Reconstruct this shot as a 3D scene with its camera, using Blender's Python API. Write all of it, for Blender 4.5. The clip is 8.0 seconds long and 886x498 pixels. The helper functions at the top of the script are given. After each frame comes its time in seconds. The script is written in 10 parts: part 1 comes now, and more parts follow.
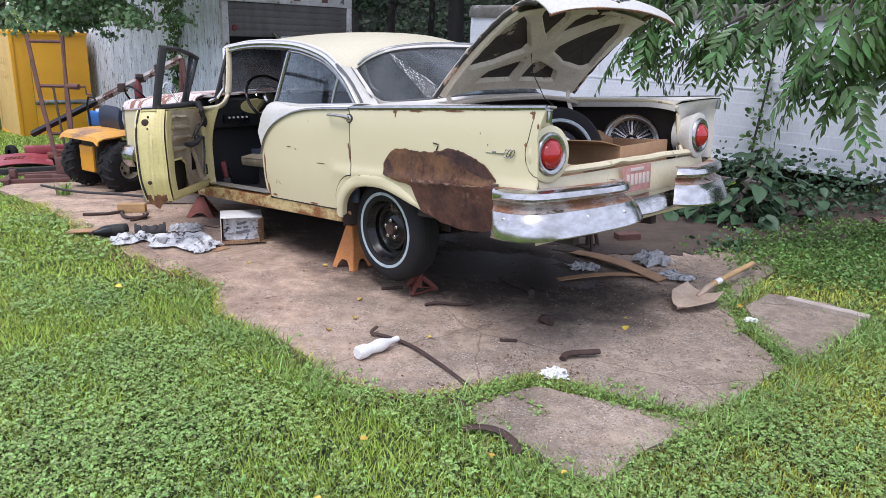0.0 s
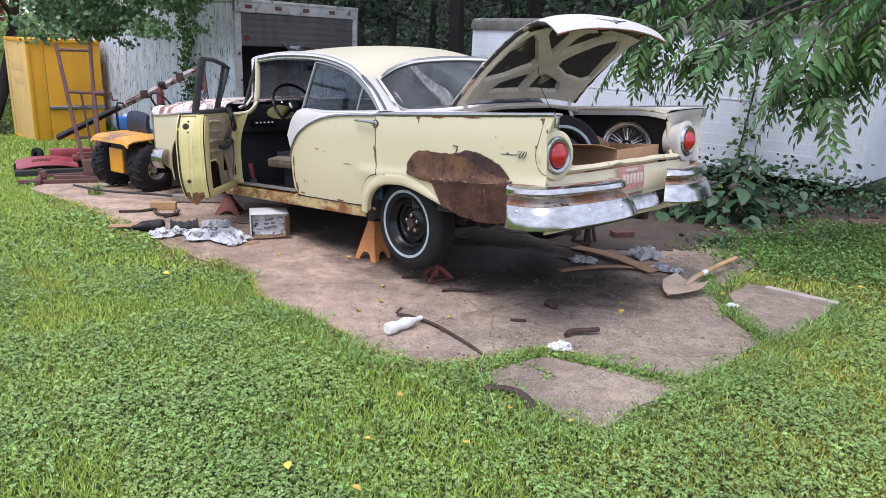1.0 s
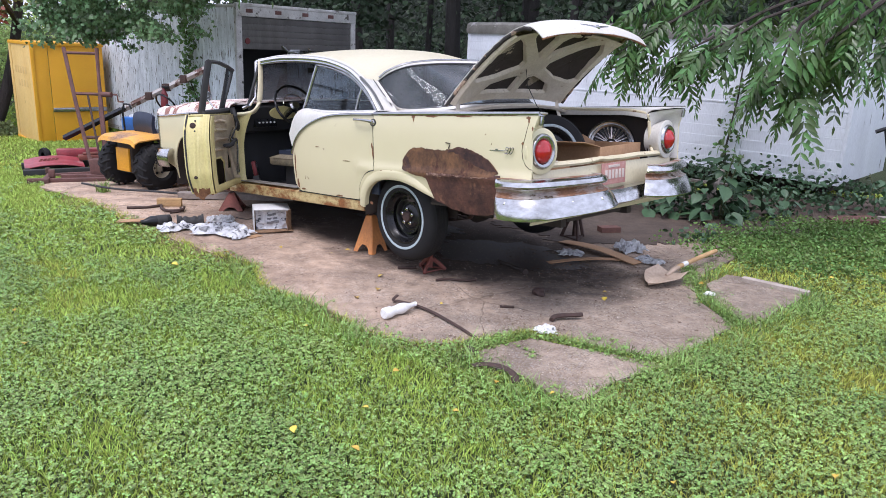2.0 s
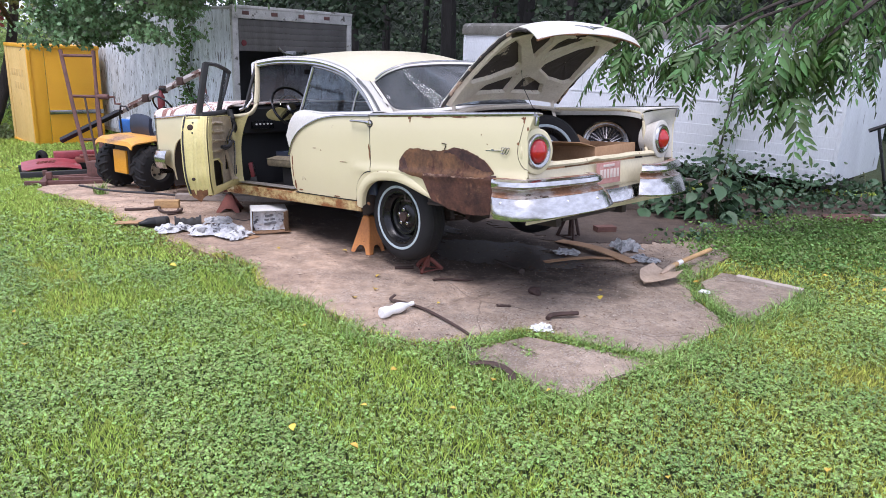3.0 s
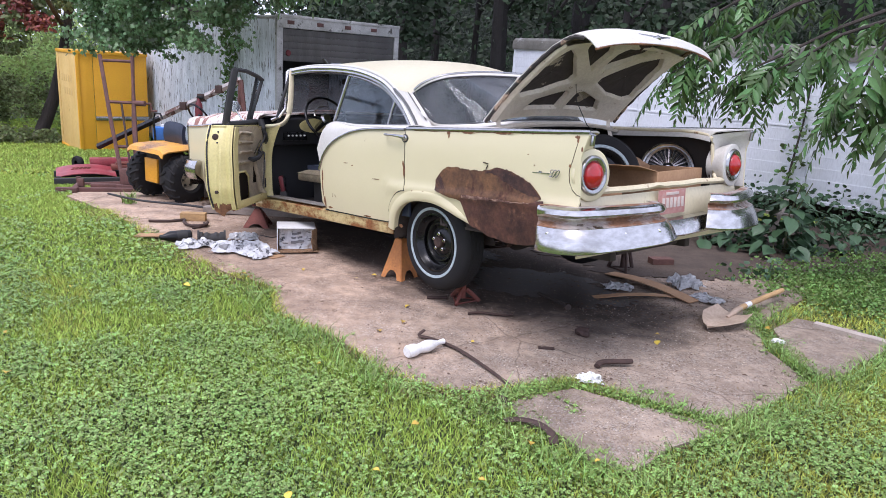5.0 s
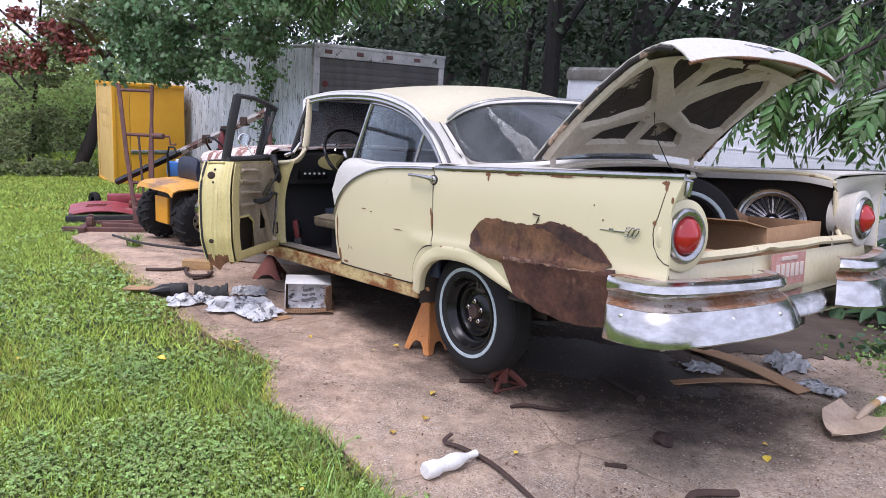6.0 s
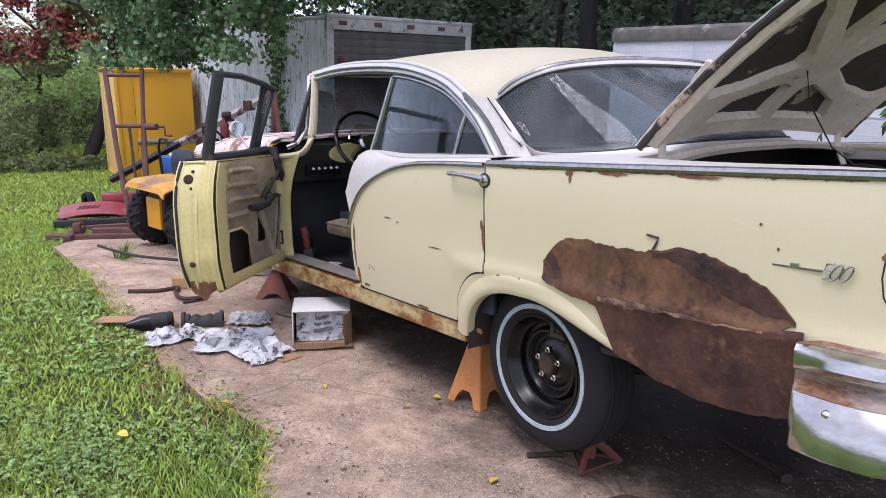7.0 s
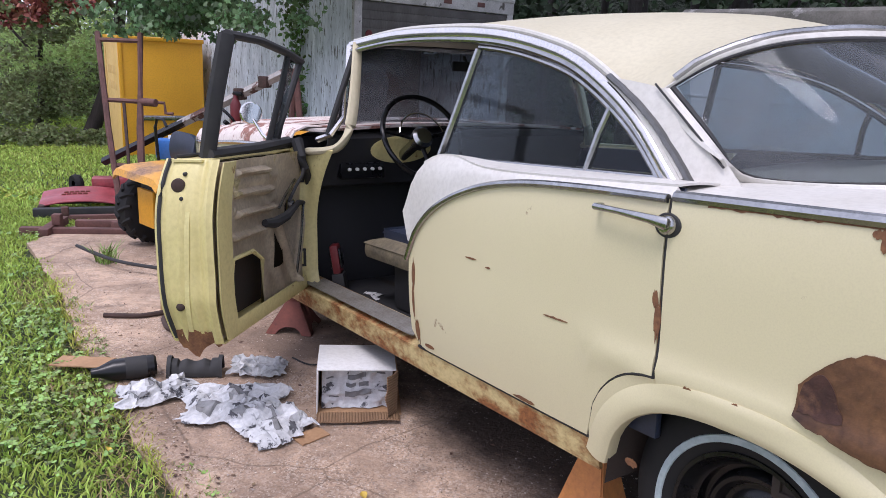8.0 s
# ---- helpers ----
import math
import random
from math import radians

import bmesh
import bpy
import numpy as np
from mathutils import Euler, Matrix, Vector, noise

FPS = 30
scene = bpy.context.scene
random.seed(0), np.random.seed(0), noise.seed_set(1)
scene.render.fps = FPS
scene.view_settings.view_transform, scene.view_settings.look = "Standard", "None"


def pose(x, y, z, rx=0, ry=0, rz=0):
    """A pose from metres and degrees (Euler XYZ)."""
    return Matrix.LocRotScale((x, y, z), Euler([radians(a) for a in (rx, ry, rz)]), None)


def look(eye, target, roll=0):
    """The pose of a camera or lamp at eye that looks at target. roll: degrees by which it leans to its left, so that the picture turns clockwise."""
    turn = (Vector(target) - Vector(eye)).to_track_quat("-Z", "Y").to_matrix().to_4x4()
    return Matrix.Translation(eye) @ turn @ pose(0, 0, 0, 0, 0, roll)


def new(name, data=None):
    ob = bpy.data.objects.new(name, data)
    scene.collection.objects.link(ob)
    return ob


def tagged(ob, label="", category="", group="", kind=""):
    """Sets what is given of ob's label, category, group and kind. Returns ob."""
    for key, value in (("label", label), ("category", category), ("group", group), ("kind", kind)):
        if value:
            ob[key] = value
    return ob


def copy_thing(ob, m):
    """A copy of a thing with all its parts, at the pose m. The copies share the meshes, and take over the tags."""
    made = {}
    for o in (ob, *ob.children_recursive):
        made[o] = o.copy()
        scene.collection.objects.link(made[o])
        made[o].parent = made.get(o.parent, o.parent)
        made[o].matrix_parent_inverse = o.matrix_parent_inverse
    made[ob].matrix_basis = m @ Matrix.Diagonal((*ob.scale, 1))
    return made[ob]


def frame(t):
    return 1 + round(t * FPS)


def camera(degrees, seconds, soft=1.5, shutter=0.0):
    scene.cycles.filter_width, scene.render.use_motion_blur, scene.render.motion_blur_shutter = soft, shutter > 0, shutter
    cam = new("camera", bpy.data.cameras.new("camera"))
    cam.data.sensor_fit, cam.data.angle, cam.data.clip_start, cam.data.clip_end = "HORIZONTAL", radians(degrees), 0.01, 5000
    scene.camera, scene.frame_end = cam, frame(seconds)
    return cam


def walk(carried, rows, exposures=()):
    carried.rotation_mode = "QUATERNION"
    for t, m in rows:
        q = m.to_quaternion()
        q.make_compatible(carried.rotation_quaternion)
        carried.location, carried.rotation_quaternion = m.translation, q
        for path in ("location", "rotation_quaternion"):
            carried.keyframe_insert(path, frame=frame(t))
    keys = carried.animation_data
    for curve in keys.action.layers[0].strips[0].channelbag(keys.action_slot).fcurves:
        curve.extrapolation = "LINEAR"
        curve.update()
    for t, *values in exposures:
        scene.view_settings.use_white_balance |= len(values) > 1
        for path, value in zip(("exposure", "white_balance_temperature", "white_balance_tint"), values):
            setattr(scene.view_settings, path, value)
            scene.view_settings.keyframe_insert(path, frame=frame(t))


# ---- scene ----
cam = camera(63.52, 8.0, soft=0.4)
# seconds, eye x, y, z, yaw, pitch, roll
ROWS = [
    (0.0, -0.000, 0.021, 1.689, 4.88, -16.69, 2.02),
    (0.5, -0.058, -0.277, 1.700, 4.57, -16.23, 2.37),
    (1.0, -0.112, -0.543, 1.727, 4.30, -16.03, 2.47),
    (1.5, -0.064, -0.764, 1.728, 4.18, -15.83, 2.56),
    (3.0, -0.050, -0.897, 1.733, 3.87, -15.69, 2.30),
    (3.5, -0.046, -0.887, 1.729, 3.71, -15.48, 2.24),
    (4.0, -0.036, -0.878, 1.722, 3.55, -15.31, 2.30),
    (4.5, -0.020, -0.762, 1.711, 3.37, -15.32, 2.31),
    (5.0, -0.059, -0.342, 1.674, 7.51, -14.54, 3.59),
    (5.2, -0.078, -0.190, 1.657, 8.62, -12.99, 3.56),
    (6.3, -0.232, 1.109, 1.599, 12.51, -12.03, 3.16),
    (6.5, -0.306, 1.317, 1.595, 12.32, -12.11, 1.85),
    (7.0, -0.517, 1.869, 1.569, 13.78, -14.11, 1.12),
    (7.5, -0.833, 2.372, 1.518, 14.24, -14.61, 2.84),
    (8.0, -1.122, 2.915, 1.503, 14.33, -15.35, 3.35),
]
walk(cam, [(t, pose(x, y, z, 90 + pitch, 0, yaw) @ pose(0, 0, 0, 0, 0, roll)) for t, x, y, z, yaw, pitch, roll in ROWS],
     exposures=[(0.0, 0.47, 6000, 18), (3.5, 0.68, 6000, 22), (5.0, 0.61, 6000, 22), (6.5, 0.43, 6050, 24), (8.0, 0.30, 6050, 23)])

# ---- world, sun ----
SUN_EL, SUN_AZ = 66.0, 205.0
world = bpy.data.worlds.new("world")
scene.world = world
world.use_nodes = True
wn = world.node_tree
sky = wn.nodes.new("ShaderNodeTexSky")
sky.sky_type, sky.sun_disc = "NISHITA", False
sky.sun_elevation, sky.sun_rotation = radians(SUN_EL), radians(SUN_AZ)
sky.air_density, sky.dust_density = 1.0, 4.0
soft_sky = wn.nodes.new("ShaderNodeMix")
soft_sky.data_type = "RGBA"
soft_sky.inputs[0].default_value = 0.75
soft_sky.inputs[7].default_value = (8.7, 9.3, 10.7, 1)
wn.links.new(sky.outputs[0], soft_sky.inputs[6])
wn.links.new(soft_sky.outputs[2], wn.nodes["Background"].inputs[0])
wn.nodes["Background"].inputs[1].default_value = 0.12
sun = new("sun", bpy.data.lights.new("sun", "SUN"))
sun.data.energy, sun.data.angle, sun.data.color = 1.5, radians(22), (1.0, 0.97, 0.92)
az, el = radians(SUN_AZ), radians(SUN_EL)
sun.matrix_world = look((math.sin(az) * math.cos(el) * 30, math.cos(az) * math.cos(el) * 30, math.sin(el) * 30), (0, 0, 0))


# ---- materials ----
def material(name, col, dark=None, rough=0.6, metal=0.0, scale=6.0, fine=60.0, mix=0.5, bump=0.15, depth=0.004,
             stain=None, stain_at=0.62, stain_scale=3.0, stain_rough=0.85, per_piece=0.0, per_island=0.0, streak=1.0, coat=0.0, thin=0.0, speck=0.0, stain_soft=0.05, spec=0.5):
    """A surface with two scales of variation, relief and, if given, stains with a shape of their own."""
    m = bpy.data.materials.new(name)
    m.use_nodes = True
    nt = m.node_tree
    N, K = nt.nodes, nt.links
    b = N["Principled BSDF"]
    dark = dark or tuple(c * 0.7 for c in col)
    tc = N.new("ShaderNodeTexCoord")
    mp = N.new("ShaderNodeMapping")
    mp.inputs["Scale"].default_value = (1, 1, 1 / streak)
    K.new(tc.outputs["Object"], mp.inputs[0])

    def noise_at(s, detail=5.0, rough_n=0.6):
        n = N.new("ShaderNodeTexNoise")
        n.inputs["Scale"].default_value, n.inputs["Detail"].default_value, n.inputs["Roughness"].default_value = s, detail, rough_n
        K.new(mp.outputs[0], n.inputs["Vector"])
        return n.outputs["Fac"]

    def ramp(value, a, z):
        r = N.new("ShaderNodeMapRange")
        r.inputs["From Min"].default_value, r.inputs["From Max"].default_value = a, z
        K.new(value, r.inputs["Value"])
        return r.outputs["Result"]

    def blend(fac, a, z):
        x = N.new("ShaderNodeMix")
        x.data_type = "RGBA"
        if isinstance(fac, float):
            x.inputs[0].default_value = fac
        else:
            K.new(fac, x.inputs[0])
        for slot, v in ((6, a), (7, z)):
            if isinstance(v, tuple):
                x.inputs[slot].default_value = (*v, 1)
            else:
                K.new(v, x.inputs[slot])
        return x.outputs[2]

    def times(a, f):
        x = N.new("ShaderNodeMath")
        x.operation = "MULTIPLY"
        K.new(a, x.inputs[0])
        x.inputs[1].default_value = f
        return x.outputs[0]

    coarse, grain = noise_at(scale), noise_at(fine, 3.0)
    c = blend(times(ramp(coarse, 0.35, 0.7), mix), col, dark)
    c = blend(times(ramp(grain, 0.4, 0.75), mix * 0.5), c, tuple(v * 0.6 for v in dark))
    r_out = None
    if stain:
        s1 = noise_at(stain_scale, 8.0, 0.65)
        f = ramp(s1, stain_at, stain_at + stain_soft)
        c = blend(f, c, blend(ramp(grain, 0.35, 0.7), stain, tuple(v * 0.45 for v in stain)))
        r = N.new("ShaderNodeMix")
        K.new(f, r.inputs[0])
        r.inputs[2].default_value, r.inputs[3].default_value = rough, stain_rough
        r_out = r.outputs[0]
        mt = N.new("ShaderNodeMix")
        K.new(f, mt.inputs[0])
        mt.inputs[2].default_value, mt.inputs[3].default_value = metal, 0.0
        K.new(mt.outputs[0], b.inputs["Metallic"])
    if per_piece or per_island:
        if per_piece:
            src = N.new("ShaderNodeObjectInfo").outputs["Random"]
        else:
            src = N.new("ShaderNodeNewGeometry").outputs["Random Per Island"]
        h = N.new("ShaderNodeHueSaturation")
        amount = per_piece or per_island
        K.new(c, h.inputs["Color"])
        v = N.new("ShaderNodeMapRange")
        v.inputs["To Min"].default_value, v.inputs["To Max"].default_value = 1 - amount, 1 + amount
        K.new(src, v.inputs["Value"])
        K.new(v.outputs["Result"], h.inputs["Value"])
        v2 = N.new("ShaderNodeMapRange")
        v2.inputs["To Min"].default_value, v2.inputs["To Max"].default_value = 0.5 - amount * 0.06, 0.5 + amount * 0.04
        K.new(src, v2.inputs["Value"])
        K.new(v2.outputs["Result"], h.inputs["Hue"])
        c = h.outputs["Color"]
    if speck:
        dots = noise_at(fine * 2.2, 2.0)
        c = blend(times(ramp(dots, 0.58, 0.66), speck), c, tuple(v * 1.7 for v in col))
        c = blend(times(ramp(dots, 0.42, 0.34), speck), c, tuple(v * 0.35 for v in dark))
    K.new(c, b.inputs["Base Color"])
    if thin:
        # thin leaves let light through
        tl, ms = N.new("ShaderNodeBsdfTranslucent"), N.new("ShaderNodeMixShader")
        ms.inputs[0].default_value = thin
        K.new(c, tl.inputs[0])
        K.new(b.outputs[0], ms.inputs[1])
        K.new(tl.outputs[0], ms.inputs[2])
        K.new(ms.outputs[0], N["Material Output"].inputs["Surface"])
    if r_out is None:
        b.inputs["Metallic"].default_value = metal
        rr = N.new("ShaderNodeMapRange")
        rr.inputs["To Min"].default_value, rr.inputs["To Max"].default_value = max(0.03, rough * 0.8), min(1, rough * 1.2)
        K.new(coarse, rr.inputs["Value"])
        K.new(rr.outputs["Result"], b.inputs["Roughness"])
    else:
        K.new(r_out, b.inputs["Roughness"])
    b.inputs["Coat Weight"].default_value = coat
    b.inputs["Specular IOR Level"].default_value = spec
    if bump:
        bp = N.new("ShaderNodeBump")
        bp.inputs["Strength"].default_value, bp.inputs["Distance"].default_value = bump, depth
        K.new(grain, bp.inputs["Height"])
        K.new(bp.outputs[0], b.inputs["Normal"])
    return m


def glass(name, tint=(0.8, 0.86, 0.86), rough=0.02, clear=0.8, ior=1.27):
    """A thin pane: clear with a mirror-like surface, and a film of dust."""
    m = bpy.data.materials.new(name)
    m.use_nodes = True
    N, K = m.node_tree.nodes, m.node_tree.links
    out = N["Material Output"]
    N.remove(N["Principled BSDF"])
    t, g, mix = N.new("ShaderNodeBsdfTransparent"), N.new("ShaderNodeBsdfGlossy"), N.new("ShaderNodeMixShader")
    t.inputs[0].default_value = (*tint, 1)
    g.inputs["Roughness"].default_value = rough
    lw = N.new("ShaderNodeFresnel")
    lw.inputs["IOR"].default_value = ior
    K.new(lw.outputs[0], mix.inputs[0])
    K.new(t.outputs[0], mix.inputs[1])
    K.new(g.outputs[0], mix.inputs[2])
    d, dust = N.new("ShaderNodeBsdfDiffuse"), N.new("ShaderNodeMixShader")
    d.inputs[0].default_value = (0.19, 0.195, 0.20, 1)
    tc, n, r = N.new("ShaderNodeTexCoord"), N.new("ShaderNodeTexNoise"), N.new("ShaderNodeMapRange")
    n.inputs["Scale"].default_value, n.inputs["Detail"].default_value = 5.0, 6.0
    K.new(tc.outputs["Object"], n.inputs["Vector"])
    K.new(n.outputs["Fac"], r.inputs["Value"])
    r.inputs["From Min"].default_value, r.inputs["From Max"].default_value = 0.45, 0.8
    r.inputs["To Min"].default_value, r.inputs["To Max"].default_value = (1 - clear) * 0.3, 1 - clear
    K.new(r.outputs["Result"], dust.inputs[0])
    K.new(mix.outputs[0], dust.inputs[1])
    K.new(d.outputs[0], dust.inputs[2])
    K.new(dust.outputs[0], out.inputs["Surface"])
    return m


CREAM = (0.67, 0.605, 0.385)
M = dict(
    cream=material("cream_paint", CREAM, (0.60, 0.53, 0.32), 0.36, scale=1.6, fine=240, mix=0.3, bump=0.006, stain=(0.23, 0.10, 0.04), stain_at=0.70, stain_scale=7, coat=0.15),
    sill_cream=material("rusty_sill_paint", (0.60, 0.48, 0.23), (0.42, 0.29, 0.11), 0.5, scale=6, mix=0.9, bump=0.15, stain=(0.30, 0.115, 0.035), stain_at=0.42, stain_soft=0.16, stain_scale=6, streak=0.6),
    jamb=material("yellow_jamb_paint", (0.68, 0.60, 0.27), (0.58, 0.48, 0.20), 0.5, scale=5, mix=0.7, bump=0.1, stain=(0.26, 0.11, 0.04), stain_at=0.62, stain_scale=7),
    white=material("chalky_white_paint", (0.62, 0.60, 0.55), (0.52, 0.49, 0.42), 0.45, scale=4, mix=0.6, bump=0.03, stain=(0.30, 0.15, 0.07), stain_at=0.70, stain_scale=6),
    roof=material("faded_cream_roof", (0.55, 0.505, 0.355), (0.465, 0.42, 0.28), 0.45, scale=2, mix=0.5, bump=0.015, stain=(0.46, 0.36, 0.20), stain_at=0.72, stain_scale=5),
    hood=material("peeling_hood_paint", (0.74, 0.66, 0.6), (0.62, 0.5, 0.44), 0.6, scale=5, mix=0.7, bump=0.1, stain=(0.36, 0.17, 0.13), stain_at=0.50, stain_scale=5),
    rust=material("bare_rust", (0.15, 0.066, 0.046), (0.036, 0.018, 0.018), 0.55, scale=8, fine=42, mix=1.0, bump=0.6, depth=0.006, stain=(0.26, 0.13, 0.08), stain_at=0.57, stain_soft=0.12, stain_scale=10, spec=0.35),
    lid_inner=material("inner_lid_paint", (0.70, 0.635, 0.52), (0.54, 0.46, 0.35), 0.55, scale=5, mix=0.8, bump=0.1, stain=(0.22, 0.11, 0.05), stain_at=0.64, stain_scale=8),
    felt=material("torn_felt_liner", (0.055, 0.042, 0.036), (0.03, 0.023, 0.021), 0.95, scale=7, mix=0.7, bump=0.4, stain=(0.40, 0.34, 0.25), stain_at=0.615, stain_soft=0.012, stain_scale=3.0),
    chrome=material("pitted_chrome", (0.82, 0.78, 0.76), (0.6, 0.6, 0.58), 0.13, 1.0, scale=7, fine=120, mix=0.5, bump=0.05, stain=(0.24, 0.12, 0.06), stain_at=0.72, stain_scale=8),
    bumper=material("rusted_chrome_bumper", (0.58, 0.575, 0.56), (0.36, 0.35, 0.33), 0.19, 1.0, scale=7, fine=14, mix=0.7, bump=0.14, depth=0.006, stain=(0.24, 0.12, 0.07), stain_at=0.66, stain_soft=0.1, stain_scale=6, streak=0.5),
    trim=material("dull_metal_trim", (0.46, 0.46, 0.45), (0.26, 0.26, 0.25), 0.25, 1.0, scale=9, mix=0.6, bump=0.05),
    tyre=material("tyre_rubber", (0.013, 0.013, 0.014), (0.028, 0.026, 0.024), 0.85, scale=9, mix=0.6, bump=0.15, spec=0.25),
    whitewall=material("whitewall", (0.42, 0.49, 0.50), (0.20, 0.27, 0.30), 0.75, scale=14, mix=0.6, bump=0.08),
    black=material("black_steel", (0.005, 0.005, 0.006), (0.012, 0.012, 0.012), 0.28, scale=9, mix=0.6, bump=0.08, spec=0.35),
    rubber=material("dark_seal_rubber", (0.02, 0.02, 0.021), (0.045, 0.043, 0.04), 0.7, scale=12, mix=0.6, bump=0.1),
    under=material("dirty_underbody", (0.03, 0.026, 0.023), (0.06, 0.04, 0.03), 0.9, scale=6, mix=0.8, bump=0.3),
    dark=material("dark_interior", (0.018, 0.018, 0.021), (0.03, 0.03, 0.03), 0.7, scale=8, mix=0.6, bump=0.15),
    navy=material("dark_blue_vinyl", (0.03, 0.04, 0.07), (0.02, 0.025, 0.04), 0.45, scale=8, mix=0.6, bump=0.1),
    lens=material("red_lens", (0.42, 0.012, 0.012), (0.30, 0.01, 0.01), 0.22, scale=30, mix=0.4, bump=0.02, coat=0.5),
    seat=material("torn_seat_vinyl", (0.22, 0.18, 0.11), (0.08, 0.07, 0.05), 0.75, scale=10, mix=0.9, bump=0.3),
    plate=material("faded_red_plate", (0.42, 0.17, 0.14), (0.5, 0.3, 0.26), 0.6, scale=20, mix=0.8, bump=0.1, stain=(0.55, 0.45, 0.40), stain_at=0.62, stain_scale=20),
    plate_mark=material("pale_plate_marks", (0.62, 0.52, 0.46), None, 0.7, scale=20, mix=0.5),
    soil=material("bare_soil", (0.10, 0.07, 0.05), (0.055, 0.04, 0.03), 0.95, scale=5, fine=60, mix=0.9, bump=0.8, depth=0.02),
    turf=material("turf_base", (0.042, 0.060, 0.014), (0.026, 0.036, 0.010), 0.95, scale=2.5, fine=40, mix=0.8, bump=0.8, depth=0.03),
    yellow=material("faded_yellow_panel", (0.90, 0.455, 0.022), (0.80, 0.37, 0.02), 0.5, scale=2, fine=40, mix=0.7, bump=0.06, stain=(0.35, 0.19, 0.05), stain_at=0.70, stain_scale=4),
    tractor=material("tractor_yellow", (0.72, 0.33, 0.02), (0.5, 0.22, 0.02), 0.45, scale=6, mix=0.6, bump=0.06, stain=(0.2, 0.1, 0.05), stain_at=0.68, stain_scale=7),
    redpaint=material("worn_red_paint", (0.36, 0.065, 0.075), (0.20, 0.035, 0.04), 0.35, scale=7, mix=0.8, bump=0.1, stain=(0.45, 0.20, 0.19), stain_at=0.56, stain_soft=0.12, stain_scale=5),
    rustframe=material("rusty_red_steel", (0.15, 0.068, 0.055), (0.075, 0.04, 0.034), 0.8, scale=10, mix=0.8, bump=0.3),
    orange=material("orange_stand_paint", (0.66, 0.27, 0.07), (0.48, 0.18, 0.06), 0.6, scale=9, mix=0.8, bump=0.15, stain=(0.14, 0.06, 0.03), stain_at=0.62, stain_scale=12),
    redstand=material("rusty_red_stand", (0.20, 0.055, 0.035), (0.11, 0.04, 0.03), 0.75, scale=12, mix=0.8, bump=0.25),
    darkrust=material("dark_rusty_steel", (0.065, 0.035, 0.026), (0.035, 0.022, 0.018), 0.8, scale=14, mix=0.8, bump=0.4),
    greypanel=material("weathered_panel", (0.88, 0.92, 0.97), (0.55, 0.59, 0.63), 0.7, scale=7, fine=45, mix=1.0, bump=0.2, streak=5, stain=(0.25, 0.265, 0.255), stain_at=0.565, stain_soft=0.03, stain_scale=19),
    truckwhite=material("dirty_white_frame", (0.60, 0.60, 0.575), (0.34, 0.335, 0.31), 0.65, scale=4, mix=0.95, bump=0.1, stain=(0.13, 0.12, 0.10), stain_at=0.58, stain_scale=6),
    shutter=material("dirty_grey_shutter", (0.125, 0.12, 0.112), (0.07, 0.066, 0.06), 0.75, scale=4, mix=0.9, bump=0.2, streak=4, stain=(0.2, 0.19, 0.17), stain_at=0.66, stain_scale=7),
    trailer=material("dirty_white_trailer", (0.70, 0.73, 0.77), (0.54, 0.57, 0.60), 0.55, scale=2.5, fine=50, mix=0.6, bump=0.06, streak=3, stain=(0.34, 0.35, 0.33), stain_at=0.64, stain_scale=5),
    trailroof=material("mossy_trailer_roof", (0.20, 0.19, 0.17), (0.10, 0.10, 0.08), 0.85, scale=5, mix=0.9, bump=0.2, stain=(0.4, 0.39, 0.37), stain_at=0.6, stain_scale=4),
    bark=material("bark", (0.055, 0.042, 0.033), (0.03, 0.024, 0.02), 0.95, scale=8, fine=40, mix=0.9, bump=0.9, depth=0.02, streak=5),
    # the same bark with the shade of the woods put into its colour
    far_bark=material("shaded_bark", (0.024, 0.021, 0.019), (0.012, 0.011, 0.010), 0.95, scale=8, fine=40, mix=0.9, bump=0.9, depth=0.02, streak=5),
    twig=material("green_twig", (0.10, 0.12, 0.05), (0.08, 0.07, 0.04), 0.8, scale=10),
    card=material("cardboard", (0.42, 0.25, 0.13), (0.33, 0.19, 0.10), 0.85, scale=8, mix=0.7, bump=0.1),
    paper=material("crumpled_paper", (0.66, 0.66, 0.66), (0.38, 0.39, 0.40), 0.7, scale=14, fine=60, mix=0.8, bump=0.3, stain=(0.10, 0.10, 0.11), stain_at=0.57, stain_soft=0.03, stain_scale=16),
    print_dark=material("dark_print", (0.11, 0.11, 0.11), (0.3, 0.3, 0.3), 0.6, scale=18, fine=70, mix=0.9),
    jug=material("white_plastic", (0.78, 0.78, 0.76), (0.66, 0.65, 0.6), 0.4, scale=7, mix=0.6, bump=0.05),
    blue=material("blue_plastic", (0.03, 0.16, 0.50), (0.03, 0.12, 0.36), 0.4, scale=8, mix=0.5),
    wood=material("worn_wood", (0.52, 0.33, 0.14), (0.30, 0.18, 0.09), 0.7, scale=6, fine=50, mix=0.8, bump=0.25, streak=0.2),
    greywood=material("grey_board", (0.32, 0.28, 0.24), (0.2, 0.16, 0.13), 0.9, scale=6, fine=50, mix=0.8, bump=0.3),
    steel=material("dull_shovel_steel", (0.54, 0.42, 0.31), (0.38, 0.28, 0.20), 0.7, 0.0, scale=8, mix=0.8, bump=0.15),
    brick=material("old_brick", (0.14, 0.062, 0.045), (0.085, 0.042, 0.035), 0.9, scale=14, mix=0.8, bump=0.5),
    cream_rim=material("cream_rim", (0.58, 0.52, 0.38), (0.4, 0.34, 0.24), 0.6, scale=12, mix=0.8, bump=0.1),
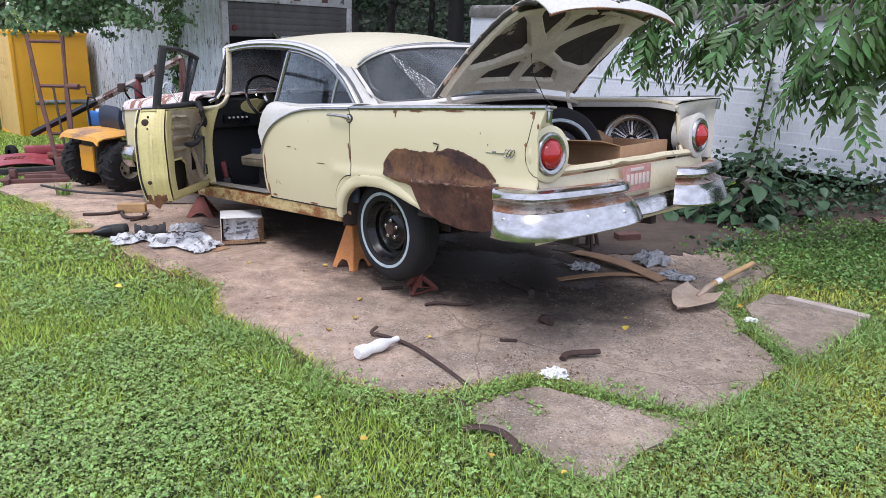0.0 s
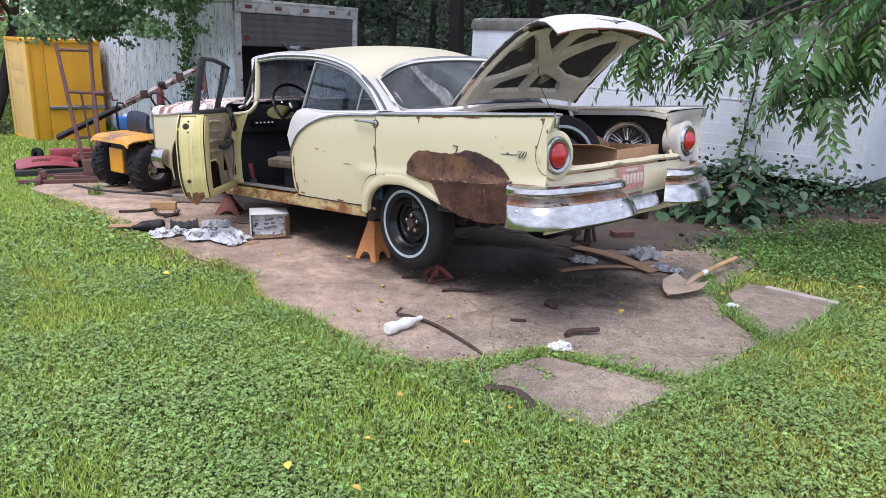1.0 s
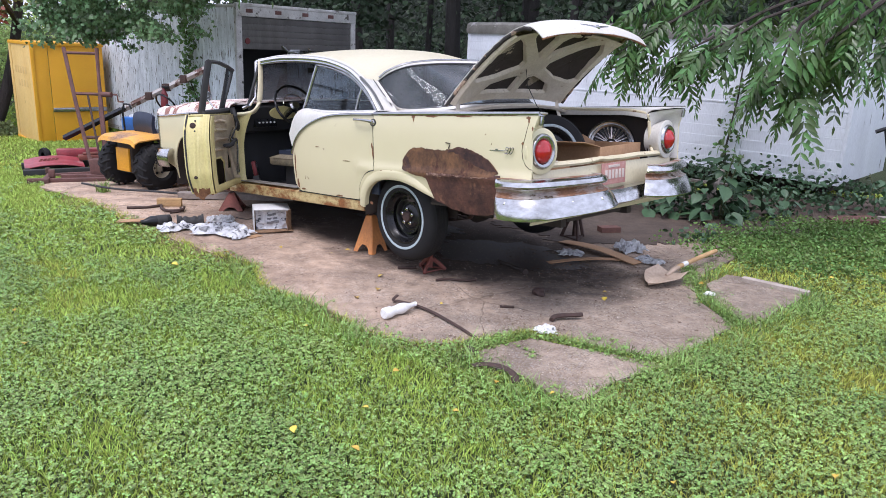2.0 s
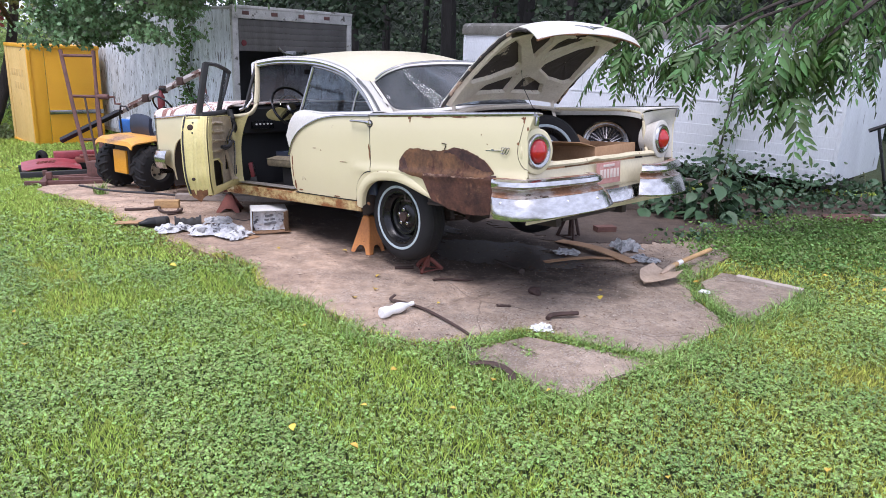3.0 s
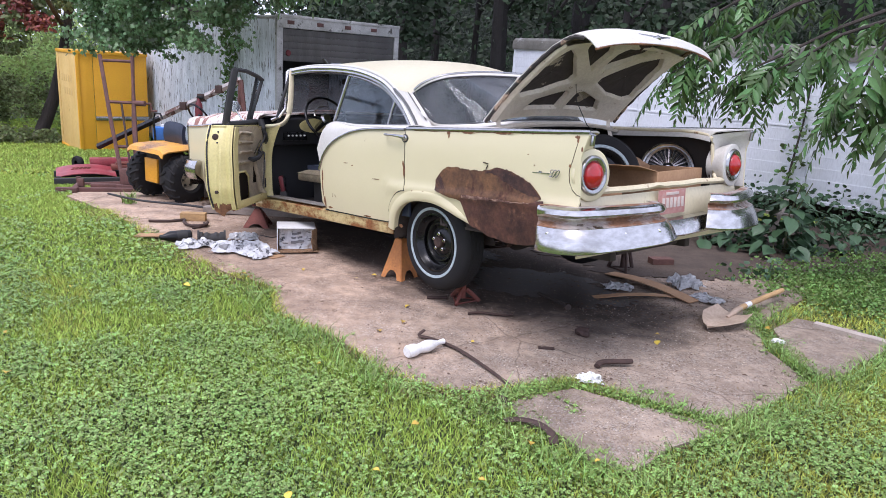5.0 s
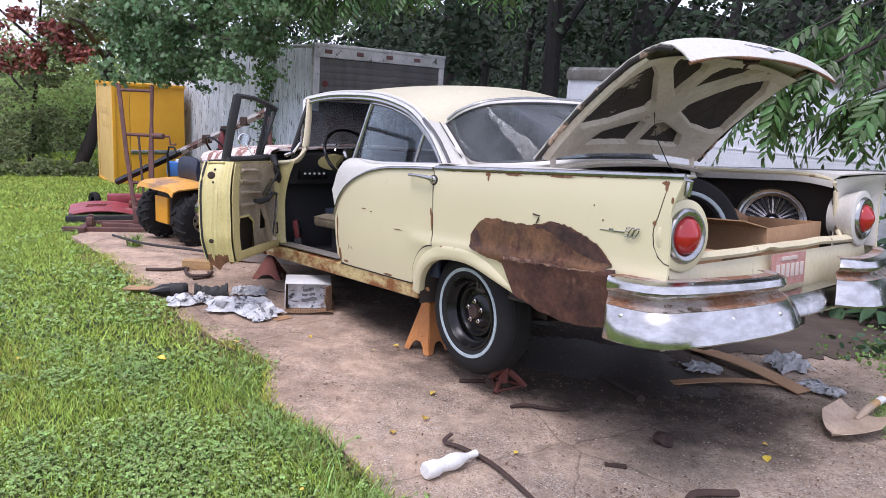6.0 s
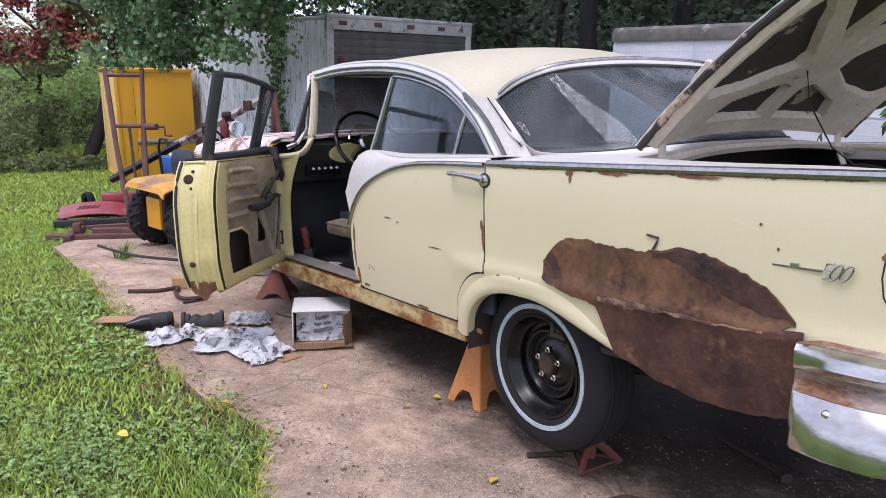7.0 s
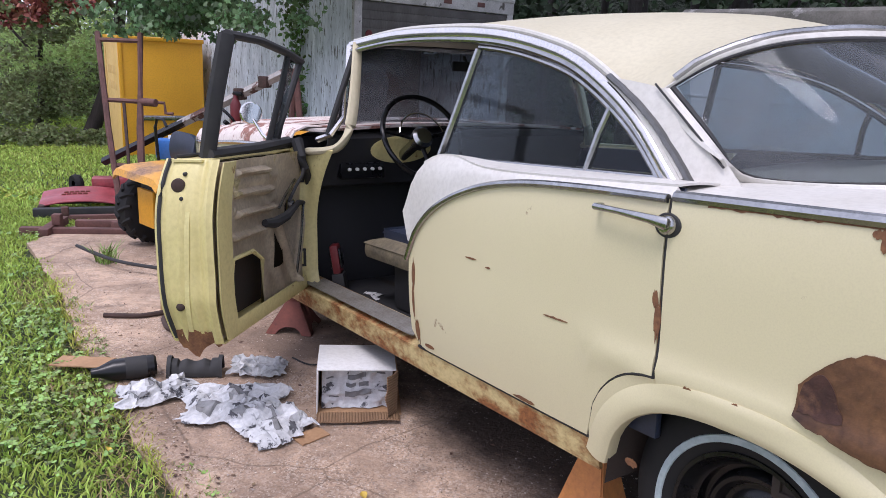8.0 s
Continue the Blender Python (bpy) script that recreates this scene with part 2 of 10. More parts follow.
    grass=material("grass_blades", (0.50, 0.53, 0.105), (0.34, 0.39, 0.08), 0.65, scale=1.3, mix=0.7, bump=0, per_island=0.5, thin=0.15, spec=0.2),
    lush=material("lush_grass_blades", (0.41, 0.54, 0.105), (0.28, 0.40, 0.075), 0.6, scale=1.3, mix=0.7, bump=0, per_island=0.45, thin=0.15, spec=0.2),
    clover=material("clover_leaves", (0.27, 0.40, 0.10), (0.125, 0.225, 0.057), 0.45, scale=1.6, mix=0.8, bump=0, per_island=0.58, thin=0.1, spec=0.4),
    straw=material("dry_grass", (0.36, 0.27, 0.13), (0.22, 0.16, 0.08), 0.9, scale=3, mix=0.7, bump=0, per_island=0.3),
    yleaf=material("yellow_fallen_leaf", (0.60, 0.44, 0.06), (0.45, 0.30, 0.05), 0.6, scale=20, mix=0.6, bump=0.05, per_piece=0.2),
    litter=material("leaf_litter", (0.16, 0.10, 0.06), (0.09, 0.055, 0.035), 0.9, scale=9, mix=0.7, bump=0, per_island=0.5),
    leaf=material("maple_leaves", (0.19, 0.31, 0.14), (0.085, 0.15, 0.065), 0.40, scale=0.8, mix=0.7, bump=0, per_island=0.6, thin=0.35),
    walnut=material("compound_leaves", (0.105, 0.20, 0.052), (0.048, 0.105, 0.031), 0.35, scale=1.2, mix=0.7, bump=0, per_island=0.6, thin=0.28),
    redleaf=material("reddish_leaves", (0.30, 0.085, 0.06), (0.19, 0.065, 0.05), 0.6, scale=1.2, mix=0.7, bump=0, per_island=0.4),
    shrub=material("shrub_leaves", (0.38, 0.50, 0.17), (0.23, 0.33, 0.105), 0.6, scale=0.5, mix=0.7, bump=0, per_island=0.45, thin=0.5),
    olive=material("olive_leaves", (0.27, 0.32, 0.14), (0.14, 0.18, 0.075), 0.6, scale=0.7, mix=0.8, bump=0, per_island=0.55, thin=0.45),
    ground_leaf=material("ground_ivy_leaves", (0.17, 0.285, 0.07), (0.085, 0.16, 0.042), 0.5, scale=2, mix=0.8, bump=0, per_island=0.5, thin=0.15, spec=0.3),
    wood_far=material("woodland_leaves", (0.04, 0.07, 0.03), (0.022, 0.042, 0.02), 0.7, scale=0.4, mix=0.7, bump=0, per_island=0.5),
    weed=material("weed_leaves", (0.05, 0.105, 0.045), (0.03, 0.07, 0.03), 0.5, scale=3, mix=0.7, bump=0.1, per_island=0.3),
    red=material("red_enamel", (0.14, 0.012, 0.014), (0.08, 0.008, 0.01), 0.5, scale=9, mix=0.6),
)


def weathered(m, tint, a, z):
    """The slab greys from its sandy end towards the open, with a patchy border."""
    nt = m.node_tree
    N, K = nt.nodes, nt.links
    b = N["Principled BSDF"]
    old = b.inputs["Base Color"].links[0].from_socket
    tc, dot, n = N.new("ShaderNodeTexCoord"), N.new("ShaderNodeVectorMath"), N.new("ShaderNodeTexNoise")
    dot.operation = "DOT_PRODUCT"
    dot.inputs[1].default_value = (0.6, -0.5, 0)
    n.inputs["Scale"].default_value, n.inputs["Detail"].default_value = 1.3, 6.0
    K.new(tc.outputs["Object"], dot.inputs[0])
    K.new(tc.outputs["Object"], n.inputs["Vector"])
    add = N.new("ShaderNodeMath")
    add.operation = "MULTIPLY_ADD"
    add.inputs[1].default_value = 2.4
    K.new(n.outputs["Fac"], add.inputs[0])
    K.new(dot.outputs["Value"], add.inputs[2])
    r = N.new("ShaderNodeMapRange")
    r.inputs["From Min"].default_value, r.inputs["From Max"].default_value = a + 1.2, z + 1.2
    K.new(add.outputs[0], r.inputs["Value"])
    x = N.new("ShaderNodeMix")
    x.data_type, x.blend_type = "RGBA", "MULTIPLY"
    K.new(r.outputs["Result"], x.inputs[0])
    K.new(old, x.inputs[6])
    x.inputs[7].default_value = (*tint, 1)
    K.new(x.outputs[2], b.inputs["Base Color"])




def aggregate(name, col, dark, stain):
    """Worn concrete: pebbles of several tones bare at the surface, mottling, broad stains and hairline cracks."""
    m = bpy.data.materials.new(name)
    m.use_nodes = True
    N, K = m.node_tree.nodes, m.node_tree.links
    b = N["Principled BSDF"]
    tc = N.new("ShaderNodeTexCoord")

    def noise_at(s, detail=5.0, rough_n=0.6):
        n = N.new("ShaderNodeTexNoise")
        n.inputs["Scale"].default_value, n.inputs["Detail"].default_value, n.inputs["Roughness"].default_value = s, detail, rough_n
        K.new(tc.outputs["Object"], n.inputs["Vector"])
        return n.outputs["Fac"]

    def ramp(value, a, z, lo=0.0, hi=1.0):
        r = N.new("ShaderNodeMapRange")
        r.inputs["From Min"].default_value, r.inputs["From Max"].default_value = a, z
        r.inputs["To Min"].default_value, r.inputs["To Max"].default_value = lo, hi
        K.new(value, r.inputs["Value"])
        return r.outputs["Result"]

    def blend(fac, a, z, how="MIX"):
        x = N.new("ShaderNodeMix")
        x.data_type, x.blend_type = "RGBA", how
        if isinstance(fac, float):
            x.inputs[0].default_value = fac
        else:
            K.new(fac, x.inputs[0])
        for slot, v in ((6, a), (7, z)):
            if isinstance(v, tuple):
                x.inputs[slot].default_value = (*v, 1)
            else:
                K.new(v, x.inputs[slot])
        return x.outputs[2]

    stones = N.new("ShaderNodeTexVoronoi")
    stones.inputs["Scale"].default_value = 140.0
    K.new(tc.outputs["Object"], stones.inputs["Vector"])
    tone = N.new("ShaderNodeSeparateColor")
    K.new(stones.outputs["Color"], tone.inputs[0])
    c = blend(ramp(noise_at(2.6), 0.35, 0.68), col, dark)
    c = blend(ramp(noise_at(13.0, 6.0), 0.42, 0.66, 0.0, 0.7), c, tuple(v * 0.8 for v in dark))
    c = blend(ramp(noise_at(7.0, 6.0, 0.7), 0.56, 0.72, 0.0, 0.6), c, (0.60, 0.47, 0.37))
    bare = ramp(noise_at(4.5, 4.0), 0.36, 0.6, 0.12, 0.5)
    spread = N.new("ShaderNodeMath")
    spread.operation = "MULTIPLY"
    K.new(bare, spread.inputs[0])
    K.new(ramp(tone.outputs[0], 0.62, 0.72), spread.inputs[1])
    c = blend(spread.outputs[0], c, (0.66, 0.56, 0.47))
    sink = N.new("ShaderNodeMath")
    sink.operation = "MULTIPLY"
    K.new(bare, sink.inputs[0])
    K.new(ramp(tone.outputs[1], 0.66, 0.76), sink.inputs[1])
    c = blend(sink.outputs[0], c, tuple(v * 0.42 for v in dark))
    c = blend(ramp(noise_at(0.6, 8.0, 0.65), 0.50, 0.64, 0.0, 0.85), c, stain, "MIX")
    c = blend(ramp(noise_at(3.2, 9.0, 0.7), 0.62, 0.70, 0.0, 0.6), c, tuple(v * 0.7 for v in stain))
    # oily dirt and the shade below the car, painted together as one dark ellipse
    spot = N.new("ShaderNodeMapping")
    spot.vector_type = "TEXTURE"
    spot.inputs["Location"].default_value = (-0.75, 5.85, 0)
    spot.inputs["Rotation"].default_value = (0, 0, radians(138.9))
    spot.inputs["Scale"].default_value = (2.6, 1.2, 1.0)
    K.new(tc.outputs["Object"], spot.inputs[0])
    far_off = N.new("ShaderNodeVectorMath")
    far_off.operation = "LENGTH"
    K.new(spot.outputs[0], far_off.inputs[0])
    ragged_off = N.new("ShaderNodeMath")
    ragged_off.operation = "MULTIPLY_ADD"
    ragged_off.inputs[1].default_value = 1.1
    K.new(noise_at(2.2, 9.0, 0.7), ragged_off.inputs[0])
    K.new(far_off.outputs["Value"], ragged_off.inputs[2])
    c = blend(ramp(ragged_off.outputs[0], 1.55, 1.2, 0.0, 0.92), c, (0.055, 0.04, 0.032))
    crack = N.new("ShaderNodeTexVoronoi")
    crack.feature = "DISTANCE_TO_EDGE"
    crack.inputs["Scale"].default_value = 0.85
    wob = N.new("ShaderNodeMix")
    wob.data_type = "VECTOR"
    wob.inputs[0].default_value = 0.12
    wn_ = N.new("ShaderNodeTexNoise")
    wn_.inputs["Scale"].default_value, wn_.inputs["Detail"].default_value = 3.0, 6.0
    K.new(tc.outputs["Object"], wn_.inputs["Vector"])
    K.new(tc.outputs["Object"], wob.inputs[4])
    K.new(wn_.outputs["Color"], wob.inputs[5])
    K.new(wob.outputs[1], crack.inputs["Vector"])
    c = blend(ramp(crack.outputs["Distance"], 0.005, 0.001, 0.0, 0.45), c, tuple(v * 0.4 for v in stain))
    K.new(c, b.inputs["Base Color"])
    b.inputs["Roughness"].default_value = 0.93
    b.inputs["Specular IOR Level"].default_value = 0.3
    bp, lift = N.new("ShaderNodeBump"), N.new("ShaderNodeMath")
    bp.inputs["Strength"].default_value, bp.inputs["Distance"].default_value = 0.8, 0.008
    lift.operation = "MULTIPLY_ADD"
    lift.inputs[1].default_value = 0.8
    K.new(tone.outputs[2], lift.inputs[0])
    K.new(noise_at(40.0, 4.0), lift.inputs[2])
    K.new(lift.outputs[0], bp.inputs["Height"])
    K.new(bp.outputs[0], b.inputs["Normal"])
    return m


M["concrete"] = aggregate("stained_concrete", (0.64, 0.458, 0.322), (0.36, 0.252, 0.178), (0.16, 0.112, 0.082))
weathered(M["concrete"], (0.66, 0.72, 0.76), -3.3, -1.7)
M["plastic"] = material("clear_plastic_film", (0.74, 0.74, 0.74), (0.42, 0.43, 0.43), 0.2, scale=14, mix=0.8, bump=0.25, thin=0.35)
M["pane"] = glass("window_glass", (0.80, 0.86, 0.88), 0.0, 0.93, 1.15)
M["hazy_pane"] = glass("hazy_windscreen", (0.7, 0.75, 0.8), 0.0, 0.45, 1.2)
# rear glass: its thick dust film also stands in for pale sky reflections
M["dusty_sheen_pane"] = glass("dusty_sheen_rear_glass", (0.66, 0.72, 0.75), 0.0, 0.45, 1.22)


# ---- building helpers ----
def part(name, bm, mat, parent=None, label="", smooth=True):
    """Links a bmesh as one mesh object, under a thing or a part if one is given."""
    bmesh.ops.recalc_face_normals(bm, faces=bm.faces)
    me = bpy.data.meshes.new(name)
    bm.to_mesh(me)
    bm.free()
    me.materials.append(mat if not isinstance(mat, str) else M[mat])
    if smooth:
        me.polygons.foreach_set("use_smooth", [True] * len(me.polygons))
        me.set_sharp_from_angle(angle=radians(38))
    ob = new(name, me)
    if parent:
        ob.parent = parent
    if label:
        tagged(ob, label)
    return ob


def thing(name, m, label, category, group="", kind=""):
    ob = new(name)
    ob.empty_display_size = 0.1
    ob.matrix_basis = m
    return tagged(ob, label, category, group, kind)


def box(bm, lo, hi, bevel=0.0, m=None):
    """An axis box from corner to corner, with its edges rounded off."""
    c = [(a + b) / 2 for a, b in zip(lo, hi)]
    s = [abs(b - a) for a, b in zip(lo, hi)]
    mm = Matrix.Translation(c) @ Matrix.Diagonal((*s, 1))
    r = bmesh.ops.create_cube(bm, size=1.0, matrix=mm)
    if bevel:
        es = list({e for v in r["verts"] for e in v.link_edges})
        out = bmesh.ops.bevel(bm, geom=es, offset=bevel, segments=2, affect="EDGES", profile=0.6)
        vs = list({v for f in out["faces"] for v in f.verts} | {v for v in r["verts"] if v.is_valid})
    else:
        vs = r["verts"]
    if m:
        seen = set(vs)
        for v in list(vs):
            for f in v.link_faces:
                seen.update(f.verts)
        bmesh.ops.transform(bm, matrix=m, verts=list(seen))
    return bm


def grid(bm, rows, close_u=False, close_v=False):
    """Faces over rows of points."""
    vs = [[bm.verts.new(p) for p in row] for row in rows]
    nu, nv = len(vs), len(vs[0])
    for i in range(nu if close_u else nu - 1):
        for j in range(nv if close_v else nv - 1):
            a, b, c, d = vs[i][j], vs[(i + 1) % nu][j], vs[(i + 1) % nu][(j + 1) % nv], vs[i][(j + 1) % nv]
            if len({a, b, c, d}) == 4:
                bm.faces.new((a, b, c, d))
    return vs


def sheet(bm, rows, thick):
    """A sheet of metal over rows of points; its back lies thick metres against the turn from rows to columns."""
    R = [[Vector(p) for p in row] for row in rows]
    nu, nv = len(R), len(R[0])
    back = []
    for i in range(nu):
        line = []
        for j in range(nv):
            du = R[min(i + 1, nu - 1)][j] - R[max(i - 1, 0)][j]
            dv = R[i][min(j + 1, nv - 1)] - R[i][max(j - 1, 0)]
            n = du.cross(dv)
            line.append(R[i][j] - thick * (n.normalized() if n.length > 1e-9 else Vector((0, 0, 1))))
        back.append(line)
    f, k = grid(bm, R), grid(bm, back)
    for i in range(nu - 1):
        for j in (0, nv - 1):
            bm.faces.new((f[i][j], f[i + 1][j], k[i + 1][j], k[i][j]))
    for j in range(nv - 1):
        for i in (0, nu - 1):
            bm.faces.new((f[i][j], f[i][j + 1], k[i][j + 1], k[i][j]))
    return bm


def tube(bm, pts, r, n=8, flat=1.0, up=(0, 0, 1), closed=False):
    """A round or flattened bar along points. r may be a list."""
    P = [Vector(p) for p in pts]
    rings = []
    for i, p in enumerate(P):
        a, b = P[i - 1] if (i or closed) else p, P[(i + 1) % len(P)] if (i < len(P) - 1 or closed) else p
        d = (b - a).normalized()
        u = Vector(up)
        if abs(d.dot(u)) > 0.95:
            u = Vector((1, 0, 0)) if abs(d.x) < 0.9 else Vector((0, 1, 0))
        s = d.cross(u).normalized()
        u = s.cross(d)
        rr = r[i] if isinstance(r, (list, tuple)) else r
        rings.append([p + rr * (math.cos(2 * math.pi * k / n) * s + flat * math.sin(2 * math.pi * k / n) * u) for k in range(n)])
    vs = grid(bm, rings, close_u=closed, close_v=True)
    if not closed:
        bm.faces.new(vs[0][::-1])
        bm.faces.new(vs[-1])
    return bm


def lathe(bm, prof, n=32, m=None, arc=360.0):
    """Turns a profile of (along, radius) about the local x axis."""
    full = arc >= 360
    rows = []
    for k in range(n if full else n + 1):
        a = radians(arc) * k / n
        rows.append([Vector((s, r * math.cos(a), r * math.sin(a))) for s, r in prof])
    if m:
        rows = [[m @ p for p in row] for row in rows]
    grid(bm, rows, close_u=full)
    bmesh.ops.remove_doubles(bm, verts=bm.verts, dist=1e-5)
    return bm


def prism(bm, outline, depth, m=None):
    """A flat outline in x, y pushed along z by depth."""
    m = m or Matrix()
    a = [bm.verts.new(m @ Vector((x, y, 0))) for x, y in outline]
    b = [bm.verts.new(m @ Vector((x, y, depth))) for x, y in outline]
    bm.faces.new(a[::-1])
    bm.faces.new(b)
    for i in range(len(a)):
        j = (i + 1) % len(a)
        bm.faces.new((a[i], a[j], b[j], b[i]))
    return bm


def curve_at(table, x):
    """Smooth interpolation through a short table of (x, value)."""
    xs, ys = [p[0] for p in table], [p[1] for p in table]
    if x <= xs[0]:
        return ys[0]
    if x >= xs[-1]:
        return ys[-1]
    i = max(k for k in range(len(xs) - 1) if xs[k] <= x)
    def slope(k):
        if k == 0:
            return (ys[1] - ys[0]) / (xs[1] - xs[0])
        if k == len(xs) - 1:
            return (ys[-1] - ys[-2]) / (xs[-1] - xs[-2])
        return (ys[k + 1] - ys[k - 1]) / (xs[k + 1] - xs[k - 1])
    h = xs[i + 1] - xs[i]
    t = (x - xs[i]) / h
    return ((2 * t**3 - 3 * t**2 + 1) * ys[i] + (t**3 - 2 * t**2 + t) * h * slope(i) + (-2 * t**3 + 3 * t**2) * ys[i + 1] + (t**3 - t**2) * h * slope(i + 1))


def lin(a, b, n):
    return [a + (b - a) * i / (n - 1) for i in range(n)]


def mirrored(rows):
    return [[(x, -y, z) for x, y, z in row] for row in rows[::-1]]


# ---- ground, slabs, lawn ----
def ground_z(x, y):
    """The ground falls gently away towards the back left."""
    d = -0.5 * x + 0.86 * y - 7.2
    return -0.062 * max(0.0, min(d, 12.0)) - 0.012


bm = bmesh.new()
xs = [-400, -150, -60, -30] + lin(-22, 12, 69) + [18, 30, 60, 150, 400]
ys = [-400, -100, -30, -10] + lin(-4, 26, 61) + [34, 60, 150, 400]
grid(bm, [[(x, y, ground_z(x, y) + 0.02 * noise.noise((x * 0.9, y * 0.9, 0)) - 0.022) for y in ys] for x in xs])
tagged(part("ground", bm, "turf"), "grassy ground sheet", "ground", kind="structure")

MAIN = [(-5.6, 7.3), (-4.6, 6.5), (-3.65, 5.65), (-2.75, 4.95), (-2.4, 4.7), (-1.95, 4.47), (-1.70, 3.95), (-1.2, 3.66), (-0.80, 3.25), (-0.5, 3.12), (-0.15, 3.20), (0.20, 3.42), (0.52, 3.33), (0.98, 3.16),
        (1.22, 3.36), (1.60, 3.80), (1.50, 4.25), (1.56, 4.72), (1.78, 5.1), (2.1, 5.5), (2.5, 6.5), (3.0, 7.6), (2.2, 9.2), (-1.5, 10.3), (-4.2, 9.6), (-6.0, 8.6)]
FRONT = [(-0.12, 3.06), (-0.06, 2.88), (0.14, 2.76), (0.28, 2.60), (0.44, 2.53), (0.62, 2.76), (0.98, 3.07), (0.74, 3.16), (0.50, 3.24), (0.22, 3.32), (0.0, 3.18)]
RIGHT = [(1.70, 3.86), (2.02, 4.16), (2.32, 4.50), (2.30, 4.86), (1.90, 5.00), (1.66, 4.70), (1.60, 4.25)]


def ragged(outline, step=0.07, jag=0.03, seed=0.0):
    out = []
    for (x0, y0), (x1, y1) in zip(outline, outline[1:] + outline[:1]):
        n = max(1, int(math.hypot(x1 - x0, y1 - y0) / step))
        for k in range(n):
            x, y = x0 + (x1 - x0) * k / n, y0 + (y1 - y0) * k / n
            out.append((x + jag * noise.noise((x * 3, y * 3, seed)) + 0.3 * jag * noise.noise((x * 17, y * 17, seed)), y + jag * noise.noise((x * 3, y * 3, seed + 9))))
    return out


slab_outlines = []
for n, (outline, z) in enumerate(((MAIN, 0.0), (FRONT, 0.004), (RIGHT, 0.006))):
    rag = ragged(outline, seed=n * 3.0)
    slab_outlines.append(rag)
    bm = bmesh.new()
    prism(bm, rag, 0.12, Matrix.Translation((0, 0, z - 0.12)))
    if n == 0:
        bmesh.ops.triangulate(bm, faces=[f for f in bm.faces if len(f.verts) > 4])
        bmesh.ops.bisect_plane(bm, geom=bm.verts[:] + bm.edges[:] + bm.faces[:], plane_co=(0, 7.2 / 0.86, 0), plane_no=(-0.5, 0.86, 0))
        for v in bm.verts:
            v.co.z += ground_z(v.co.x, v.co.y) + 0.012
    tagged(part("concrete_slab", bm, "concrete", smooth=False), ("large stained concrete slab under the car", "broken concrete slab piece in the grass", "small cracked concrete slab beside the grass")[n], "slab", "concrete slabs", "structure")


def blot(name, cx, cy, rx, ry, mat, label, z=0.004, seed=1.0, rot=0.0):
    """A thin irregular patch lying on the ground."""
    bm = bmesh.new()
    pts = []
    for k in range(220):
        a = 2 * math.pi * k / 220
        c, s = math.cos(a), math.sin(a)
        r = 1 + 0.35 * noise.noise((c * 1.5, s * 1.5, seed)) + 0.22 * noise.noise((c * 5, s * 5, seed)) + 0.14 * noise.noise((c * 14, s * 14, seed)) + 0.07 * noise.noise((c * 40, s * 40, seed))
        x, y = rx * r * math.cos(a), ry * r * math.sin(a)
        pts.append((cx + x * math.cos(rot) - y * math.sin(rot), cy + x * math.sin(rot) + y * math.cos(rot)))
    prism(bm, pts, 0.004, Matrix.Translation((0, 0, z - 0.004)))
    return tagged(part(name, bm, mat, smooth=False), label, "ground patch", kind="structure")


# oil stains; their black also stands in for shade under the car tail
M["oil"] = material("oil_shaded_concrete", (0.026, 0.021, 0.019), (0.06, 0.046, 0.038), 0.55, scale=5, mix=0.9, bump=0.2)
blot("oil_stain", 0.0, 5.22, 0.62, 0.42, "oil", "black oil stain carrying some of the shade under the car", 0.005, 4.0, -0.3)
blot("oil_stain", -0.95, 6.2, 0.7, 0.3, "oil", "black oil stain carrying some of the shade under the car", 0.005, 8.0, -0.7)
blot("soil_patch", 1.40, 6.75, 1.45, 0.85, "soil", "dark soil and leaf litter", 0.008, 2.0, 0.3)
blot("soil_patch", 3.6, 8.0, 2.3, 1.1, "soil", "dark soil below the trailer", 0.01, 6.0, 0.2)


def inside(poly, X, Y):
    """Which points lie inside an outline."""
    P = np.array(poly)
    res = np.zeros(X.shape, bool)
    j = len(P) - 1
    for i in range(len(P)):
        xi, yi, xj, yj = P[i, 0], P[i, 1], P[j, 0], P[j, 1]
        hit = ((yi > Y) != (yj > Y)) & (X < (xj - xi) * (Y - yi) / (yj - yi + 1e-12) + xi)
        res ^= hit
        j = i
    return res


def mesh_from(name, V, F, mat):
    """A mesh object from arrays of corners and equal-sized faces."""
    me = bpy.data.meshes.new(name)
    me.vertices.add(len(V))
    me.vertices.foreach_set("co", np.asarray(V, np.float32).ravel())
    n = F.shape[1]
    me.loops.add(F.size)
    me.loops.foreach_set("vertex_index", F.astype(np.int32).ravel())
    me.polygons.add(len(F))
    me.polygons.foreach_set("loop_start", np.arange(0, F.size, n, dtype=np.int32))
    me.update(calc_edges=True)
    me.materials.append(M[mat])
    return new(name, me)


rng = np.random.default_rng(7)
GZ = np.vectorize(ground_z)


def scatter(lo, hi, per_m2, keep):
    n = int((hi[0] - lo[0]) * (hi[1] - lo[1]) * per_m2)
    X, Y = rng.uniform(lo[0], hi[0], n), rng.uniform(lo[1], hi[1], n)
    k = keep(X, Y)
    return X[k], Y[k]


def patchy(X, Y, s, seed):
    """A smooth patchiness between about -1 and 1."""
    return (np.sin(X * s + seed) * np.cos(Y * s * 1.3 + seed * 2) + np.sin(X * s * 2.3 + Y * s * 1.7 + seed * 3) * 0.6 + np.sin(Y * s * 3.1 - X * s * 2.1 + seed) * 0.4) / 1.6


